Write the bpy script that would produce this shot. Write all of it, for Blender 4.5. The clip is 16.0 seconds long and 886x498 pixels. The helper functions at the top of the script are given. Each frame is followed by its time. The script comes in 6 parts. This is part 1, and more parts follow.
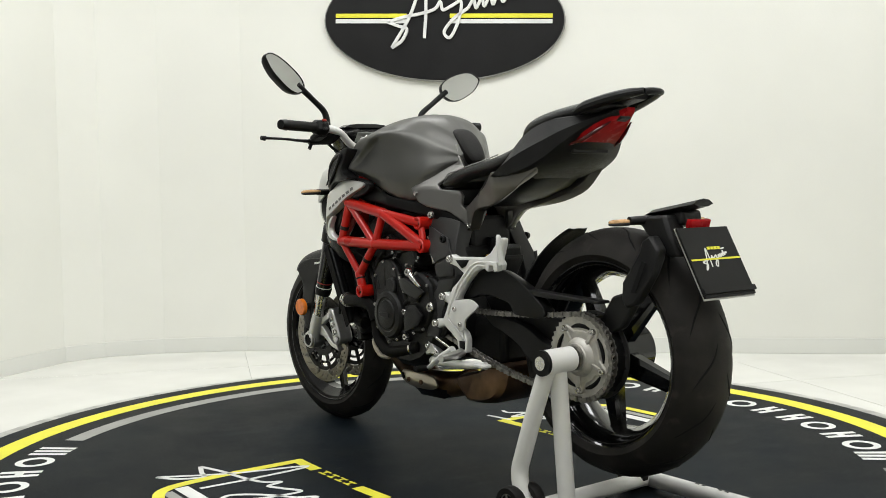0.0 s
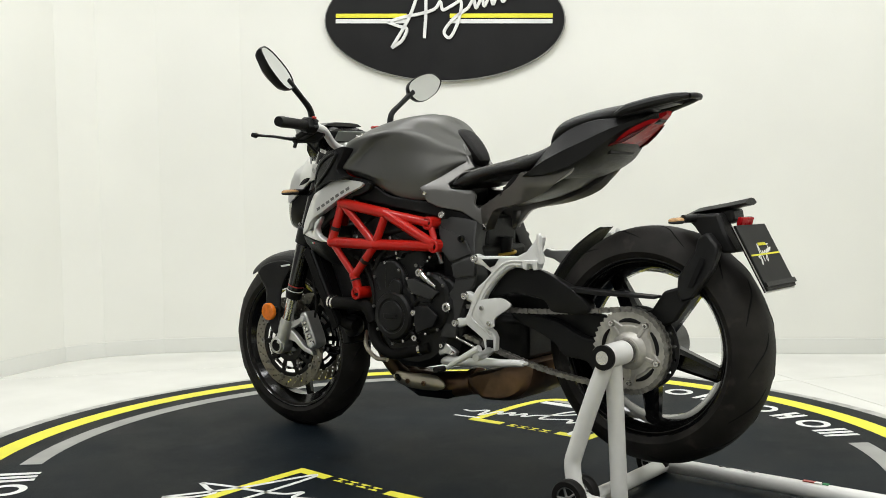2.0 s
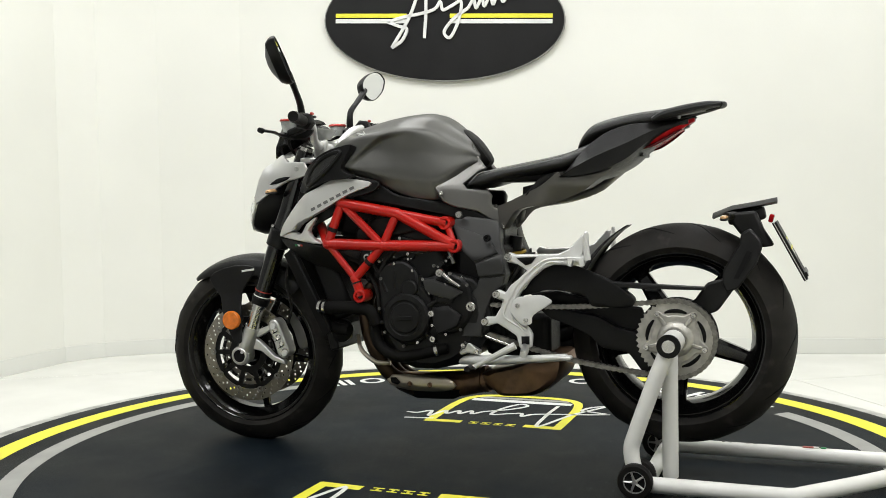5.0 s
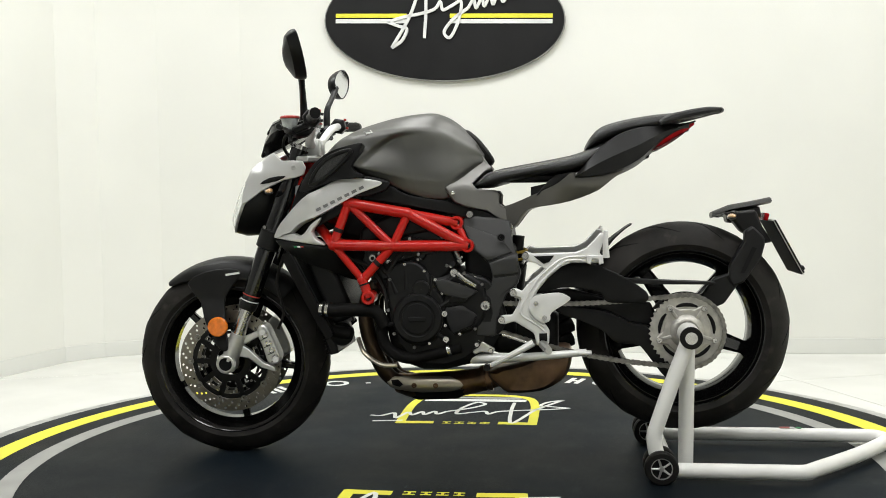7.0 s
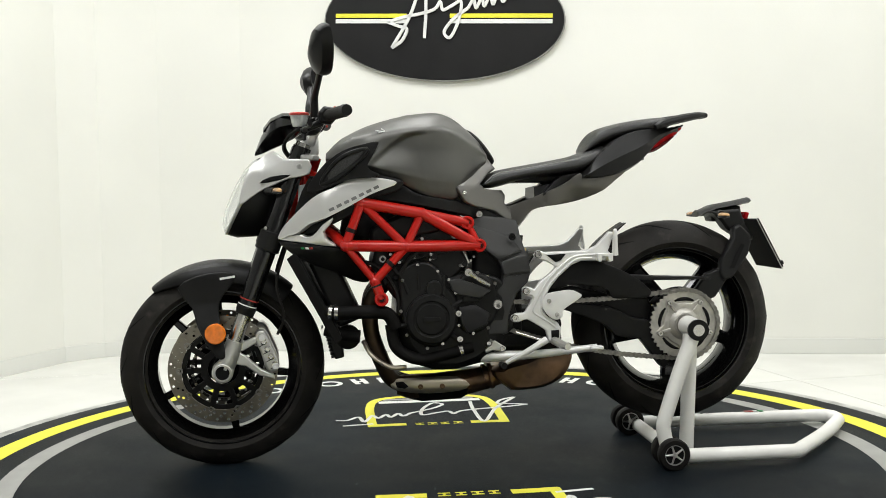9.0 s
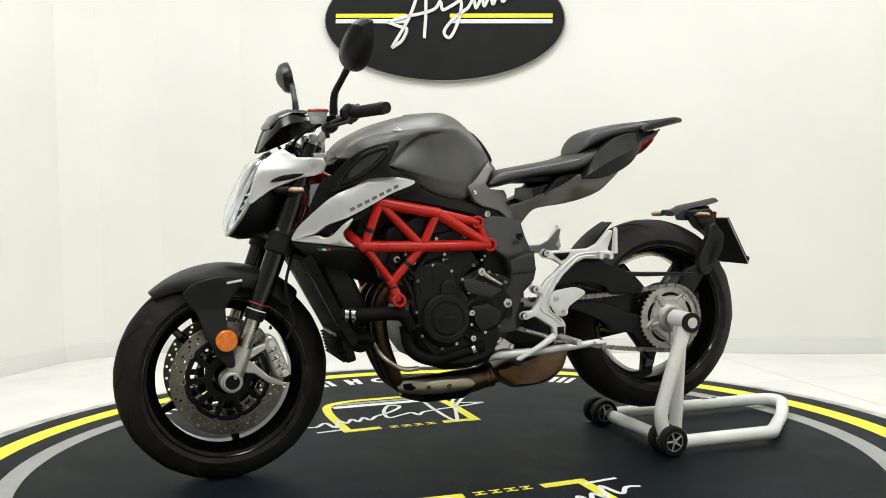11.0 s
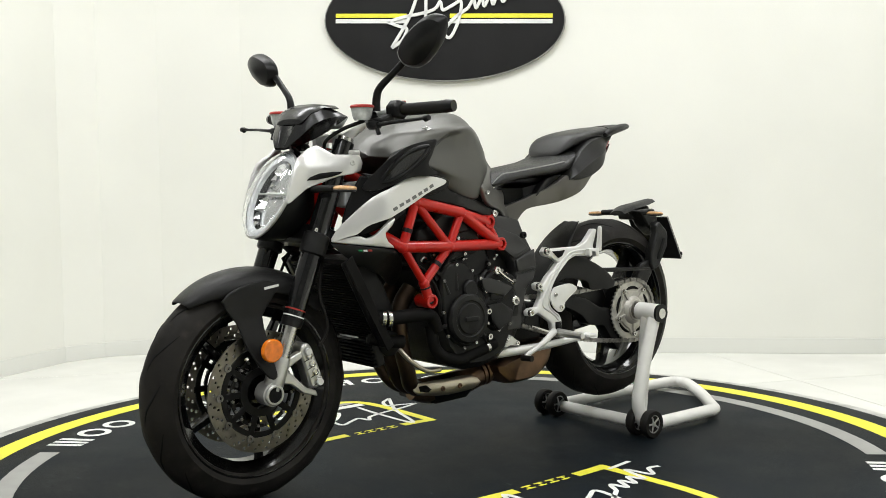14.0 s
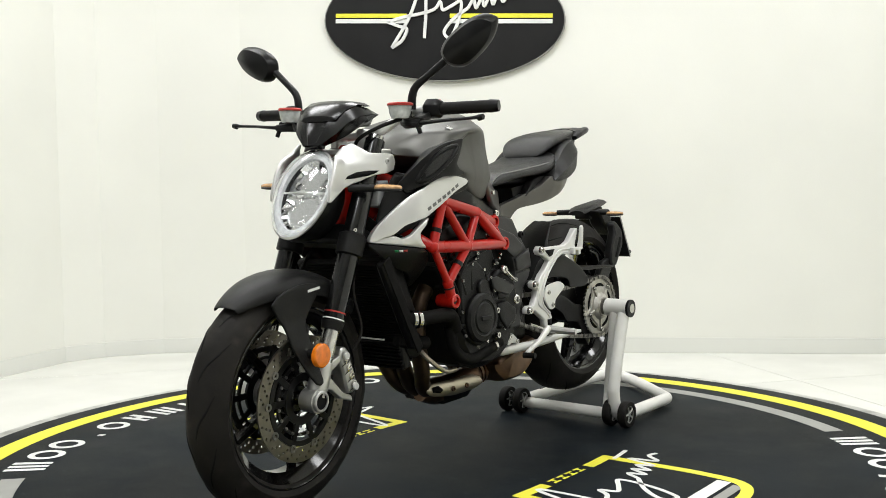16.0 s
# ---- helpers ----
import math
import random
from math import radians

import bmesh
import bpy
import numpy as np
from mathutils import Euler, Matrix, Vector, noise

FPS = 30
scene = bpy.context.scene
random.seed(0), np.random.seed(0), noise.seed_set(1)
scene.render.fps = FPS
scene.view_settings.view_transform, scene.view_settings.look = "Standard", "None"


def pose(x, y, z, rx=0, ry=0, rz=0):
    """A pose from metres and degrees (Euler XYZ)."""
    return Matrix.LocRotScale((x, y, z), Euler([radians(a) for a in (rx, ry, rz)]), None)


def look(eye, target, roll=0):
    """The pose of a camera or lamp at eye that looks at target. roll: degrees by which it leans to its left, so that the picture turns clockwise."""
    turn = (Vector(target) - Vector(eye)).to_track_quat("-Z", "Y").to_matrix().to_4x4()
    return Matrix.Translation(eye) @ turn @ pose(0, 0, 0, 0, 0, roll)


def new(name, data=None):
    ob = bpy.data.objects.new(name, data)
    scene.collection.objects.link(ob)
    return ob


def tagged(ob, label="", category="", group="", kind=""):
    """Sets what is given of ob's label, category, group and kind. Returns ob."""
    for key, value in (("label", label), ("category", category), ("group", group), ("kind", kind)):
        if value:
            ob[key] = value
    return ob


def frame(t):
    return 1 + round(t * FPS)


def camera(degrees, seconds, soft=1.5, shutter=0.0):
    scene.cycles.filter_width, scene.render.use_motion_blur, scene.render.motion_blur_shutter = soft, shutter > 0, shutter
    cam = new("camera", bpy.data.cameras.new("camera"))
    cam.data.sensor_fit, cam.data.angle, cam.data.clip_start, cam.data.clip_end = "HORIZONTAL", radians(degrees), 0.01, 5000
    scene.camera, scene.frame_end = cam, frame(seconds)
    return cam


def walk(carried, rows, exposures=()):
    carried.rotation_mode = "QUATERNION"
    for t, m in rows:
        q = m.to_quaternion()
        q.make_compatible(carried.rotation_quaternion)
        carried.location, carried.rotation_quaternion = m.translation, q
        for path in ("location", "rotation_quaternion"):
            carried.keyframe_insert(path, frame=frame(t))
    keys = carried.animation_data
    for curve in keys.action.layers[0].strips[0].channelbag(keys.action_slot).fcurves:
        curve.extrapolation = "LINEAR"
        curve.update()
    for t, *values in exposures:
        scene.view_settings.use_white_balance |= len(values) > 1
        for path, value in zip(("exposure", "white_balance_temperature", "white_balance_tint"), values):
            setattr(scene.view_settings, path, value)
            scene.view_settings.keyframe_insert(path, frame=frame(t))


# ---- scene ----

from mathutils.geometry import delaunay_2d_cdt, intersect_point_line

# ---------------------------------------------------------------- camera
# World: origin on the turntable's axis at mat height, the camera stands still on the -y side.
cam = camera(49.309, 16.0, soft=0.85)
EYE = Vector((0.0, -2.98, 0.791))
YAW, PITCH, ROLL = -0.0062, 0.0505, -0.0152
AHEAD = Vector((math.sin(YAW) * math.cos(PITCH), math.cos(YAW) * math.cos(PITCH), -math.sin(PITCH)))
STILL = look(EYE, EYE + AHEAD) @ Matrix.Rotation(ROLL, 4, "Z")
walk(cam, [(0.0, STILL), (16.0, STILL)], exposures=[(0.0, -0.33), (3.5, -0.24), (7.0, -0.19), (16.0, -0.19)])

SPIN = 6.56          # degrees a second
CENTRE = Vector((0.704, 0.008, 0.0))   # turntable axis in the motorcycle's own space
STEER = 4.7


def turned(t):
    """Pose of the motorcycle's own space (x forward, y left, rear axle above x = 0) at t seconds."""
    a = radians(SPIN * (t - 7.0) + 180.0 - 6.9)
    return Matrix.Rotation(a, 4, "Z") @ Matrix.Translation(-CENTRE)


# ---------------------------------------------------------------- light
world = bpy.data.worlds.new("world")
scene.world = world
world.use_nodes = True
world.node_tree.nodes["Background"].inputs["Color"].default_value = (0.9, 0.95, 1.0, 1)
world.node_tree.nodes["Background"].inputs["Strength"].default_value = 0.05

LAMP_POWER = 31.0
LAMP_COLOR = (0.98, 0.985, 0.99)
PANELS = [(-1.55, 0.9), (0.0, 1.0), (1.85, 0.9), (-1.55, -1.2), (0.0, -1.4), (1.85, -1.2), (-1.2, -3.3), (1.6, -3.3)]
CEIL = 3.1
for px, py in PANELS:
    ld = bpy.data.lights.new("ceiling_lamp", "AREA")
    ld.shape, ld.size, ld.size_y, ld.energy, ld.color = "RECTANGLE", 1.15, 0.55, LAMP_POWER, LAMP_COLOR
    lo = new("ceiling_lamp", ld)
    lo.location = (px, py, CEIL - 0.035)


# ---------------------------------------------------------------- materials
def material(name, color, rough=0.5, metal=0.0, vary=0.12, scale=9.0, bump=0.0, bscale=250.0, coat=0.0,
             rvary=0.1, color2=None, emit=0.0, spec=0.2, stain=0.0):
    m = bpy.data.materials.new(name)
    m.use_nodes = True
    nt = m.node_tree
    b = nt.nodes["Principled BSDF"]
    co = nt.nodes.new("ShaderNodeTexCoord")
    n1 = nt.nodes.new("ShaderNodeTexNoise")
    n1.inputs["Scale"].default_value, n1.inputs["Detail"].default_value = scale, 6
    nt.links.new(co.outputs["Object"], n1.inputs["Vector"])
    rp = nt.nodes.new("ShaderNodeValToRGB")
    lo = color2 or tuple(v * (1 - vary) for v in color)
    hi = tuple(min(1, v * (1 + vary * 0.6)) for v in color)
    rp.color_ramp.elements[0].color, rp.color_ramp.elements[1].color = (*lo, 1), (*hi, 1)
    rp.color_ramp.elements[0].position, rp.color_ramp.elements[1].position = 0.32, 0.68
    nt.links.new(n1.outputs["Fac"], rp.inputs["Fac"])
    out = rp.outputs["Color"]
    if stain:
        n3 = nt.nodes.new("ShaderNodeTexNoise")
        n3.inputs["Scale"].default_value, n3.inputs["Detail"].default_value = scale * 0.25, 9
        nt.links.new(co.outputs["Object"], n3.inputs["Vector"])
        r3 = nt.nodes.new("ShaderNodeValToRGB")
        r3.color_ramp.elements[0].position, r3.color_ramp.elements[1].position = 0.45, 0.75
        nt.links.new(n3.outputs["Fac"], r3.inputs["Fac"])
        mx = nt.nodes.new("ShaderNodeMixRGB")
        mx.inputs["Color2"].default_value = (*[v * (1 + stain) for v in color], 1)
        nt.links.new(r3.outputs["Color"], mx.inputs["Fac"])
        nt.links.new(out, mx.inputs["Color1"])
        out = mx.outputs["Color"]
    nt.links.new(out, b.inputs["Base Color"])
    n2 = nt.nodes.new("ShaderNodeTexNoise")
    n2.inputs["Scale"].default_value, n2.inputs["Detail"].default_value = bscale, 4
    nt.links.new(co.outputs["Object"], n2.inputs["Vector"])
    mr = nt.nodes.new("ShaderNodeMapRange")
    mr.inputs["To Min"].default_value, mr.inputs["To Max"].default_value = max(0.02, rough - rvary), min(1, rough + rvary)
    nt.links.new(n1.outputs["Fac"], mr.inputs["Value"])
    nt.links.new(mr.outputs["Result"], b.inputs["Roughness"])
    b.inputs["Metallic"].default_value = metal
    b.inputs["Specular IOR Level"].default_value = spec
    b.inputs["Coat Weight"].default_value = coat
    b.inputs["Coat Roughness"].default_value = 0.08
    if bump:
        bu = nt.nodes.new("ShaderNodeBump")
        bu.inputs["Strength"].default_value, bu.inputs["Distance"].default_value = bump, 0.002
        nt.links.new(n2.outputs["Fac"], bu.inputs["Height"])
        nt.links.new(bu.outputs["Normal"], b.inputs["Normal"])
    if emit:
        b.inputs["Emission Color"].default_value = (*LAMP_COLOR, 1)
        b.inputs["Emission Strength"].default_value = emit
    return m


def glass(name, color, rough=0.03, ior=1.45):
    m = bpy.data.materials.new(name)
    m.use_nodes = True
    b = m.node_tree.nodes["Principled BSDF"]
    b.inputs["Base Color"].default_value = (*color, 1)
    b.inputs["Transmission Weight"].default_value = 1.0
    b.inputs["Roughness"].default_value, b.inputs["IOR"].default_value = rough, ior
    return m


WALL = material("white_wall_paint", (0.80, 0.80, 0.745), 0.75, vary=0.03, scale=1.4, bump=0.15, bscale=140)
BASE = material("white_baseboard_tile", (0.74, 0.745, 0.70), 0.35, vary=0.03, scale=2.0)
TILE = material("white_polished_tile", (0.78, 0.78, 0.735), 0.22, vary=0.03, scale=2.5)
GROUT = material("tile_joint", (0.55, 0.55, 0.52), 0.8)
# grey of the out-of-view walls, chosen to cut light bounced onto the motorcycle
DARKW = material("unseen_grey_wall_paint", (0.30, 0.30, 0.29), 0.7, vary=0.08, scale=2)
CEILM = material("ceiling_paint", (0.8, 0.8, 0.78), 0.9, vary=0.03)
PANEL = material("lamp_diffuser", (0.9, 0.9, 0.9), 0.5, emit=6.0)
PFRAME = material("lamp_frame", (0.7, 0.7, 0.7), 0.4)
MAT = material("black_vinyl_mat", (0.0034, 0.0058, 0.0082), 0.55, vary=0.3, scale=5, bump=0.35, bscale=320, spec=0.075, stain=1.4, rvary=0.12)


def dust(m, color, scale, lo, hi):
    """Scattered specks of pale dust and scuffs over a material's own colour."""
    nt = m.node_tree
    b = nt.nodes["Principled BSDF"]
    src = b.inputs["Base Color"].links[0].from_socket
    co = nt.nodes.new("ShaderNodeTexCoord")
    mp = nt.nodes.new("ShaderNodeMapping")
    mp.inputs["Scale"].default_value = (1.0, 0.35, 1.0)
    no = nt.nodes.new("ShaderNodeTexNoise")
    no.inputs["Scale"].default_value, no.inputs["Detail"].default_value = scale, 5
    rp = nt.nodes.new("ShaderNodeValToRGB")
    rp.color_ramp.elements[0].position, rp.color_ramp.elements[1].position = lo, hi
    mx = nt.nodes.new("ShaderNodeMixRGB")
    mx.inputs["Color2"].default_value = (*color, 1)
    nt.links.new(co.outputs["Object"], mp.inputs["Vector"])
    nt.links.new(mp.outputs["Vector"], no.inputs["Vector"])
    nt.links.new(no.outputs["Fac"], rp.inputs["Fac"])
    nt.links.new(rp.outputs["Color"], mx.inputs["Fac"])
    nt.links.new(src, mx.inputs["Color1"])
    nt.links.new(mx.outputs["Color"], b.inputs["Base Color"])


dust(MAT, (0.060, 0.068, 0.075), 75, 0.66, 0.78)
dust(MAT, (0.013, 0.016, 0.018), 26, 0.60, 0.76)
dust(MAT, (0.012, 0.015, 0.018), 9, 0.60, 0.78)
MATEDGE = material("grey_turntable_rim", (0.45, 0.45, 0.42), 0.5, vary=0.35, scale=14)
YEL = material("yellow_print", (0.80, 0.76, 0.06), 0.5, vary=0.08, bump=0.1)
GRY = material("grey_print", (0.33, 0.33, 0.31), 0.5, vary=0.12, bump=0.1)
WHT = material("white_print", (0.78, 0.79, 0.76), 0.5, vary=0.06, bump=0.1)
SIGNB = material("black_sign_board", (0.009, 0.009, 0.009), 0.5, vary=0.3, scale=6, bump=0.1, bscale=60)
SIGNE = material("grey_sign_edge", (0.30, 0.30, 0.28), 0.5)
RUBBER = material("black_rubber", (0.0060, 0.0056, 0.0050), 0.58, vary=0.3, scale=16, bump=0.3, bscale=500, stain=1.6, spec=0.16)
HOSE = material("dull_black_hose", (0.0065, 0.0062, 0.0058), 0.6, vary=0.3, scale=20, bump=0.4, bscale=300, spec=0.09)
TYRE = material("worn_tyre_rubber", (0.0165, 0.0152, 0.0135), 0.60, vary=0.35, scale=14, bump=0.3, bscale=500, stain=1.2, spec=0.14)
SPROCK = material("worn_sprocket_alloy", (0.50, 0.485, 0.445), 0.48, metal=0.75, vary=0.22, scale=40, bump=0.15, bscale=400)
dust(TYRE, (0.040, 0.036, 0.031), 22, 0.60, 0.78)
# near-black puts shade of grooves, slots and gaps into colour; also plate backing
NEARBLACK = material("groove_shade_black", (0.006, 0.006, 0.006), 0.9)
BLACK = material("satin_black", (0.0065, 0.0065, 0.0064), 0.36, vary=0.25, scale=20, bump=0.08, bscale=600)
GLOSS = material("gloss_black_paint", (0.0060, 0.0060, 0.0060), 0.24, vary=0.2, spec=0.35, coat=0.1)
FORKB = material("gloss_black_fork_tube", (0.0050, 0.0050, 0.0050), 0.13, vary=0.2, spec=0.45, coat=0.3)
MATTE = material("matte_black_plastic", (0.0085, 0.0085, 0.0082), 0.42, vary=0.25, scale=22, bump=0.25, bscale=700, spec=0.22, rvary=0.12)
RIMM = material("gloss_black_rim", (0.0035, 0.0035, 0.0035), 0.11, vary=0.2, spec=0.38, coat=0.25)
GRAPH = material("matte_graphite_paint", (0.118, 0.117, 0.110), 0.40, metal=0.72, vary=0.08, scale=6, bump=0.05, bscale=1500)
# graphite of the seat cover, darkened to paint shade on the tail support
GRAPHSHADE = material("shaded_graphite_paint", (0.125, 0.120, 0.110), 0.34, metal=0.72, vary=0.1, scale=8, bump=0.05, bscale=1200)
GRAPHL = material("graphite_silver_paint", (0.175, 0.171, 0.162), 0.34, metal=0.75, vary=0.06, scale=6, bump=0.05, bscale=1500)
SILVER = material("silver_paint", (0.70, 0.70, 0.68), 0.34, metal=0.62, vary=0.05, scale=7, bump=0.04, bscale=1500)
ALU = material("cast_aluminium", (0.62, 0.62, 0.60), 0.35, metal=0.85, vary=0.12, scale=25, bump=0.1, bscale=400)
ALUW = material("silver_powder_coat", (0.76, 0.76, 0.74), 0.40, metal=0.35, vary=0.07, scale=14, bump=0.08, bscale=800)
STEEL = material("bright_steel", (0.62, 0.61, 0.58), 0.22, metal=1.0, vary=0.15, scale=40)
DISC = material("brake_disc_steel", (0.24, 0.222, 0.19), 0.34, metal=1.0, vary=0.15, scale=30)
CHAIND = material("dark_chain_steel", (0.27, 0.26, 0.24), 0.36, metal=0.9, vary=0.4, scale=60)
CHAIN = material("oiled_chain_steel", (0.26, 0.255, 0.24), 0.35, metal=0.95, vary=0.3, scale=60)
RED = material("red_frame_paint", (0.46, 0.010, 0.005), 0.30, vary=0.12, scale=8, coat=0.45, spec=0.2)
REDLENS = material("red_lens", (0.33, 0.006, 0.008), 0.26, vary=0.25, scale=30, spec=0.25)
REDLENS.node_tree.nodes["Principled BSDF"].inputs["IOR"].default_value = 1.2
REDDARK = material("dark_red_lens", (0.07, 0.002, 0.003), 0.2, vary=0.25, scale=30, spec=0.3)
ORANGE = material("orange_lens", (0.80, 0.20, 0.01), 0.2, vary=0.2, scale=60, coat=0.6)
EXHD = material("dark_header_steel", (0.085, 0.058, 0.040), 0.42, metal=0.85, vary=0.4, scale=12)
AMBER = material("clear_amber_lens", (0.66, 0.40, 0.19), 0.16, vary=0.4, scale=50, coat=0.5)
EXH = material("heat_tinted_steel", (0.21, 0.125, 0.075), 0.36, metal=0.9, vary=0.4, scale=12, color2=(0.08, 0.055, 0.04))
SHIELD = material("titanium_heat_shield", (0.52, 0.47, 0.38), 0.33, metal=0.9, vary=0.12, scale=14)
LEATHER = material("black_leather", (0.0105, 0.0105, 0.0100), 0.36, vary=0.2, scale=18, bump=0.5, bscale=420, spec=0.42, rvary=0.12)
STITCH = material("grey_stitching", (0.26, 0.26, 0.25), 0.7)
TANKW = material("pale_grey_plastic", (0.34, 0.35, 0.35), 0.4, vary=0.1, scale=30)
LETTER = material("grey_letter_print", (0.16, 0.16, 0.155), 0.5, vary=0.1)
ENGINE = material("black_engine_paint", (0.0080, 0.0080, 0.0078), 0.38, vary=0.35, scale=30, bump=0.35, bscale=380)
FRAMEG = material("dark_grey_plate_paint", (0.045, 0.045, 0.044), 0.40, metal=0.35, vary=0.15, scale=10, bump=0.1, bscale=700)
STANDW = material("white_stand_paint", (0.80, 0.795, 0.76), 0.35, vary=0.07, scale=10, bump=0.05, bscale=60, coat=0.2)
CAPRED = material("red_anodised_cap", (0.42, 0.05, 0.04), 0.35, metal=0.4)
FLUID = material("clear_plastic_pot", (0.50, 0.52, 0.50), 0.18, vary=0.35, scale=45, spec=0.5)
MIRROR = material("mirror_glass", (0.72, 0.73, 0.74), 0.03, metal=1.0, vary=0.01, rvary=0.01)
FROST = material("frosted_ring", (0.43, 0.44, 0.44), 0.25, vary=0.15, scale=60)
LENS = glass("clear_lens", (0.97, 0.98, 0.98))
CHROME = material("chrome_reflector", (0.93, 0.93, 0.93), 0.12, metal=1.0, vary=0.05, rvary=0.05)
LCD = material("grey_display", (0.20, 0.21, 0.19), 0.15)
MESHM = material("dark_intake_mesh", (0.05, 0.05, 0.048), 0.6, metal=0.4, vary=0.5, scale=300, bump=0.8, bscale=420)
GOLD = material("gold_spring_paint", (0.45, 0.30, 0.05), 0.35, metal=0.6)
GREEN = material("green_print", (0.02, 0.25, 0.08), 0.5)


# ---------------------------------------------------------------- mesh tools
def part(name, bm, mat, parent, label="", smooth=True, xf=None, autosmooth=35, sub=0, bev=0.0, solid=0.0):
    """Links a bmesh as one mesh object under parent."""
    if xf is not None:
        bm.transform(xf)
    bmesh.ops.recalc_face_normals(bm, faces=bm.faces)
    for fc in bm.faces:
        fc.smooth = smooth
    if smooth and autosmooth:
        lim = radians(autosmooth)
        for ed in bm.edges:
            if len(ed.link_faces) == 2 and ed.calc_face_angle(0) > lim:
                ed.smooth = False
    me = bpy.data.meshes.new(name)
    bm.to_mesh(me)
    bm.free()
    me.materials.append(mat)
    ob = new(name, me)
    if parent is not None:
        ob.parent = parent
    if label:
        ob["label"] = label
    if solid:
        md = ob.modifiers.new("solid", "SOLIDIFY")
        md.thickness, md.offset = solid, 0
    if bev:
        md = ob.modifiers.new("bevel", "BEVEL")
        md.width, md.segments, md.limit_method = bev, 2, "ANGLE"
        md.harden_normals = False
    if sub:
        md = ob.modifiers.new("sub", "SUBSURF")
        md.levels = md.render_levels = sub
    return ob


def thing(name, label, category, group="", m=None):
    ob = new(name)
    ob.empty_display_size = 0.05
    if m is not None:
        ob.matrix_world = m
    return tagged(ob, label, category, group)


def smooth_path(pts, steps=6, closed=False):
    """Catmull-Rom through the points."""
    P = [Vector(p) for p in pts]
    n = len(P)
    out = []
    for i in range(n if closed else n - 1):
        a = P[(i - 1) % n] if closed or i else P[0] * 2 - P[1]
        b, c = P[i], P[(i + 1) % n]
        d = P[(i + 2) % n] if closed or i + 2 < n else P[-1] * 2 - P[-2]
        for k in range(steps):
            t = k / steps
            out.append(0.5 * (2 * b + (c - a) * t + (2 * a - 5 * b + 4 * c - d) * t * t + (3 * b - a - 3 * c + d) * t ** 3))
    if not closed:
        out.append(P[-1])
    return out


def tube(pts, r, n=10, steps=6, closed=False, bm=None, straight=False, flat=1.0):
    """A tube along the points; r a number or one radius per input point."""
    bm = bm or bmesh.new()
    path = [Vector(p) for p in pts] if straight else smooth_path(pts, steps, closed)
    if isinstance(r, (int, float)):
        rad = [r] * len(path)
    else:
        rad = [float(v) for v in np.interp(np.linspace(0, len(r) - 1, len(path)), range(len(r)), r)]
    rings = []
    up = None
    for i, p in enumerate(path):
        a = path[(i - 1) % len(path)] if closed or i else p
        b = path[(i + 1) % len(path)] if closed or i + 1 < len(path) else p
        d = (b - a).normalized()
        if up is None:
            up = Vector((0, 0, 1)) if abs(d.z) < 0.9 else Vector((0, 1, 0))
        s = d.cross(up).normalized()
        up = s.cross(d).normalized()
        rings.append([bm.verts.new(p + rad[i] * (math.cos(2 * math.pi * k / n) * s + flat * math.sin(2 * math.pi * k / n) * up)) for k in range(n)])
    m = len(rings)
    for i in range(m if closed else m - 1):
        A, B = rings[i], rings[(i + 1) % m]
        for k in range(n):
            bm.faces.new((A[k], A[(k + 1) % n], B[(k + 1) % n], B[k]))
    if not closed:
        bm.faces.new(rings[0][::-1])
        bm.faces.new(rings[-1])
    return bm


def rod(a, b, r, r2=None, n=16, bm=None):
    return tube([a, b], [r, r if r2 is None else r2], n=n, straight=True, bm=bm)


def turn_y(profile, c, n=48, bm=None, closed=True):
    """Lathe about an axis along y through c; profile of (radius, y)."""
    bm = bm or bmesh.new()
    c = Vector(c)
    rings = []
    for k in range(n):
        a = 2 * math.pi * k / n
        rings.append([bm.verts.new(c + Vector((r * math.cos(a), y, r * math.sin(a)))) for r, y in profile])
    m = len(profile)
    for k in range(n):
        A, B = rings[k], rings[(k + 1) % n]
        for i in range(m if closed else m - 1):
            j = (i + 1) % m
            bm.faces.new((A[i], A[j], B[j], B[i]))
    return bm


def disk_y(c, r, y0, y1, n=28, bm=None):
    """A solid short cylinder along y."""
    c = Vector(c)
    return tube([(c.x, y0, c.z), (c.x, y1, c.z)], r, n=n, straight=True, bm=bm)


def box(c, s, bm=None, rot=None):
    bm = bm or bmesh.new()
    m = Matrix.Translation(c) @ (rot or Matrix.Identity(4)) @ Matrix.Diagonal((*s, 1))
    bmesh.ops.create_cube(bm, size=1.0, matrix=m)
    return bm


def plate(outline, y0, y1, bm=None, yfun=None):
    """A slab: the outline in (x, z), from y0 to y1; yfun(x, z) shifts it sideways."""
    bm = bm or bmesh.new()
    f = yfun or (lambda x, z: 0.0)
    A = [bm.verts.new((x, y0 + f(x, z), z)) for x, z in outline]
    B = [bm.verts.new((x, y1 + f(x, z), z)) for x, z in outline]
    n = len(A)
    bm.faces.new(A)
    bm.faces.new(B[::-1])
    for i in range(n):
        bm.faces.new((A[i], B[i], B[(i + 1) % n], A[(i + 1) % n]))
    return bm


def soft_outline(pts, steps=5, closed=True):
    return [(p.x, p.z) for p in smooth_path([(x, 0, z) for x, z in pts], steps, closed)]


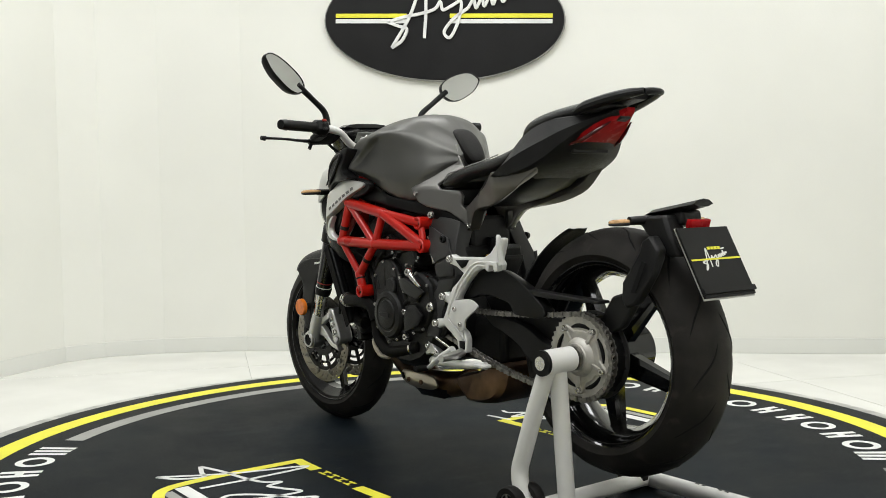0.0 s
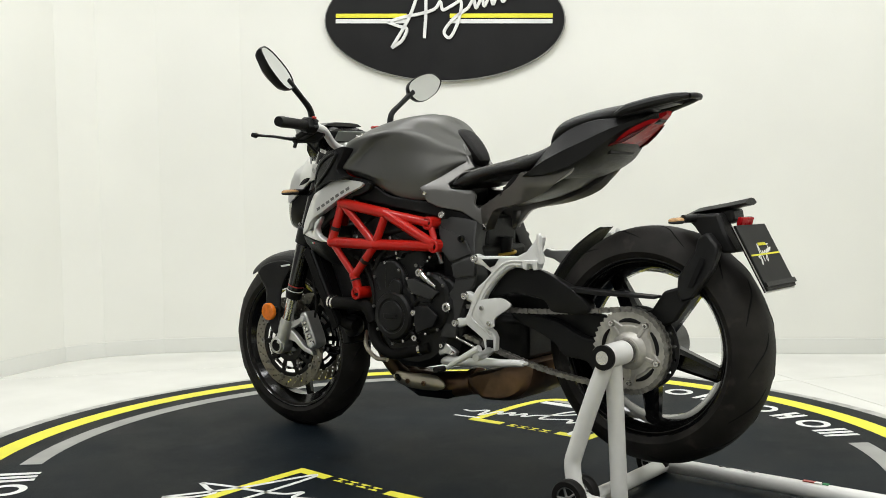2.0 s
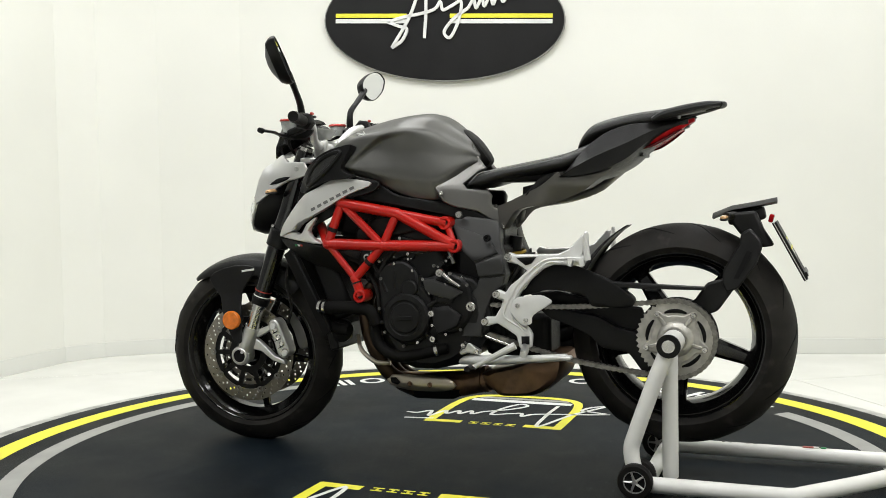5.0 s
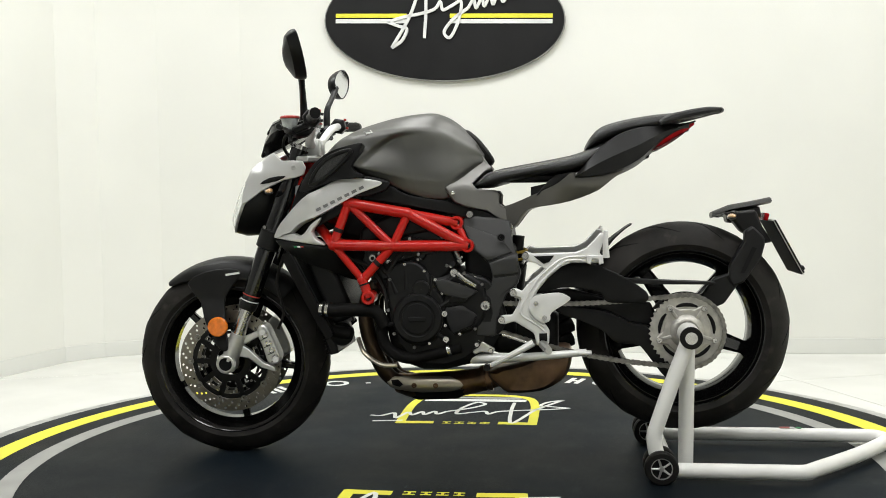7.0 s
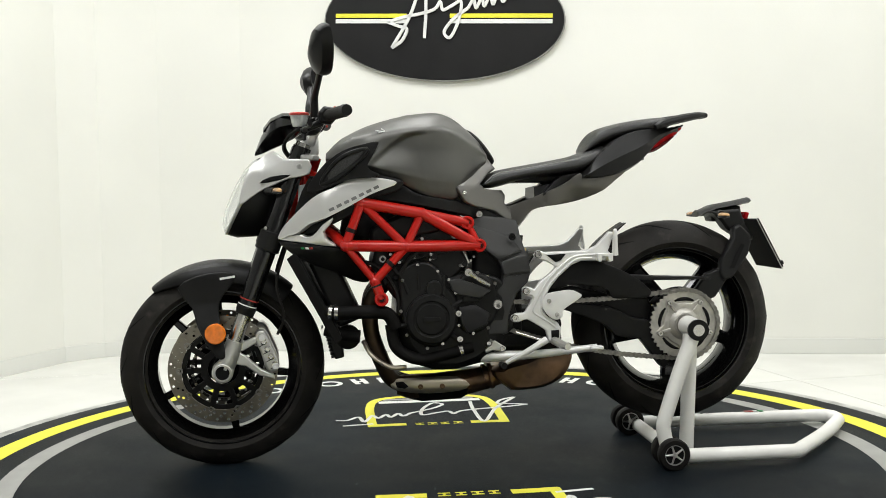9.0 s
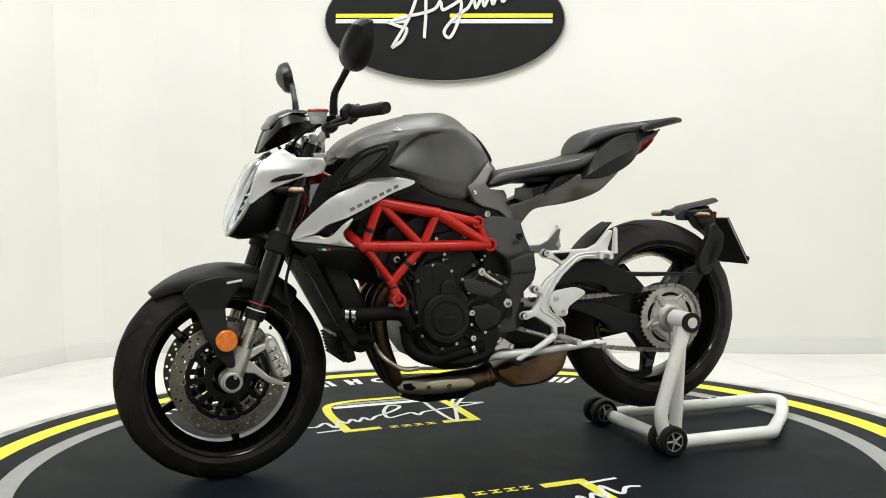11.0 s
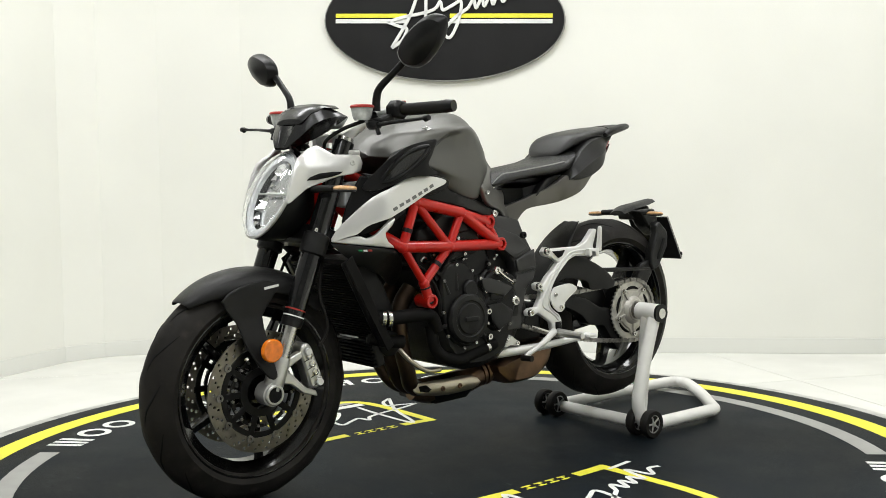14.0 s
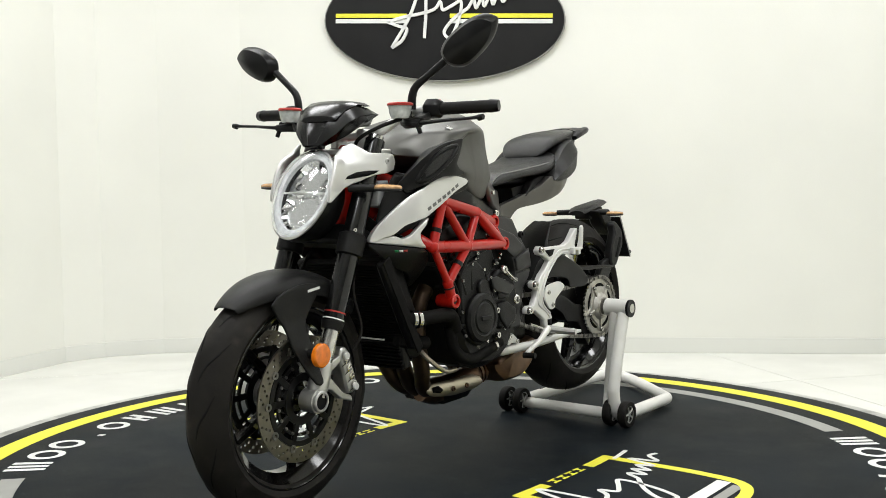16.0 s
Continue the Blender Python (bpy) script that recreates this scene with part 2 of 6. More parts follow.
def panel(outline, yfun, cuts=3, steps=4, sharp=False):
    """A curved skin: the outline in (x, z), filled with an even net and laid on y = yfun(x, z)."""
    pts = [Vector(p) for p in (outline if sharp else soft_outline(outline, steps))]
    n = len(pts)
    step = 0.012 if cuts > 1 else 0.02
    xs, zs = [p.x for p in pts], [p.y for p in pts]

    def inside(x, z):
        c = False
        for a, b in zip(pts, pts[1:] + pts[:1]):
            if (a.y > z) != (b.y > z) and x < (b.x - a.x) * (z - a.y) / (b.y - a.y) + a.x:
                c = not c
        return c

    def clear(x, z):
        q = Vector((x, z))
        return all((intersect_point_line(q, a, b)[0].to_2d() - q).length > step * 0.45 or not -0.2 < intersect_point_line(q, a, b)[1] < 1.2 for a, b in zip(pts, pts[1:] + pts[:1]))
    net = list(pts)
    if cuts:
        z = min(zs) + step / 2
        row = 0
        while z < max(zs):
            x = min(xs) + (step / 2 if row % 2 else 0)
            while x < max(xs):
                if inside(x, z) and clear(x, z):
                    net.append(Vector((x, z)))
                x += step
            z += step * 0.87
            row += 1
    vs, _, fs, *_ = delaunay_2d_cdt(net, [], [list(range(n))], 1, 1e-5)
    bm = bmesh.new()
    bv = [bm.verts.new((v.x, yfun(v.x, v.y), v.y)) for v in vs]
    for f in fs:
        if len(set(f)) > 2:
            bm.faces.new([bv[k] for k in f])
    return bm


def loft(sections, caps=True, closed=True):
    """Skins rings with equal counts of points."""
    bm = bmesh.new()
    rings = [[bm.verts.new(p) for p in s] for s in sections]
    n = len(rings[0])
    for A, B in zip(rings, rings[1:]):
        for k in range(n if closed else n - 1):
            j = (k + 1) % n
            bm.faces.new((A[k], A[j], B[j], B[k]))
    if caps:
        bm.faces.new(rings[0])
        bm.faces.new(rings[-1][::-1])
    return bm


def half_loft(rows):
    """Rows of (x, [(y, z), ...]) from the bottom edge up to the middle line; mirrored to both sides."""
    secs = []
    for x, prof in rows:
        left = [(x if len(p) < 3 else p[2], p[0], p[1]) for p in prof]
        right = [(q[0], -q[1], q[2]) for q in left[::-1] if q[1] > 1e-4]
        secs.append(left + right)
    return secs


def flip(bm):
    """Mirror to the right-hand side."""
    bm.transform(Matrix.Diagonal((1, -1, 1, 1)))
    bmesh.ops.reverse_faces(bm, faces=bm.faces)
    return bm


def bolt(p, r, out, mat, parent, name="bolt", h=0.006):
    """A hexagon-socket bolt head that faces along y."""
    p = Vector(p)
    bm = turn_y([(r, 0), (r, h * out * 0.7), (r * 0.85, h * out), (r * 0.45, h * out), (r * 0.42, h * out * 0.4), (0.0005, h * out * 0.4), (0.0005, 0)], p, 14)
    return part(name, bm, mat, parent)


# ---------------------------------------------------------------- the room
WALK_LINE = [(3.6, -6.0), (3.6, 1.907), (-1.16, 2.50), (-1.62, 2.45), (-1.92, 2.34), (-2.08, 2.18), (-2.23, 1.74), (-2.45, 0.9), (-2.62, -6.0)]
FLOOR_Z = -0.05


def wall_run(name, a, b, label, mat=None):
    """One straight wall with thickness and its baseboard, the inner face on the line a to b."""
    a, b = Vector((*a, 0)), Vector((*b, 0))
    d = (b - a).normalized()
    out = Vector((d.y, -d.x, 0))
    bm = bmesh.new()
    low, high = FLOOR_Z - 0.1, CEIL
    q = [a, b, b + out * 0.15, a + out * 0.15]
    A = [bm.verts.new((p.x, p.y, low)) for p in q]
    B = [bm.verts.new((p.x, p.y, high)) for p in q]
    bm.faces.new(A)
    bm.faces.new(B)
    for i in range(4):
        bm.faces.new((A[i], A[(i + 1) % 4], B[(i + 1) % 4], B[i]))
    w = part(name, bm, mat or WALL, None, smooth=False)
    tagged(w, label, "wall", kind="structure")
    bm = bmesh.new()
    q = [a - out * 0.010, b - out * 0.010, b - out * 0.001, a - out * 0.001]
    A = [bm.verts.new((p.x, p.y, FLOOR_Z)) for p in q]
    B = [bm.verts.new((p.x, p.y, FLOOR_Z + 0.082)) for p in q]
    bm.faces.new(A)
    bm.faces.new(B)
    for i in range(4):
        bm.faces.new((A[i], A[(i + 1) % 4], B[(i + 1) % 4], B[i]))
    tagged(part("baseboard", bm, BASE, None, smooth=False, bev=0.002), "white tiled baseboard along the wall", "baseboard", kind="structure")


NAMES = ["wall_east", "wall_north", "wall_corner_1", "wall_corner_2", "wall_corner_3", "wall_corner_4", "wall_corner_5", "unseen_wall_west"]
# west and south walls are added out of view, grey to shape bounced light
for nm, a, b in zip(NAMES, WALK_LINE, WALK_LINE[1:]):
    wall_run(nm, a, b, "plain painted showroom wall", DARKW if nm == "unseen_wall_west" else None)
wall_run("unseen_wall_south", WALK_LINE[-1], WALK_LINE[0], "unseen grey wall added behind the camera to cut bounced light", DARKW)

bm = bmesh.new()
bm.faces.new([bm.verts.new((x, y, CEIL)) for x, y in ((-3, -6.3), (4, -6.3), (4, 3), (-3, 3))])
ceiling = part("ceiling", bm, CEILM, None, smooth=False, solid=0.05)
tagged(ceiling, "plain white painted ceiling", "ceiling", kind="structure")

floor = part("floor", loft([[(0.5 + (x - 0.5) * 1.03, -1.7 + (y + 1.7) * 1.03, z) for x, y in WALK_LINE] for z in (FLOOR_Z - 0.116, FLOOR_Z - 0.004)]), GROUT, None, smooth=False)
tagged(floor, "white polished tile floor with fine joints", "floor", kind="structure")

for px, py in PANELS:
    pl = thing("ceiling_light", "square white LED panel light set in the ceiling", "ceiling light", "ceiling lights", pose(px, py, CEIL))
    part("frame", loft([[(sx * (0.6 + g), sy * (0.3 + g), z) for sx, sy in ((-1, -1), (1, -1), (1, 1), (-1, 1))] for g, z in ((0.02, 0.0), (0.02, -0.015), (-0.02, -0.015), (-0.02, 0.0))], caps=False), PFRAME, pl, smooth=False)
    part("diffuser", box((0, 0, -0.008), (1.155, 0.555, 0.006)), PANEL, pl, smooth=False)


# ---------------------------------------------------------------- the sign on the wall
def stroke(pts, w, h, bm=None, steps=6, taper=None):
    """A flat-topped ribbon along (x, y) points, of width w, raised from 0 to h."""
    bm = bm or bmesh.new()
    path = smooth_path([(x, y, 0) for x, y in pts], steps)
    rows = []
    for i, p in enumerate(path):
        a, b = path[max(0, i - 1)], path[min(len(path) - 1, i + 1)]
        d = (b - a).normalized()
        s = Vector((-d.y, d.x, 0))
        ww = w * 0.5 * (1 if taper is None else taper(i / (len(path) - 1)))
        l, r = p + s * ww, p - s * ww
        rows.append([bm.verts.new((q.x, q.y, z)) for q, z in ((l, 0), (l, h), (r, h), (r, 0))])
    for A, B in zip(rows, rows[1:]):
        for k in range(4):
            bm.faces.new((A[k], A[(k + 1) % 4], B[(k + 1) % 4], B[k]))
    bm.faces.new(rows[0])
    bm.faces.new(rows[-1][::-1])
    return bm


def flourish(scale, w, h):
    """The handwritten mark as plain looping strokes, about 3.3 units wide before scaling."""
    k = scale
    bm = bmesh.new()
    for line in (
        [(-0.95, -0.62), (-0.55, 0.10), (-0.25, 0.95), (-0.20, 0.20), (-0.22, -0.40)],
        [(-1.05, -0.05), (-0.70, 0.06), (-0.30, 0.14), (0.00, 0.24), (0.12, 0.40), (0.18, 0.22), (0.36, 0.30)],
        [(-1.05, -0.05), (-0.80, -0.14), (-0.62, -0.20), (-0.72, -0.45), (-0.95, -0.62)],
        [(0.36, 0.30), (0.58, 0.40), (0.54, 0.0), (0.36, -0.38), (0.22, -0.26), (0.42, 0.02), (0.74, 0.26)],
        [(0.74, 0.26), (0.86, 0.44), (0.92, 0.26), (1.04, 0.48), (1.10, 0.30), (1.22, 0.52), (1.30, 0.34), (1.42, 0.72), (1.50, 0.40), (1.66, 0.58), (1.82, 0.56)],
        [(1.30, 0.86), (1.72, 0.92)],
    ):
        stroke([(x * k, y * k) for x, y in line], w, h, bm)
    return bm


WALL_A, WALL_B = Vector((-1.16, 2.50, 0)), Vector((3.6, 1.907, 0))
ALONG = (WALL_B - WALL_A).normalized()
INTO = Vector((ALONG.y, -ALONG.x, 0))       # out of the wall, towards the room
SIGN_C = Vector((-0.010, 2.357, 1.7685))
tilt = Matrix.Rotation(radians(-2.2), 3, INTO)
sx, sz = tilt @ ALONG, tilt @ Vector((0, 0, 1))
SIGN_M = Matrix(((sx.x, sz.x, INTO.x, SIGN_C.x), (sx.y, sz.y, INTO.y, SIGN_C.y), (sx.z, sz.z, INTO.z, SIGN_C.z), (0, 0, 0, 1)))
sign = thing("wall_sign", "black oval wall sign with yellow and white stripes", "sign", m=SIGN_M)


def oval(rx, ry, z0, z1, n=96, e=0.004):
    secs = []
    for g, z in ((0, z0), (0, z1 - e), (e, z1)):
        secs.append([((rx - g) * math.cos(2 * math.pi * k / n), (ry - g) * math.sin(2 * math.pi * k / n), z) for k in range(n)])
    return loft(secs)


part("edge", oval(0.662, 0.330, 0.001, 0.030), SIGNE, sign, "light grey cut edge of the board")
part("board", oval(0.655, 0.323, 0.031, 0.034), SIGNB, sign)
for nm, zc, mm in (("yellow_stripe", 0.0235, YEL), ("white_stripe", -0.0065, WHT)):
    part(nm, box((-0.398, zc, 0.037), (0.395, 0.022, 0.006)), mm, sign, smooth=False)
    part(nm, box((0.315, zc, 0.037), (0.555, 0.022, 0.006)), mm, sign, smooth=False)
part("handwritten_mark", flourish(0.245, 0.016, 0.014), WHT, sign, "white looping strokes", xf=Matrix.Translation((-0.045, 0.0, 0.034)), smooth=False)


# ---------------------------------------------------------------- the turntable
def arc_band(r0, r1, a0, a1, z0, z1, n=None, bm=None):
    bm = bm or bmesh.new()
    n = n or max(2, int(abs(a1 - a0) / 2.5))
    rows = []
    for i in range(n + 1):
        a = radians(a0 + (a1 - a0) * i / n)
        c, s = math.cos(a), math.sin(a)
        rows.append([bm.verts.new((r * c, r * s, z)) for r, z in ((r0, z0), (r0, z1), (r1, z1), (r1, z0))])
    for A, B in zip(rows, rows[1:]):
        for k in range(4):
            bm.faces.new((A[k], A[(k + 1) % 4], B[(k + 1) % 4], B[k]))
    if abs(abs(a1 - a0) - 360) > 1e-6:
        bm.faces.new(rows[0])
        bm.faces.new(rows[-1][::-1])
    else:
        bmesh.ops.remove_doubles(bm, verts=bm.verts, dist=1e-5)
    return bm


TB = Matrix.Translation(CENTRE)   # turntable parts are drawn round its axis, in the motorcycle's directions
turntable = thing("turntable", "round black vinyl-covered turntable with yellow, grey and white print", "turntable")
N = 160
ring = lambda r, z: [(r * math.cos(2 * math.pi * k / N), r * math.sin(2 * math.pi * k / N), z) for k in range(N)]
part("deck", loft([ring(1.645, -0.046), ring(1.645, -0.012), ring(1.638, -0.006), ring(1.0, -0.006), ring(0.2, -0.006)]), MATEDGE, turntable, "scuffed light grey rim", xf=TB)
part("mat", loft([ring(1.578, -0.0058), ring(1.578, -0.001), ring(1.576, 0.0), ring(0.9, 0.0), ring(0.2, 0.0)]), MAT, turntable, "black vinyl mat", xf=TB)
part("yellow_ring", arc_band(1.412, 1.490, 0, 360, 0.0003, 0.0009, 180), YEL, turntable, "printed yellow ring", smooth=False, xf=TB)
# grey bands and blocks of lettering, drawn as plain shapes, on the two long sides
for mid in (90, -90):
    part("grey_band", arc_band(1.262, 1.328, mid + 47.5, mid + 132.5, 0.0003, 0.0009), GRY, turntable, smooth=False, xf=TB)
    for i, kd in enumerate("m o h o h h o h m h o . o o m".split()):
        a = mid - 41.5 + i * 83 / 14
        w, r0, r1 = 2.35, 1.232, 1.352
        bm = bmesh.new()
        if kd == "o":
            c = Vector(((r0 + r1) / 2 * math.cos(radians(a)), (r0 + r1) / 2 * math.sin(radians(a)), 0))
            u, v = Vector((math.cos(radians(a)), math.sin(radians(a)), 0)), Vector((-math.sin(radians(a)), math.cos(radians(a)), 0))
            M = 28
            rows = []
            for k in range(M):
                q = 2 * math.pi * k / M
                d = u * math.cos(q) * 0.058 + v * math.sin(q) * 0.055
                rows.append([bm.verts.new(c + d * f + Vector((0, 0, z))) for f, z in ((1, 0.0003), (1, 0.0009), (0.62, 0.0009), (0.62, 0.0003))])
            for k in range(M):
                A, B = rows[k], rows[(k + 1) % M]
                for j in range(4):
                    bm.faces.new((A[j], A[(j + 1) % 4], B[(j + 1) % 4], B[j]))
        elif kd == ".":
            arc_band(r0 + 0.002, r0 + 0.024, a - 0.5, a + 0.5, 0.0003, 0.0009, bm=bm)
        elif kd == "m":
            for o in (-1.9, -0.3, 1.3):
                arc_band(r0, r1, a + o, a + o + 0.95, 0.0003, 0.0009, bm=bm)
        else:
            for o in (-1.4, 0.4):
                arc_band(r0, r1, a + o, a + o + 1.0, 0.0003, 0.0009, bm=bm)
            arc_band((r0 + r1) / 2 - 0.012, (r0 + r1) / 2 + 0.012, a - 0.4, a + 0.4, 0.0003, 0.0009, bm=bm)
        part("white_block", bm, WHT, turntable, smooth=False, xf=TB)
# the two framed marks
for sgn in (1, -1):
    R = TB @ Matrix.Rotation(0 if sgn > 0 else math.pi, 4, "Z") @ Matrix.Translation((0.0, 0.0, 0.0003))
    fr = [(-0.115, 0.418), (-0.238, 0.410), (-0.236, 0.60), (-0.225, 0.80), (-0.14, 0.885), (0.0, 0.895), (0.14, 0.885), (0.225, 0.80), (0.236, 0.60), (0.238, 0.410), (0.115, 0.418)]
    bm = bmesh.new()
    stroke([fr[0], ((fr[0][0] + fr[1][0]) / 2, 0.416), (-0.248, 0.412)], 0.036, 0.0006, bm, 1)
    stroke([(-0.235, 0.398), (-0.238, 0.55), (-0.236, 0.72), (-0.21, 0.84), (-0.13, 0.89), (0.0, 0.897), (0.13, 0.89), (0.21, 0.84), (0.236, 0.72), (0.238, 0.55), (0.235, 0.398)], 0.034, 0.0007, bm, 6)
    stroke([(0.248, 0.412), ((fr[-1][0] + fr[-2][0]) / 2, 0.416), fr[-1]], 0.036, 0.0006, bm, 1)
    part("yellow_frame", bm, YEL, turntable, "printed yellow shield outline", smooth=False, xf=R)
    for xx, ww in ((-0.068, 0.030), (-0.023, 0.034), (0.022, 0.030), (0.068, 0.034)):
        bm = bmesh.new()
        for yy in (0.404, 0.426):
            box((xx, yy, 0.0003), (ww, 0.007, 0.0006), bm)
        box((xx, 0.415, 0.0003), (0.008, 0.020, 0.0005), bm)
        part("yellow_bar", bm, YEL, turntable, smooth=False, xf=R)
    part("white_stripe", box((0.0, 0.800, 0.0003), (0.40, 0.040, 0.0006)), WHT, turntable, smooth=False, xf=R)
    part("grey_stripe", box((0.0, 0.848, 0.0003), (0.36, 0.030, 0.0006)), GRY, turntable, smooth=False, xf=R)
    part("handwritten_mark", flourish(0.255, 0.014, 0.0009), WHT, turntable, "white looping strokes", smooth=False,
         xf=R @ Matrix.Translation((0.10, 0.66, 0)) @ Matrix.Rotation(math.pi, 4, "Z"))


# ---------------------------------------------------------------- the motorcycle
# Its space: x forward, y to its left, z up; rear axle over x = 0.
bike = thing("motorcycle", "matte graphite motorcycle with a red trellis frame on a white stand", "motorcycle")
AXLE_R, AXLE_F = Vector((0.003, 0, 0.404)), Vector((1.396, 0, 0.301))
HEAD = Vector((1.135, 0, 0.90))
RAKE = Vector((-0.347, 0, 0.938))
ST = Matrix.Translation(HEAD) @ Matrix.Rotation(radians(STEER), 4, RAKE) @ Matrix.Translation(-HEAD)


def group_part(name, label="", xf=None):
    """A part that gathers sub-parts: an empty under the motorcycle."""
    ob = new(name)
    ob.parent = bike
    ob.empty_display_size = 0.03
    if label:
        ob["label"] = label
    return ob


def wheel(name, c, rad, half, rimr, xf, spokes, hubw):
    w = group_part(name)
    # tyre: a rounded crown, shoulders, side walls and the inside
    prof = []
    for k in range(17):
        a = -1 + 2 * k / 16
        prof.append((rad - (rad - rimr) * 0.78 * abs(a) ** 2.3, half * a * (1.18 - 0.18 * a * a)))
    prof += [(rimr + 0.006, half * 0.90), (rimr - 0.008, half * 0.80), (rimr - 0.012, half * 0.62), (rimr - 0.012, -half * 0.62), (rimr - 0.008, -half * 0.80), (rimr + 0.006, -half * 0.90)]
    part("tyre", turn_y(prof, c, 128), TYRE, w, "worn black road tyre", xf=xf)
    # grooves: slanting near-black strips that put the shade of tread cuts into colour
    def crown(yy):
        """Radius of the tread at a distance from the middle."""
        lo, hi, aa = 0.0, 1.0, abs(yy / half)
        for _ in range(20):
            md = (lo + hi) / 2
            if md * (1.18 - 0.18 * md * md) < aa:
                lo = md
            else:
                hi = md
        return rad - (rad - rimr) * 0.78 * lo ** 2.3

    bm = bmesh.new()
    cnt = 14
    for k in range(cnt):
        for side in (-1, 1):
            pts = []
            for i in range(9):
                f = i / 8
                yy = side * (0.08 + 0.76 * f) * half
                slope = (crown(yy + 0.001) - crown(yy - 0.001)) / 0.002
                nl = math.sqrt(1 + slope * slope)
                rr, yq = crown(yy) - 0.0014 / nl, yy + 0.0014 * slope / nl
                an = 2 * math.pi * (k + (0.5 if side > 0 else 0)) / cnt + 0.50 * f ** 1.2 + 0.04 * math.sin(6.0 * f)
                pts.append(Vector((c.x + rr * math.cos(an), yq, c.z + rr * math.sin(an))))
            tube(pts, [0.0008, 0.0028, 0.0032, 0.0032, 0.0026, 0.0008], n=5, steps=2, bm=bm)
    part("groove_shade_black", bm, NEARBLACK, w, xf=xf)
    # rim: a barrel with two lips
    y = half * 0.88
    rp = [(rimr, y), (rimr + 0.006, y), (rimr + 0.006, y - 0.008), (rimr - 0.010, y - 0.016), (rimr - 0.028, y * 0.35), (rimr - 0.028, -y * 0.35), (rimr - 0.010, -y + 0.016),
          (rimr + 0.006, -y + 0.008), (rimr + 0.006, -y), (rimr, -y), (rimr - 0.016, -y + 0.016), (rimr - 0.036, -y * 0.35), (rimr - 0.036, y * 0.35), (rimr - 0.016, y - 0.016)]
    rim = part("rim", turn_y(rp, c, 96), RIMM, w, "gloss black cast alloy rim", xf=xf)
    for k in range(5):
        a = 2 * math.pi * k / 5 + spokes["turn"]
        bm = bmesh.new()
        for fork in spokes["fork"]:
            secs = []
            for f in np.linspace(0, 1, 7):
                r = spokes["hub"] * 0.8 + (rimr - 0.028 - spokes["hub"] * 0.8) * f
                an = a + fork * f ** 1.4 + spokes["sweep"] * f * f
                wd = spokes["w0"] + (spokes["w1"] - spokes["w0"]) * f
                th = spokes["t0"] + (spokes["t1"] - spokes["t0"]) * f
                u, v = Vector((math.cos(an), 0, math.sin(an))), Vector((-math.sin(an), 0, math.cos(an)))
                mid = c + u * r + Vector((0, spokes["y"] * (1 - f), 0))
                secs.append([mid + v * wd * p + Vector((0, th * q, 0)) for p, q in ((-1, -0.6), (-0.6, -1), (0.6, -1), (1, -0.6), (1, 0.6), (0.6, 1), (-0.6, 1), (-1, 0.6))])
            l2 = loft(secs)
            me = bpy.data.meshes.new("tmp")
            l2.to_mesh(me)
            l2.free()
            bm.from_mesh(me)
            bpy.data.meshes.remove(me)
        part("spoke", bm, RIMM, w, xf=xf)
    part("hub", turn_y([(0.018, -hubw), (spokes["hub"] * 0.7, -hubw), (spokes["hub"], -hubw * 0.7), (spokes["hub"], hubw * 0.7), (spokes["hub"] * 0.7, hubw), (0.018, hubw)], c, 40), RIMM, w, xf=xf)
    return w


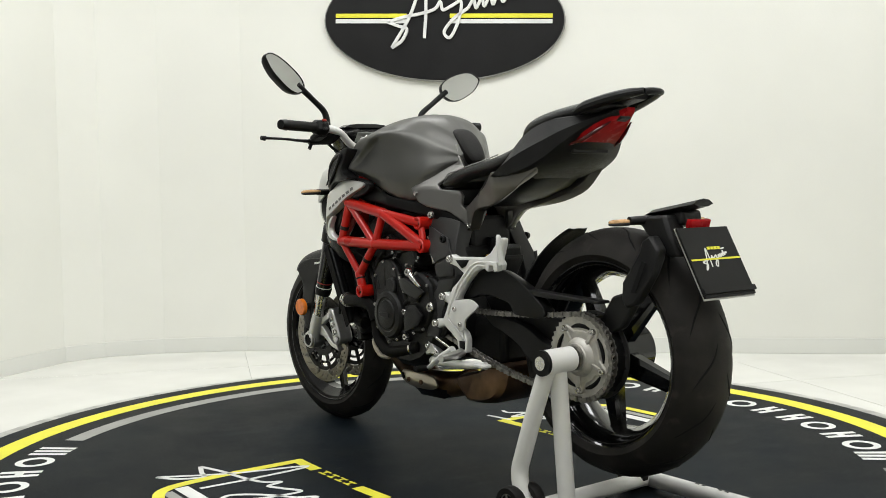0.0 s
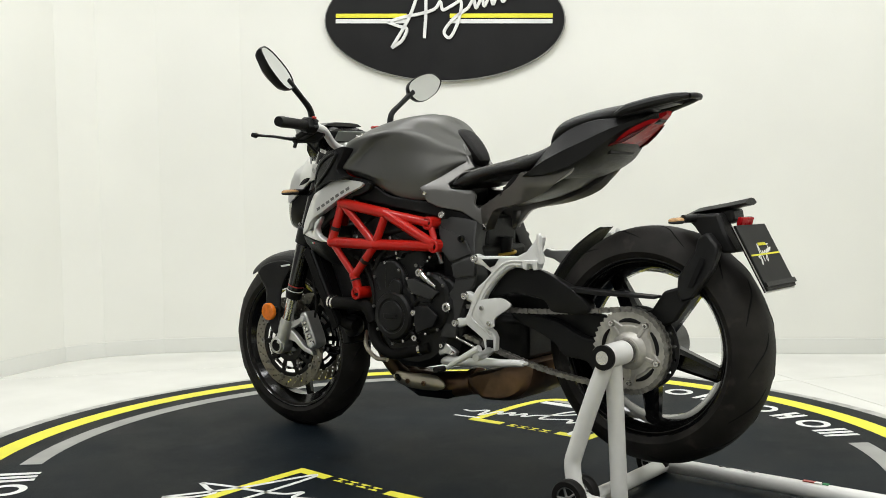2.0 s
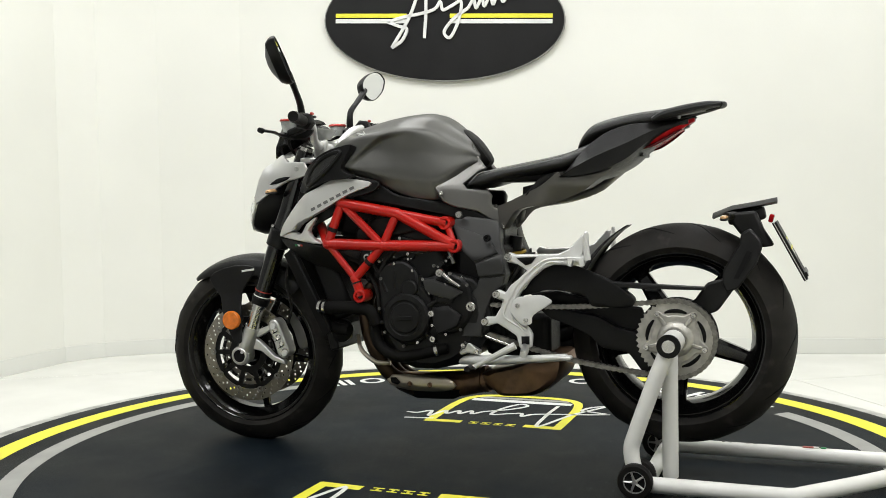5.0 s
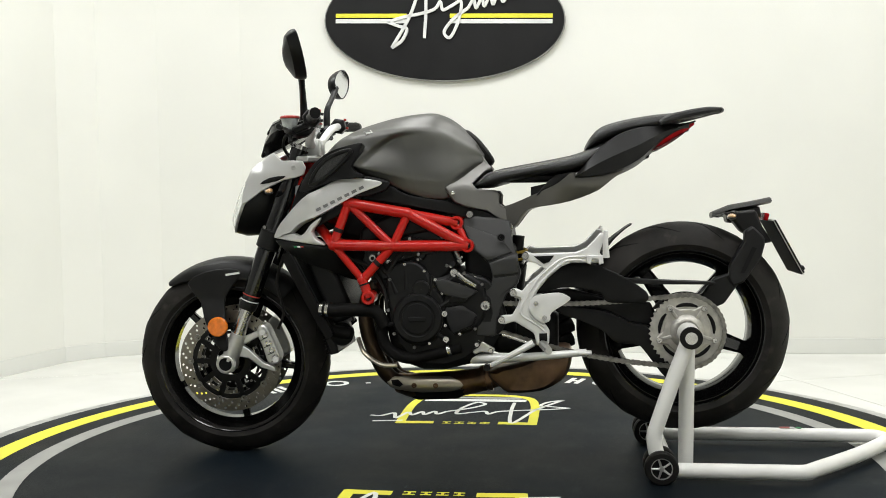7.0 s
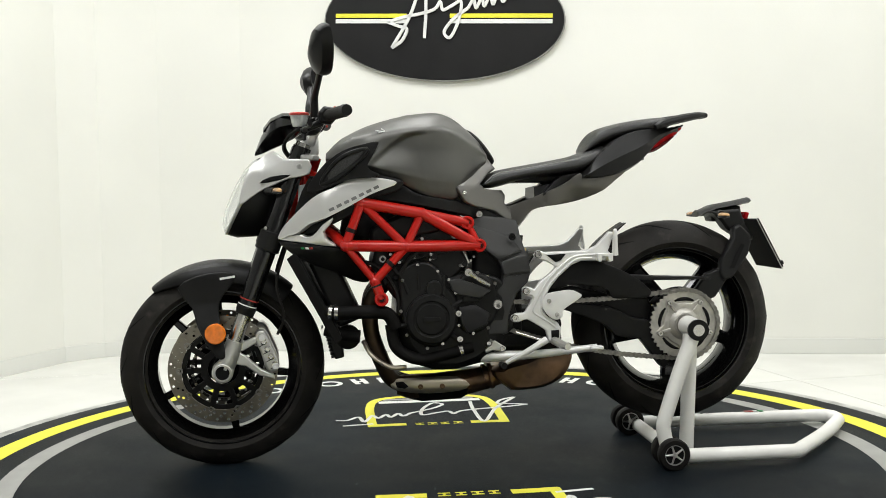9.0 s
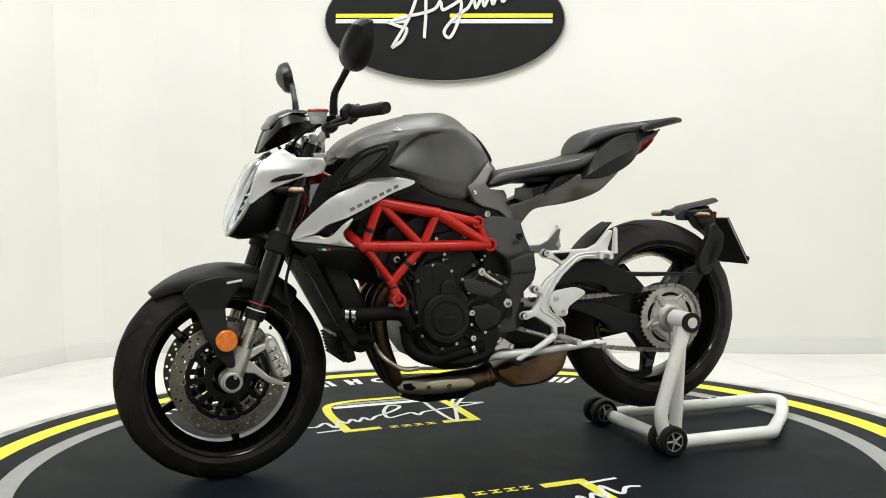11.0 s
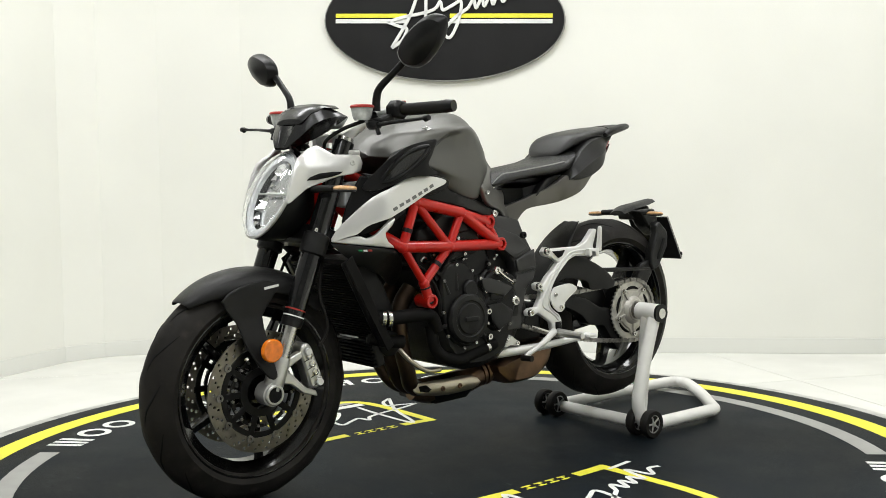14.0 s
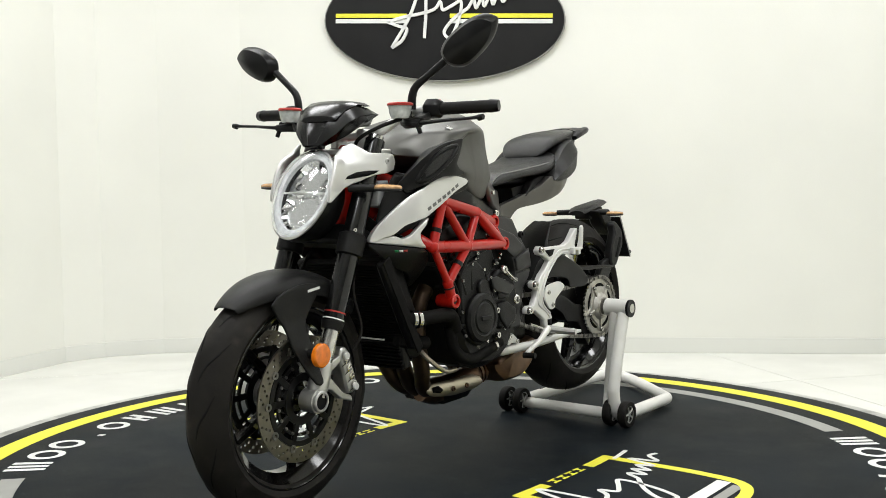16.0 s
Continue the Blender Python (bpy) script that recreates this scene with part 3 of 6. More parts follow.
def brake_disc(w, c, r, r_in, y, side, xf, carrier=True, holes=28, mat=None):
    t = 0.0045
    n, pts, loops = 96, [], []
    for rr in (r, r_in):
        loops.append(list(range(len(pts), len(pts) + n)))
        pts += [Vector((rr * math.cos(2 * math.pi * k / n), rr * math.sin(2 * math.pi * k / n))) for k in range(n)]
    holed = []
    for k in range(holes):
        for f, o in ((0.26, 0.0), (0.52, 0.33), (0.78, 0.66)):
            a, rr = 2 * math.pi * (k + o) / holes, r_in + (r - r_in) * f
            q = Vector((rr * math.cos(a), rr * math.sin(a)))
            holed.append(q)
            loops.append(list(range(len(pts), len(pts) + 8)))
            pts += [q + 0.0040 * Vector((math.cos(math.pi * m / 4), math.sin(math.pi * m / 4))) for m in range(8)]
    vs, _, fs, *_ = delaunay_2d_cdt(pts, [(lp[i], lp[(i + 1) % len(lp)]) for lp in loops for i in range(len(lp))], [], 0, 1e-6)
    bm = bmesh.new()
    bv = [bm.verts.new((c.x + v.x, y, c.z + v.y)) for v in vs]
    for fc in fs:
        g = sum((vs[k] for k in fc), Vector((0, 0))) / len(fc)
        if g.length > r_in * 0.998 and min((g - q).length for q in holed) > 0.0038:
            bm.faces.new([bv[k] for k in fc])
    part("brake_disc", bm, mat or DISC, w, "drilled steel brake disc", xf=xf, smooth=False, solid=t)
    if carrier:
        bm = turn_y([(0.066, y - 0.004), (0.066, y + 0.004), (0.045, y + 0.004), (0.045, y - 0.004)], c, 40)
        for k in range(10):
            a = 2 * math.pi * k / 10
            u = Vector((math.cos(a), 0, math.sin(a)))
            rot = Matrix.Rotation(-a, 4, "Y")
            part("carrier_arm", box(c + u * (0.055 + (r_in - 0.055) * 0.5) + Vector((0, y, 0)), (r_in - 0.05, 0.006, 0.017), None, rot), BLACK, w, xf=xf, bev=0.002)
        turn_y([(r_in - 0.002, y - 0.003), (r_in - 0.002, y + 0.003), (r_in - 0.016, y + 0.003), (r_in - 0.016, y - 0.003)], c, 56, bm)
        turn_y([(0.094, y - 0.003), (0.094, y + 0.003), (0.086, y + 0.003), (0.086, y - 0.003)], c, 48, bm)
        part("disc_carrier", bm, BLACK, w, xf=xf)
        for k in range(20):
            a = 2 * math.pi * (k + 0.5) / 20
            part("carrier_rivet", turn_y([(0.0005, y + side * 0.003), (0.0042, y + side * 0.003), (0.0036, y + side * 0.007), (0.0005, y + side * 0.007)], (c.x + 0.090 * math.cos(a), 0, c.z + 0.090 * math.sin(a)), 8), CHAIN, w, xf=xf)
        for k in range(10):
            a = 2 * math.pi * k / 10
            rr = r_in + 0.004
            part("disc_button", turn_y([(0.010, y), (0.010, y + side * 0.006), (0.005, y + side * 0.006), (0.005, y)], (c.x + rr * math.cos(a), 0, c.z + rr * math.sin(a)), 14), CHAIN, w, xf=xf)


front = wheel("front_wheel", AXLE_F, 0.303, 0.058, 0.229, ST, dict(turn=radians(45), fork=(0.0,), sweep=0.0, hub=0.048, w0=0.016, w1=0.010, t0=0.018, t1=0.011, y=0.0), 0.052)
brake_disc(front, AXLE_F, 0.160, 0.122, 0.066, 1, ST)
brake_disc(front, AXLE_F, 0.160, 0.122, -0.066, -1, ST)
part("axle", disk_y(AXLE_F, 0.013, -0.125, 0.125), STEEL, front, xf=ST)
part("axle_nut", turn_y([(0.027, 0.118), (0.027, 0.130), (0.025, 0.132), (0.0205, 0.132), (0.0200, 0.118)], AXLE_F, 28), ALU, front, xf=ST)
# near-black disc paints the shade inside the axle
part("axle_bore_shade", disk_y(AXLE_F, 0.0202, 0.119, 0.1285), NEARBLACK, front, xf=ST)

rear = wheel("rear_wheel", AXLE_R, 0.313, 0.090, 0.229, None, dict(turn=radians(56), fork=(0.0,), sweep=0.0, hub=0.070, w0=0.030, w1=0.019, t0=0.022, t1=0.014, y=0.03), 0.075)
brake_disc(rear, AXLE_R, 0.110, 0.066, 0.088, 1, None, carrier=False, holes=18, mat=FRAMEG)
# sprocket with teeth
bm = bmesh.new()
teeth, y0, y1 = 43, 0.136, 0.142
outer, inner = [], []
for k in range(teeth * 2):
    a = math.pi * k / teeth
    r = 0.108 if k % 2 else 0.101
    outer.append((r * math.cos(a), r * math.sin(a)))
    inner.append((0.087 * math.cos(a), 0.087 * math.sin(a)))
secs = []
for ring_pts, yy in ((inner, y0), (outer, y0), (outer, y1), (inner, y1)):
    secs.append([bm.verts.new((AXLE_R.x + x, yy, AXLE_R.z + z)) for x, z in ring_pts])
for i in range(4):
    A, B = secs[i], secs[(i + 1) % 4]
    for k in range(teeth * 2):
        j = (k + 1) % (teeth * 2)
        bm.faces.new((A[k], A[j], B[j], B[k]))
part("sprocket", bm, SPROCK, rear, "steel rear sprocket with chain teeth", autosmooth=20)
# the light-alloy carrier: a five-armed flange
pts = []
for k in range(60):
    a = 2 * math.pi * k / 60
    r = 0.066 + 0.026 * max(0.0, math.cos(5 * (a + 0.31))) ** 1.6
    pts.append((AXLE_R.x + r * math.cos(a), AXLE_R.z + r * math.sin(a)))
part("sprocket_carrier", plate(pts, 0.134, 0.146), SPROCK, rear, "cast light-alloy sprocket carrier", bev=0.003)
part("carrier_hub", turn_y([(0.020, 0.144), (0.050, 0.144), (0.044, 0.154), (0.036, 0.158), (0.034, 0.162), (0.020, 0.162)], AXLE_R, 40), SPROCK, rear)
for k in range(5):
    a = 2 * math.pi * k / 5 - 0.31
    part("carrier_rib", box(AXLE_R + Vector((0.054 * math.cos(a), 0.147, 0.054 * math.sin(a))), (0.036, 0.008, 0.010), rot=Matrix.Rotation(-a, 4, "Y")), SPROCK, rear, bev=0.002)
    bolt((AXLE_R.x + 0.082 * math.cos(a), 0.146, AXLE_R.z + 0.082 * math.sin(a)), 0.008, 1, STEEL, rear, "sprocket_nut", 0.009)
part("hub_nut", turn_y([(0.018, 0.158), (0.030, 0.158), (0.030, 0.170), (0.018, 0.170)], AXLE_R, 12), CHAIND, rear, "dark steel hub nut")

# ---- chain: links along the two runs and round the sprockets
CH_Y = 0.139
FS, FR_ = Vector((0.565, CH_Y, 0.447)), 0.040
top_a, top_b = Vector((AXLE_R.x + 0.012, CH_Y, AXLE_R.z + 0.104)), FS + Vector((0.006, 0, FR_))
low_a, low_b = FS + Vector((-0.010, 0, -FR_)), Vector((AXLE_R.x + 0.020, CH_Y, AXLE_R.z - 0.103))
path = []
for i in range(20):
    path.append(top_b.lerp(top_a, i / 20) - Vector((0, 0, 0.012 * math.sin(math.pi * i / 20))))
for i in range(14):
    a = radians(84 + i * 195 / 14)
    path.append(AXLE_R + Vector((0.105 * math.cos(a), CH_Y, 0.105 * math.sin(a))))
for i in range(20):
    path.append(low_b.lerp(low_a, i / 20) - Vector((0, 0, 0.020 * math.sin(math.pi * i / 20))))
for i in range(6):
    a = radians(-100 + i * 190 / 6)
    path.append(FS + Vector((FR_ * math.cos(a), 0, FR_ * math.sin(a))))
dense = smooth_path(path, 8, True)
cum = [0.0]
for a, b in zip(dense, dense[1:] + dense[:1]):
    cum.append(cum[-1] + (b - a).length)
links = int(cum[-1] / 0.0159 / 2) * 2
bm = bmesh.new()
idx = 0
nodes = []
for k in range(links):
    s = cum[-1] * k / links
    while cum[idx + 1] < s:
        idx += 1
    f = (s - cum[idx]) / (cum[idx + 1] - cum[idx])
    nodes.append(dense[idx].lerp(dense[(idx + 1) % len(dense)], f))
for k in range(links):
    a, b = nodes[k], nodes[(k + 1) % links]
    d = (b - a).normalized()
    u = Vector((-d.z, 0, d.x))
    off = 0.0085 if k % 2 else 0.0062
    for sg in (-1, 1):
        prof = []
        for f, h in ((-0.28, 0.0), (-0.2, 0.0058), (0.08, 0.0070), (0.5, 0.0048), (0.92, 0.0070), (1.2, 0.0058), (1.28, 0.0), (1.2, -0.0058), (0.92, -0.0070), (0.5, -0.0048), (0.08, -0.0070), (-0.2, -0.0058)):
            prof.append(a + (b - a) * f + u * h)
        A = [bm.verts.new(p + Vector((0, sg * off, 0))) for p in prof]
        B = [bm.verts.new(p + Vector((0, sg * (off + 0.0019), 0))) for p in prof]
        bm.faces.new(A)
        bm.faces.new(B[::-1])
        for i in range(12):
            bm.faces.new((A[i], B[i], B[(i + 1) % 12], A[(i + 1) % 12]))
    tube([a - Vector((0, 0.0112, 0)), a + Vector((0, 0.0112, 0))], 0.0030, n=8, straight=True, bm=bm)
part("chain", bm, CHAIND, bike, "oiled steel drive chain", autosmooth=25)
part("sprocket_web", turn_y([(0.030, 0.1335), (0.089, 0.1335), (0.089, 0.1415), (0.030, 0.1415)], AXLE_R, 48), SPROCK, rear, "flat alloy sprocket web")
for k in range(5):
    a = 2 * math.pi * k / 5 - 0.31 + math.pi / 5
    # near-black strips paint the shade of the slots round the carrier
    part("sprocket_slot_shade", tube([AXLE_R + Vector((0.0770 * math.cos(a + d), 0.1405, 0.0770 * math.sin(a + d))) for d in (-0.40, -0.2, 0.0, 0.2, 0.40)], [0.0030, 0.0055, 0.0060, 0.0055, 0.0030], n=8, steps=3), NEARBLACK, rear)
part("front_sprocket", turn_y([(0.012, -0.005), (0.042, -0.005), (0.042, 0.005), (0.012, 0.005)], FS, 36), CHAIN, bike)

# ---- single-sided swingarm, chain guard, hugger
arm_top = [(0.455, 0.512), (0.419, 0.536), (0.387, 0.578), (0.346, 0.602), (0.288, 0.603), (0.233, 0.586), (0.172, 0.558), (0.127, 0.527), (0.111, 0.507), (0.126, 0.491), (0.189, 0.490), (0.230, 0.494), (0.253, 0.521), (0.346, 0.534), (0.396, 0.523)]
part("swingarm", panel(arm_top, lambda x, z: 0.144 - 0.006 * ((z - 0.54) / 0.06) ** 2, 2), BLACK, bike, "satin black single-sided swingarm", solid=0.035, bev=0.006)
arm_low = [(0.385, 0.487), (0.309, 0.473), (0.225, 0.458), (0.158, 0.426), (0.107, 0.416), (0.080, 0.385), (0.070, 0.347), (0.047, 0.303), (0.057, 0.274), (0.071, 0.277), (0.124, 0.348), (0.145, 0.363), (0.205, 0.371), (0.242, 0.404), (0.309, 0.435), (0.360, 0.453)]
part("swingarm_lower_beam", panel(arm_low, lambda x, z: 0.108 + 0.0 * x, 2), BLACK, bike, solid=0.045, bev=0.006)
part("swingarm_hub", turn_y([(0.060, 0.082), (0.098, 0.084), (0.100, 0.128), (0.070, 0.132), (0.060, 0.132)], AXLE_R, 48), BLACK, bike)
guard = [(0.182, 0.559), (0.095, 0.554), (-0.075, 0.547), (-0.075, 0.540), (0.095, 0.541), (0.162, 0.544)]
part("chain_guard", plate(guard, 0.120, 0.160), MATTE, bike, "black plastic chain guard", bev=0.002)
secs = []
for k in range(13):
    f = k / 12
    a = radians(8 + 57 * f)
    r = 0.332 + 0.010 * f
    wd = 0.088 * (1 - 0.62 * f ** 2.5)
    secs.append([AXLE_R + Vector((math.cos(a) * (r - dz), yy * wd, math.sin(a) * (r - dz))) for yy, dz in ((-1, 0.045 * (1 - f)), (-0.95, 0.02 * (1 - f)), (-0.6, 0.004), (0, 0), (0.6, 0.004), (0.95, 0.02 * (1 - f)), (1, 0.045 * (1 - f)))])
part("rear_hugger", loft(secs, caps=False, closed=False), MATTE, bike, "matte black rear tyre hugger", solid=0.004, sub=1)

# ---- plate carrier, plate, tail lamp bar
block = [(-0.165, 0.690), (-0.188, 0.704), (-0.219, 0.671), (-0.219, 0.650), (-0.208, 0.614), (-0.159, 0.542), (-0.129, 0.532), (-0.118, 0.554), (-0.120, 0.592), (-0.162, 0.662)]
part("plate_arm", plate(block, 0.096, 0.128, yfun=lambda x, z: -0.26 * max(0.0, z - 0.625)), MATTE, bike, "black plastic number plate arm", bev=0.006)
# dark sheet on the arm paints the shade of its recess
part("arm_recess_shade", plate([(-0.182, 0.645), (-0.194, 0.641), (-0.161, 0.570), (-0.148, 0.570)], 0.127, 0.1290), NEARBLACK, bike)
neck = [(-0.110, 0.743), (-0.202, 0.750), (-0.222, 0.700), (-0.250, 0.655), (-0.215, 0.650), (-0.185, 0.672), (-0.160, 0.688), (-0.140, 0.715)]
part("plate_neck", plate(neck, 0.015, 0.076), MATTE, bike, bev=0.008)
part("plate_arm_foot", plate([(-0.150, 0.578), (-0.077, 0.556), (-0.043, 0.507), (0.020, 0.500), (0.020, 0.470), (-0.062, 0.462), (-0.107, 0.481), (-0.148, 0.540)], 0.092, 0.116), MATTE, bike, bev=0.006)
part("tail_fin", loft([[(x, y * w, z + dz) for y, dz in ((-1, -0.006), (-0.6, 0.003), (0, 0.006), (0.6, 0.003), (1, -0.006), (0.5, -0.012), (-0.5, -0.012))] for x, z, w in ((-0.085, 0.738, 0.035), (-0.135, 0.758, 0.055), (-0.20, 0.769, 0.05), (-0.255, 0.780, 0.035))]), MATTE, bike, "black plastic fin over the number plate", autosmooth=50)
part("plate_lamp_base", box((-0.175, 0, 0.735), (0.10, 0.07, 0.035), rot=Matrix.Rotation(radians(10), 4, "Y")), MATTE, bike, bev=0.008)
pm = Matrix.Translation((-0.292, 0.004, 0.643)) @ Matrix.Rotation(radians(28), 4, "Y")
npl = part("number_plate", box((0, 0, 0), (0.006, 0.180, 0.172)), SIGNB, bike, "black number plate with a thin yellow line", xf=pm, smooth=False, bev=0.001)
part("plate_backing", box((0.0068, 0, 0), (0.004, 0.180, 0.174)), NEARBLACK, npl, xf=pm, smooth=False)
part("plate_frame", box((0.0038, 0, -0.001), (0.0016, 0.184, 0.178)), ALU, npl, xf=pm, smooth=False)
part("plate_clip", box((-0.004, 0, -0.072), (0.008, 0.184, 0.012)), BLACK, npl, xf=pm, smooth=False)
part("yellow_line", box((-0.0036, 0, 0.005), (0.002, 0.172, 0.004)), YEL, npl, xf=pm, smooth=False)
part("white_mark", flourish(0.034, 0.0035, 0.0006), WHT, npl, xf=pm @ Matrix.Translation((-0.0032, 0.015, 0.0)) @ Matrix(((0, 0, -1, 0), (-1, 0, 0, 0), (0, 1, 0, 0), (0, 0, 0, 1))), smooth=False)
bm = bmesh.new()
for yy in (-0.012, 0.000, 0.012, 0.024):
    box((-0.0036, -yy, 0.032), (0.002, 0.009, 0.007), bm)
part("yellow_bar", bm, YEL, npl, xf=pm, smooth=False)
part("rear_reflector", box((-0.240, 0, 0.728), (0.012, 0.075, 0.022), rot=Matrix.Rotation(radians(-15), 4, "Y")), REDLENS, bike, "red rear reflector", bev=0.003)
for sg in (1, -1):
    part("indicator_stem", rod((-0.150, sg * 0.030, 0.738), (-0.128, sg * 0.110, 0.736), 0.012, 0.010), MATTE, bike)
    bm = loft([[(-0.124 + dx * s, sg * y, 0.733 + dz * s) for dx, dz in ((-0.012, 0), (-0.008, 0.008), (0.004, 0.009), (0.013, 0.002), (0.010, -0.007), (-0.006, -0.008))] for y, s in ((0.105, 0.7), (0.115, 1.0), (0.150, 0.95), (0.168, 0.7), (0.173, 0.3))])
    hs = loft([[(-0.124 + dx * s * 1.08, sg * y, 0.733 + dz * s * 0.7 - 0.0045) for dx, dz in ((-0.012, 0), (-0.008, 0.008), (0.004, 0.009), (0.013, 0.002), (0.010, -0.007), (-0.006, -0.008))] for y, s in ((0.105, 0.7), (0.115, 1.0), (0.150, 0.95), (0.168, 0.7), (0.173, 0.3))])
    part("indicator_body", hs, FRAMEG, bike, "dark grey indicator body", sub=1)
    part("rear_indicator", bm, AMBER, bike, "amber rear indicator", sub=1)

# ---- tail, seats, subframe
RS, TS = [], []
for x, w, zb, zt in ((0.622, 0.088, 0.828, 0.838), (0.608, 0.108, 0.826, 0.848), (0.570, 0.114, 0.822, 0.876), (0.523, 0.118, 0.838, 0.884), (0.457, 0.128, 0.851, 0.895), (0.382, 0.134, 0.858, 0.907), (0.318, 0.140, 0.864, 0.919), (0.280, 0.132, 0.876, 0.933), (0.250, 0.120, 0.905, 0.948), (0.226, 0.105, 0.935, 0.958)):
    RS.append((x, [(w * 0.94, zb), (w, zb + (zt - zb) * 0.5), (w * 0.93, zt - 0.010), (w * 0.62, zt), (w * 0.28, zt + 0.002), (0, zt + 0.002)]))
part("rider_seat", loft(half_loft(RS)), LEATHER, bike, "black leather rider seat with grey stitching", sub=2)
for sg in (1, -1):
    part("seat_stitching", tube([(x, sg * (w * 0.93 + 0.001), zt - 0.0085) for x, w, zb, zt in ((0.604, 0.108, 0.826, 0.848), (0.570, 0.114, 0.822, 0.876), (0.523, 0.118, 0.838, 0.884), (0.457, 0.128, 0.851, 0.895), (0.382, 0.134, 0.858, 0.907), (0.318, 0.140, 0.864, 0.919))], 0.0019, n=5), STITCH, bike)
PSEC = []
for x, w, zb, zt in ((0.290, 0.060, 0.925, 0.938), (0.276, 0.085, 0.932, 0.966), (0.256, 0.100, 0.942, 0.990), (0.235, 0.104, 0.952, 1.006), (0.177, 0.100, 0.972, 1.021), (0.110, 0.085, 0.985, 1.032), (0.050, 0.070, 0.995, 1.038), (0.000, 0.056, 1.004, 1.041)):
    PSEC.append((x, [(w * 0.9, zb), (w, zb + (zt - zb) * 0.45), (w * 0.9, zt - 0.008), (w * 0.55, zt), (0, zt + 0.001)]))
part("pillion_seat", loft(half_loft(PSEC)), LEATHER, bike, "black leather pillion seat", sub=2)
TSEC = []
for x, w, zb, zt in ((0.318, 0.158, 0.850, 0.857), (0.300, 0.160, 0.851, 0.876), (0.274, 0.161, 0.853, 0.907), (0.232, 0.157, 0.859, 0.948), (0.186, 0.148, 0.873, 0.977), (0.136, 0.134, 0.898, 0.993), (0.098, 0.112, 0.930, 0.998), (0.060, 0.080, 0.962, 1.001), (0.020, 0.054, 0.985, 1.005), (-0.020, 0.030, 1.000, 1.011)):
    TSEC.append((x, [(w * 0.45, zb - 0.014), (w * 0.86, zb - 0.004), (w * 0.97, zb + 0.001), (w, zb + (zt - zb) * 0.45), (w * 0.97, zb + (zt - zb) * 0.52), (w * 0.82, zt - 0.003), (w * 0.74, zt), (0, zt - 0.004)]))
cols = [[Vector((x, p[0], p[1])) for x, prof in TSEC for p in (prof[k],)] for k in range(8)]
cols = [smooth_path(c, 6) for c in cols]
part("tail_fairing", loft(half_loft([(ring[0].x, [(p.y, p.z, p.x) for p in ring]) for ring in zip(*cols)])), MATTE, bike, "matte black tail fairing with crisp edges", autosmooth=18)
for sg in (1, -1):
    grab = [(0.072, 0.086, 1.004), (0.040, 0.080, 1.018), (-0.020, 0.064, 1.032), (-0.070, 0.046, 1.041), (-0.104, 0.028, 1.045)]
    part("grab_rail", tube([(x, sg * y, z) for x, y, z in grab], [0.010, 0.017, 0.017, 0.015, 0.010], n=10, flat=0.8), MATTE, bike)
part("tail_spoiler", loft([[(x, y * w, z + dz) for y, dz in ((-1, 0), (-0.5, 0.010), (0, 0.012), (0.5, 0.010), (1, 0), (0.6, -0.010), (-0.6, -0.010))] for x, w, z in ((0.02, 0.062, 1.030), (-0.03, 0.054, 1.036), (-0.062, 0.040, 1.040))]), MATTE, bike)
part("tail_spoiler_bar", tube([(-0.106, 0.030, 1.044), (-0.114, 0.012, 1.045), (-0.114, -0.012, 1.045), (-0.106, -0.030, 1.044)], 0.008), MATTE, bike)
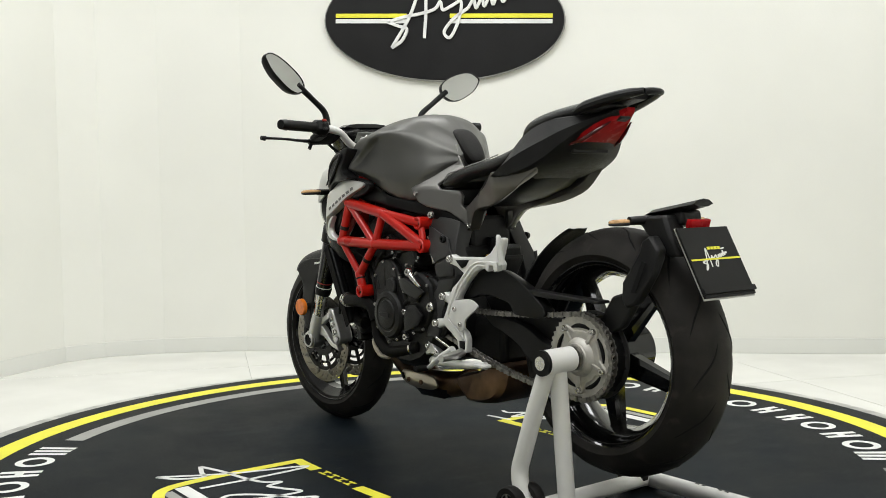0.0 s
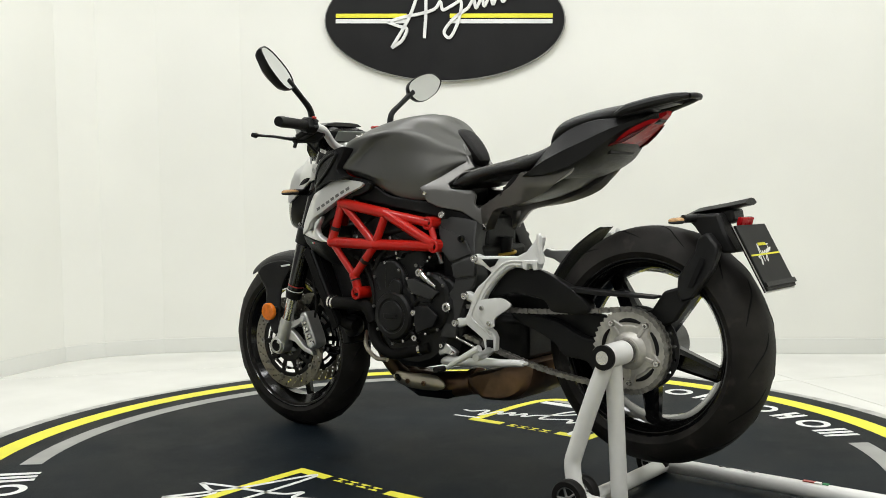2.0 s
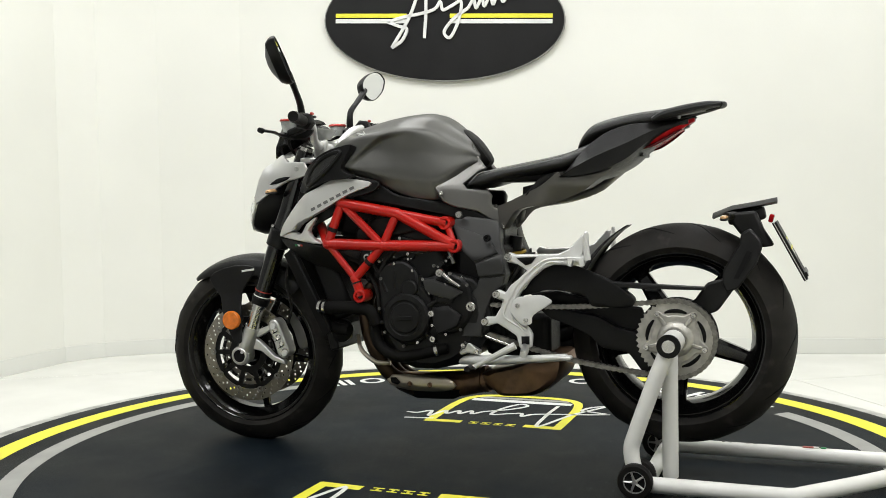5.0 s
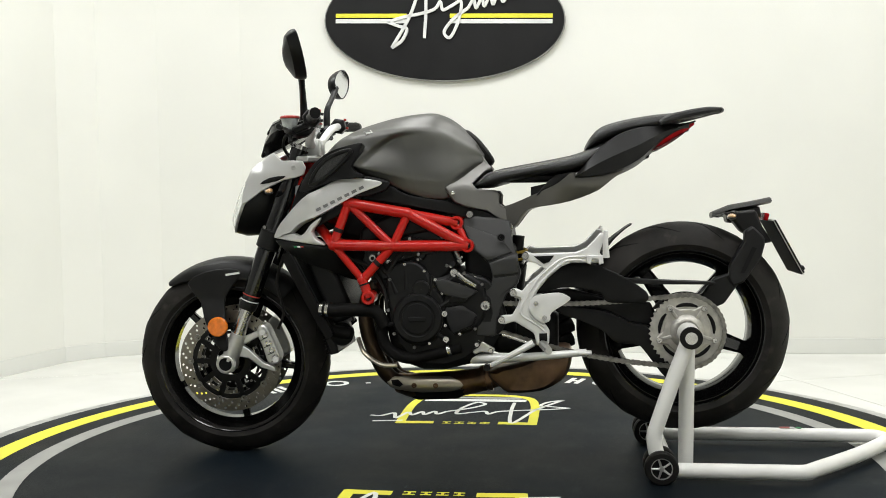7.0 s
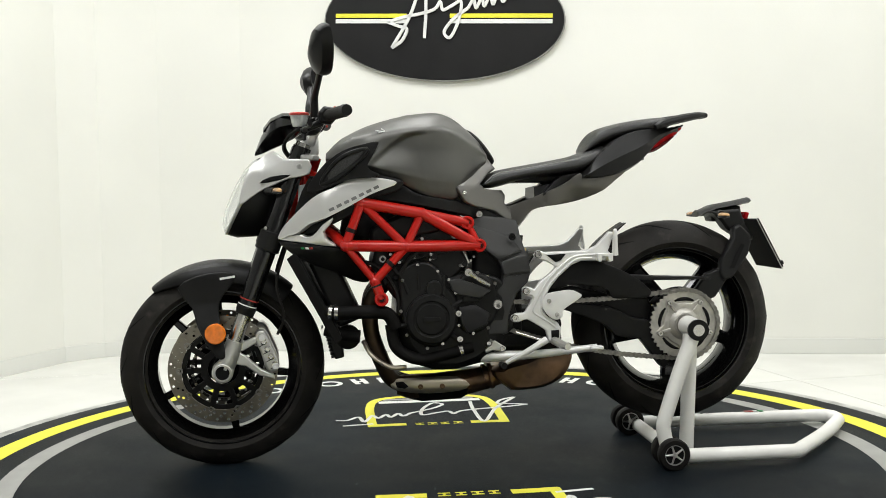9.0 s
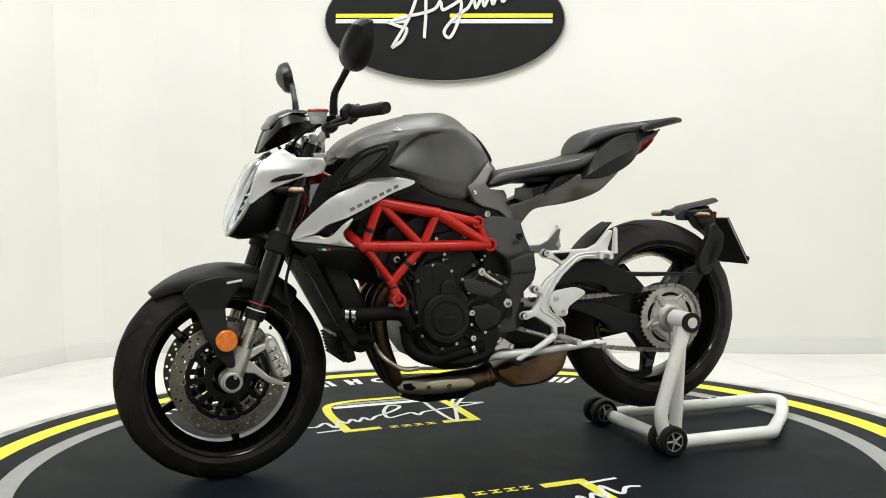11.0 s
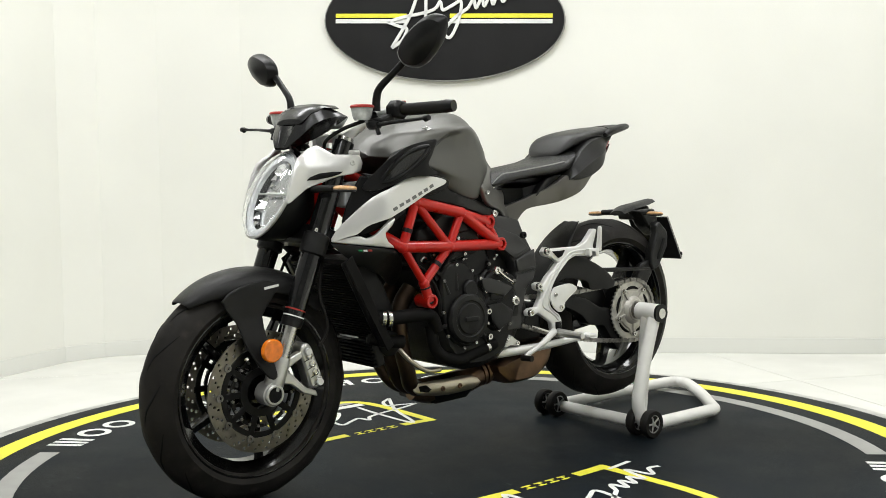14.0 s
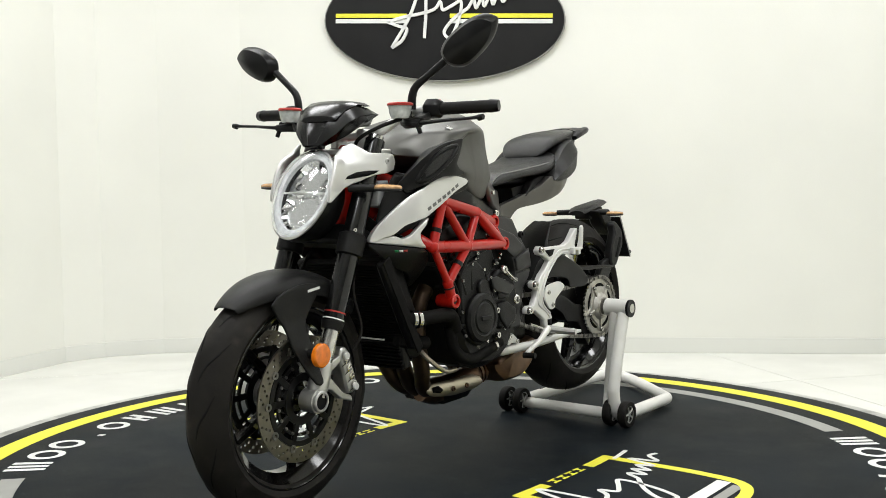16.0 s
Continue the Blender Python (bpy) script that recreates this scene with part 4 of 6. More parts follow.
for sg in (1, -1):
    edge = [(0.100, 0.084, 0.948, 0.022), (0.070, 0.071, 0.966, 0.030), (0.035, 0.055, 0.985, 0.029), (0.000, 0.037, 1.000, 0.022), (-0.036, 0.014, 1.013, 0.010)]
    part("tail_light_edge", tube([(x - 0.002, sg * (y + 0.003), z + 0.001) for x, y, z, h in edge], 0.003, n=6), BLACK, bike)
    low = [(0.545, 0.776), (0.525, 0.769), (0.442, 0.800), (0.358, 0.840), (0.321, 0.866), (0.311, 0.852), (0.258, 0.853), (0.181, 0.874), (0.216, 0.844), (0.275, 0.809), (0.358, 0.780), (0.442, 0.763), (0.467, 0.747), (0.489, 0.718), (0.506, 0.704), (0.526, 0.737)]
    bm = panel(low, lambda x, z: 0.134 - 0.36 * max(0, x - 0.32) - 0.30 * max(0, 0.27 - x) - 0.45 * max(0, 0.835 - z) * max(0.0, min(1.0, (0.42 - x) / 0.1)), 2, 3)
    part("tail_support", flip(bm) if sg < 0 else bm, GRAPHSHADE, bike, "matte graphite tail support arm", solid=0.032, bev=0.006)
    piece = [(0.609, 0.960), (0.593, 0.924), (0.576, 0.897), (0.565, 0.882), (0.587, 0.871), (0.621, 0.836), (0.608, 0.822), (0.551, 0.818), (0.541, 0.803), (0.544, 0.779), (0.534, 0.767), (0.504, 0.759), (0.474, 0.758), (0.488, 0.718), (0.513, 0.695), (0.536, 0.725), (0.578, 0.756), (0.645, 0.772), (0.672, 0.786), (0.697, 0.827), (0.615, 0.895), (0.595, 0.904), (0.603, 0.928)]
    bm = panel(piece, lambda x, z: max(0.046, 0.104 + 0.50 * (x - 0.607) - 0.65 * max(0, z - 0.827) + 0.10 * max(0, 0.827 - z)), 2, sharp=True)
    part("seat_side_cover", flip(bm) if sg < 0 else bm, GRAPHL, bike, "graphite silver cover behind the tank", solid=0.016, bev=0.004)
    part("cover_screw", turn_y([(0.0005, sg * 0.150), (0.006, sg * 0.150), (0.006, sg * 0.158), (0.003, sg * 0.159), (0.0005, sg * 0.157)], Vector((0.672, 0, 0.812)), 14), STEEL, bike)
    bm = panel([(0.431, 0.798), (0.408, 0.828), (0.374, 0.859), (0.310, 0.868), (0.354, 0.840)], lambda x, z: 0.100, 1, 2)
    part("tail_bracket", flip(bm) if sg < 0 else bm, MATTE, bike, "black bracket below the seat", solid=0.030, bev=0.004)
part("tail_light", loft([[(x, s * y * f, z - h * g) for s, f, g in ((1, 1.0, 0.0), (1, 1.02, 0.45), (1, 0.90, 1.0), (-1, 0.90, 1.0), (-1, 1.02, 0.45), (-1, 1.0, 0.0))] for x, y, z, h in edge]), REDLENS, bike, "dark red tail light", autosmooth=25)
for sg in (1, -1):
    part("tail_light_core", tube([(x - 0.003, sg * (y * 0.985), z - h * 0.95) for x, y, z, h in edge[:4]], [0.003, 0.005, 0.005, 0.002], n=8), REDDARK, bike, "dark core of the tail light")
part("tail_light_end", box((0.106, 0, 0.918), (0.012, 0.13, 0.026)), MATTE, bike, bev=0.004)
part("subframe_bridge", box((0.47, 0, 0.852), (0.22, 0.16, 0.022)), BLACK, bike, bev=0.006)
BELLY = list(zip([(0.448, 0.758), (0.355, 0.778), (0.271, 0.807), (0.212, 0.843), (0.176, 0.873), (0.136, 0.901), (0.105, 0.924)], (0.085, 0.112, 0.122, 0.118, 0.110, 0.098, 0.084)))
part("tail_underside", loft([[(x, s * w * f * 0.9, z + dz + 0.013) for s, f, dz in ((-1, 0.9, 0.055), (-1, 1.0, 0.020), (-1, 0.8, 0.004), (-1, 0.4, 0.0), (1, 0.4, 0.0), (1, 0.8, 0.004), (1, 1.0, 0.020), (1, 0.9, 0.055))] for (x, z), w in BELLY]), BLACK, bike, "matte black tail underside", autosmooth=30)

# ---- tank
def ease(v):
    v = max(0.0, min(1.0, v))
    return v * v * (3 - 2 * v)


TK = [
    # x, bottom z, bottom half width, widest half width, its z, shoulder half width, shoulder z, top z
    (1.075, 0.905, 0.085, 0.120, 0.915, 0.080, 0.928, 0.938),
    (1.038, 0.893, 0.120, 0.160, 0.912, 0.112, 0.955, 0.974),
    (1.000, 0.884, 0.150, 0.190, 0.905, 0.138, 0.974, 0.996),
    (0.955, 0.874, 0.182, 0.212, 0.898, 0.170, 0.978, 1.016),
    (0.900, 0.858, 0.182, 0.204, 0.890, 0.182, 0.984, 1.033),
    (0.850, 0.836, 0.176, 0.194, 0.880, 0.184, 0.990, 1.045),
    (0.790, 0.808, 0.166, 0.182, 0.872, 0.178, 0.994, 1.054),
    (0.735, 0.796, 0.155, 0.170, 0.866, 0.156, 0.992, 1.055),
    (0.690, 0.800, 0.142, 0.154, 0.866, 0.126, 0.978, 1.038),
    (0.650, 0.838, 0.110, 0.128, 0.880, 0.096, 0.956, 1.008),
    (0.612, 0.874, 0.066, 0.086, 0.900, 0.062, 0.940, 0.974),
    (0.588, 0.892, 0.036, 0.052, 0.906, 0.036, 0.925, 0.944),
]
rows = []
for x, zb, wb, wm, zm, ws, zs, zt in TK:
    rows.append((x, [(wb * 0.8, zb - 0.004), (wb - 0.008, zb), (wb + (wm - wb) * 0.50, zb + (zm - zb) * 0.50), (wm, zm),
                     (ws + (wm - ws) * 0.62, zm + (zs - zm) * 0.55), (ws + 0.010, zs - 0.002), (ws * 0.90, zs + (zt - zs) * 0.34),
                     (ws * 0.62, zs + (zt - zs) * 0.78), (ws * 0.25, zt - 0.001), (0, zt)]))


def spline(a, b, c, d, f):
    return 0.5 * (2 * b + (c - a) * f + (2 * a - 5 * b + 4 * c - d) * f * f + (3 * b - a - 3 * c + d) * f ** 3)


def refine(seq, k):
    """Catmull-Rom points between the given ones."""
    seq = [Vector(p) for p in seq]
    out = []
    for i in range(len(seq) - 1):
        a, b, c, d = seq[max(0, i - 1)], seq[i], seq[i + 1], seq[min(len(seq) - 1, i + 2)]
        out += [spline(a, b, c, d, f / k) for f in range(k)]
    return out + [seq[-1]]


RIDGE = [Vector(p) for p in ((0.968, 0.880), (0.945, 0.908), (0.915, 0.936), (0.882, 0.962), (0.850, 0.982), (0.820, 0.990), (0.770, 0.997), (0.715, 1.002))]


def scoop(x, z):
    """Depth of the hollow that lies under the crisp ridge on the tank's side."""
    q = Vector((x, z))
    best, off, along = 9.0, 0.0, 0.0
    for k, (a, b) in enumerate(zip(RIDGE, RIDGE[1:])):
        f = max(0.0, min(1.0, (q - a).dot(b - a) / (b - a).length_squared))
        d = q - a.lerp(b, f)
        if d.length < best:
            n = Vector((-(b - a).y, (b - a).x))
            best, off, along = d.length, d.dot(n.normalized()), (k + f) / (len(RIDGE) - 1)
    fade = ease((1.0 - along) / 0.45) * ease((along + 0.02) / 0.25)
    if off > 0:
        return fade * 0.020 * ease(off / 0.016) * math.exp(-off / 0.055)
    return -fade * 0.002 * math.exp(off / 0.02)


cols = [refine([(x, y, z) for y, z in prof], 12) for x, prof in rows]
skin = []
for line in zip(*cols):
    skin.append(refine(line, 12))
dense_rows = []
for i in range(len(skin[0])):
    prof = []
    for col in skin:
        p = col[i]
        side_on = ease((abs(p.y) - 0.06) / 0.05)
        prof.append((max(0.0, p.y - scoop(p.x, p.z) * side_on), p.z, p.x))
    prof[-1] = (0.0, prof[-1][1], prof[-1][2])
    dense_rows.append((prof[0][2], prof))
part("fuel_tank", loft(half_loft(dense_rows)), GRAPH, bike, "matte graphite fuel tank with sculpted sides", autosmooth=50)


# rear pad on the tank and the filler cap
pad = loft([[(x, w * a, z + 0.004 * (1 - a * a)) for a in (-1, -0.5, 0, 0.5, 1)] + [(x + 0.024, w * a * 0.95, z - 0.022) for a in (1, 0, -1)] for x, w, z in ((0.650, 0.030, 1.006), (0.632, 0.043, 0.998), (0.600, 0.046, 0.969), (0.568, 0.038, 0.924), (0.556, 0.024, 0.903))])
part("tank_pad", pad, RUBBER, bike, "black rubber tank pad", sub=1)
part("filler_cap", loft([[(0.80 + r * math.cos(2 * math.pi * k / 32), r * math.sin(2 * math.pi * k / 32), z) for k in range(32)] for r, z in ((0.045, 1.034), (0.045, 1.0485), (0.038, 1.0505))]), BLACK, bike, "black filler cap")
# badge strokes on the tank top
for sg in (1, -1):
    bm = bmesh.new()
    for line_ in (((0.930, 0.176), (0.905, 0.181), (0.878, 0.174)), ((0.912, 0.168), (0.902, 0.180), (0.886, 0.188)), ((0.922, 0.186), (0.904, 0.180))):
        tube([(x, sg * y, 0.982 + (0.192 - y) * 0.67 + 0.0012) for x, y in line_], 0.0018, n=5, steps=3, bm=bm)
    part("tank_badge", bm, ALU, bike)

for sg in (1, -1):
    def put(name, bm, mat, label="", **k):
        return part(name, flip(bm) if sg < 0 else bm, mat, bike, label, **k)
    # black intake cowl with its mesh
    yc = lambda x, z: 0.238 - 0.20 * max(0, x - 0.97) - 2.0 * max(0, x - 1.05) ** 1.5 - 0.12 * max(0, z - 0.92)
    yr = lambda x, z: yc(x, z) - 0.020
    cowl = [(1.117, 0.825), (1.097, 0.862), (1.050, 0.916), (1.005, 0.939), (0.955, 0.953), (0.930, 0.957), (0.924, 0.951), (0.944, 0.914), (0.956, 0.892), (0.946, 0.877), (0.922, 0.866), (0.948, 0.858), (1.006, 0.854), (1.059, 0.833), (1.091, 0.820)]
    put("intake_cowl", panel(cowl, yr, 3, 3), BLACK, "black air intake cowl beside the tank", solid=0.040, bev=0.007)
    duct = [(1.125, 0.858), (1.080, 0.860), (0.950, 0.855), (0.945, 0.790), (1.050, 0.730), (1.150, 0.690), (1.172, 0.740)]
    put("intake_duct", panel(duct, lambda x, z: 0.186 - 0.42 * max(0, x - 1.04), 2, 3), BLACK, "black duct below the intake", solid=0.012, bev=0.004)
    mesh = [(1.087, 0.843), (1.070, 0.875), (1.034, 0.912), (0.994, 0.931), (0.958, 0.938), (0.965, 0.922), (0.998, 0.890), (1.041, 0.859), (1.071, 0.844)]
    put("intake_mesh", panel(mesh, lambda x, z: yc(x, z) + 0.001, 2, 4), MESHM, "dark mesh in the air intake", solid=0.003)
    put("intake_rim", tube([(x, yc(x, z) + 0.001, z) for x, z in mesh], 0.0065, n=10, steps=4, closed=True), BLACK, "rounded rim round the intake mesh")
    put("cowl_skirt", panel([(1.104, 0.824), (1.065, 0.837), (1.012, 0.857), (0.953, 0.864), (0.920, 0.865), (0.868, 0.853), (0.853, 0.845), (0.860, 0.827), (0.904, 0.810), (1.019, 0.797), (1.091, 0.808)], lambda x, z: 0.190 - 0.25 * max(0, x - 1.0), 2, 2), BLACK, "black skirt between the cowl and the silver panel", solid=0.020, bev=0.004)
    # under-tank trim
    put("tank_trim", panel([(0.956, 0.855), (0.863, 0.841), (0.824, 0.817), (0.775, 0.801), (0.692, 0.788), (0.643, 0.774), (0.580, 0.754), (0.547, 0.727), (0.594, 0.727), (0.693, 0.752), (0.792, 0.773), (0.874, 0.788), (0.957, 0.799)], lambda x, z: 0.165 - 0.34 * max(0, 0.80 - x), 2, 2), BLACK, "black trim under the tank", solid=0.012, bev=0.003)
    # silver side panel: an upper blade and a lower fork round a gap
    yb = lambda x, z: 0.207 - 0.55 * max(0, x - 1.08) - 0.10 * max(0, 0.98 - x) - 2.2 * (((z - 0.690) + 0.484 * (x - 1.2)) / 1.11) ** 2
    blade = [(1.210, 0.685), (1.196, 0.716), (1.166, 0.748), (1.107, 0.800), (1.050, 0.830), (1.008, 0.850), (0.971, 0.858), (0.919, 0.855), (0.886, 0.850), (0.875, 0.845), (0.880, 0.837), (0.900, 0.829), (0.952, 0.809), (1.005, 0.780), (1.059, 0.753), (1.097, 0.736), (1.124, 0.725), (1.150, 0.704), (1.175, 0.696)]
    put("side_panel", panel(blade, yb, 3, 3), SILVER, "silver side panel", solid=0.028, bev=0.011)
    fork_l = [(1.210, 0.684), (1.175, 0.696), (1.144, 0.699), (1.128, 0.692), (1.105, 0.702), (1.085, 0.726), (1.055, 0.747), (1.065, 0.726), (1.082, 0.706), (1.072, 0.683), (1.047, 0.665), (1.118, 0.673)]
    put("side_panel_fork", panel(fork_l, yb, 2, 2), SILVER, solid=0.020, bev=0.004)
    bm = bmesh.new()
    for i in range(7):
        x0, z0 = 1.066 - i * 0.0212, 0.763 + i * 0.0100
        stroke([(x0, z0 + 0.004), (x0 - 0.0135, z0 + 0.0104)], 0.0085, 0.0008, bm, 1)
    for v in bm.verts:
        x, z, h = v.co.x, v.co.y, v.co.z
        v.co = (x, yb(x, z) + 0.0143 + h, z)
    put("panel_lettering_bars", bm, LETTER, "small dark bars", smooth=False)
    # black winglet under the silver panel
    wl = [(1.211, 0.679), (1.185, 0.678), (1.111, 0.669), (1.046, 0.661), (1.016, 0.646), (0.981, 0.615), (0.956, 0.573), (0.961, 0.555), (0.999, 0.562), (1.055, 0.591), (1.120, 0.618), (1.177, 0.649)]
    put("side_winglet", panel(wl, lambda x, z: yb(x, z) - 0.35 * max(0, 0.66 - z), 2, 3), MATTE, "matte black lower side fairing", solid=0.02, bev=0.006)
    for j, mm in enumerate((GREEN, WHT, CAPRED)):
        put("flag_mark", panel([(1.150 - j * 0.012, 0.662), (1.140 - j * 0.012, 0.662), (1.138 - j * 0.012, 0.656), (1.148 - j * 0.012, 0.656)], lambda x, z: yb(x, z) + 0.0105, 0, sharp=True), mm, solid=0.001)
    # grey frame plate beside the swingarm pivot
    fp = [(0.663, 0.724), (0.617, 0.735), (0.558, 0.729), (0.510, 0.720), (0.503, 0.670), (0.490, 0.625), (0.477, 0.578), (0.486, 0.544), (0.520, 0.511), (0.537, 0.469), (0.546, 0.444), (0.550, 0.393), (0.610, 0.391), (0.600, 0.445), (0.604, 0.478), (0.592, 0.503), (0.565, 0.537), (0.558, 0.565), (0.568, 0.599), (0.591, 0.626), (0.617, 0.647)]
    put("frame_plate", panel(fp, lambda x, z: 0.130 + 0.06 * max(0, 0.6 - z) - 0.40 * max(0, z - 0.62), 2, sharp=True), FRAMEG, "dark grey cast frame plate", solid=0.05, bev=0.003)
    put("frame_plate_rib", panel([(0.567, 0.605), (0.486, 0.635), (0.482, 0.577), (0.558, 0.568)], lambda x, z: 0.160 - 0.40 * max(0, z - 0.62), 2, sharp=True), FRAMEG, solid=0.010, bev=0.002)
    put("frame_plate_web", panel([(0.650, 0.717), (0.537, 0.680), (0.501, 0.637), (0.572, 0.611), (0.615, 0.645)], lambda x, z: 0.158 - 0.40 * max(0, z - 0.62), 2, sharp=True), FRAMEG, solid=0.008, bev=0.002)
    put("frame_plate_brace", panel([(0.556, 0.561), (0.481, 0.570), (0.493, 0.543), (0.530, 0.514), (0.547, 0.467), (0.586, 0.515), (0.563, 0.538)], lambda x, z: 0.157, 1, sharp=True), FRAMEG, solid=0.008, bev=0.002)
    # footrest hanger
    hg = [(0.461, 0.641), (0.441, 0.634), (0.366, 0.636), (0.317, 0.637), (0.287, 0.650), (0.258, 0.680), (0.248, 0.692), (0.233, 0.690), (0.238, 0.670), (0.251, 0.634), (0.240, 0.624), (0.245, 0.606), (0.284, 0.605), (0.330, 0.607), (0.360, 0.595), (0.399, 0.561), (0.426, 0.528), (0.441, 0.499), (0.448, 0.469), (0.437, 0.446), (0.404, 0.427), (0.394, 0.409), (0.396, 0.372), (0.431, 0.369), (0.439, 0.403), (0.467, 0.421), (0.496, 0.438), (0.523, 0.429), (0.541, 0.432), (0.542, 0.447), (0.529, 0.455), (0.502, 0.456), (0.486, 0.483), (0.479, 0.502), (0.505, 0.511), (0.508, 0.529), (0.492, 0.534), (0.472, 0.525), (0.455, 0.548), (0.429, 0.568), (0.406, 0.590), (0.435, 0.607), (0.465, 0.613), (0.474, 0.626)]
    put("footrest_hanger", panel(hg, lambda x, z: 0.176 + 0.02 * max(0, 0.4 - x), 2, sharp=True), ALUW, "silver cast footrest hanger", solid=0.022, bev=0.004)
    # dark sheet on the hanger paints the shade of its triangular slot
    put("hanger_slot_shade", panel([(0.437, 0.626), (0.379, 0.628), (0.393, 0.610), (0.409, 0.604)], lambda x, z: 0.1885, 1, sharp=True), NEARBLACK, solid=0.002)
    for rib in ([(0.288, 0.625), (0.347, 0.621), (0.383, 0.600), (0.429, 0.556), (0.459, 0.507), (0.476, 0.470), (0.470, 0.453), (0.431, 0.429), (0.409, 0.409)], [(0.301, 0.614), (0.342, 0.613), (0.370, 0.595), (0.413, 0.555), (0.441, 0.515), (0.453, 0.474), (0.444, 0.449), (0.408, 0.422)]):
        put("hanger_rib", tube([(x, 0.1872 + 0.02 * max(0, 0.4 - x), z) for x, z in rib], 0.0034, n=8, steps=4), ALUW, "raised rib on the hanger")
    # dark sheet paints the shade of the hanger's lower eye
    put("hanger_eye_shade", panel([(0.424, 0.403), (0.401, 0.404), (0.401, 0.381), (0.423, 0.380)], lambda x, z: 0.1885, 1, sharp=True), NEARBLACK, solid=0.002)
    heel = [(0.440, 0.509), (0.421, 0.516), (0.368, 0.522), (0.339, 0.511), (0.334, 0.503), (0.345, 0.493), (0.388, 0.464), (0.392, 0.443), (0.408, 0.435), (0.425, 0.440), (0.444, 0.460), (0.452, 0.483)]
    put("heel_guard", panel(heel, lambda x, z: 0.194, 1, 3), ALUW, "silver heel guard", solid=0.006, bev=0.002)
    for p in [(0.432, 0.491), (0.408, 0.450)]:
        bolt((p[0], sg * 0.197, p[1]), 0.007, sg, STEEL, bike)
    for p, y in (((0.532, 0.442), 0.187), ((0.497, 0.521), 0.187), ((0.461, 0.628), 0.187), ((0.512, 0.712), 0.082), ((0.626, 0.748), 0.128), ((0.580, 0.482), 0.168), ((0.532, 0.680), 0.156)):
        bolt((p[0], sg * y, p[1]), 0.011 if p[0] != 0.580 else 0.015, sg, STEEL if p[1] != 0.680 else BLACK, bike, "frame_bolt", 0.010)
    # folded pillion footrest
    put("pillion_footrest", tube([(0.232, 0.196, 0.622), (0.234, 0.202, 0.66), (0.234, 0.204, 0.692), (0.234, 0.204, 0.700)], [0.010, 0.008, 0.007, 0.004], n=10), ALUW, "folded silver pillion footrest")
    put("footrest_fork", plate([(0.288, 0.629), (0.241, 0.628), (0.240, 0.605), (0.253, 0.602), (0.256, 0.618), (0.272, 0.619), (0.276, 0.602), (0.287, 0.606)], 0.188, 0.206), ALUW, bev=0.002)
    # rider footrest with its rubber
    put("rider_footrest", tube([(0.415, 0.185, 0.372), (0.405, 0.225, 0.368), (0.395, 0.275, 0.366)], [0.012, 0.012, 0.010], n=10), ALU, "ribbed rider footrest")

# gear linkage and side stand
part("side_stand", tube([(0.625, 0.130, 0.322), (0.540, 0.160, 0.326), (0.430, 0.185, 0.336), (0.290, 0.205, 0.352)], [0.018, 0.014, 0.012, 0.010], n=12), ALUW, bike, "folded silver side stand")
part("side_stand_foot", box((0.295, 0.212, 0.352), (0.040, 0.030, 0.010)), ALUW, bike, bev=0.003)
part("stand_bracket", plate([(0.622, 0.349), (0.603, 0.385), (0.588, 0.375), (0.569, 0.361), (0.554, 0.353), (0.559, 0.340), (0.595, 0.345), (0.615, 0.337)], 0.145, 0.165), ALU, bike, "cast side stand bracket", bev=0.003)
for x, z in [(0.607, 0.367), (0.567, 0.350)]:
    bolt((x, 0.165, z), 0.007, 1, STEEL, bike, "bracket_bolt", 0.005)
part("gear_lever", tube([(0.560, 0.195, 0.312), (0.500, 0.205, 0.345), (0.440, 0.200, 0.378)], [0.007, 0.009, 0.011], n=10), ALUW, bike, "silver gear lever")
part("gear_peg", rod((0.575, 0.195, 0.308), (0.572, 0.235, 0.310), 0.009), RUBBER, bike)
part("gear_rod", rod((0.530, 0.190, 0.400), (0.455, 0.192, 0.376), 0.004), STEEL, bike)

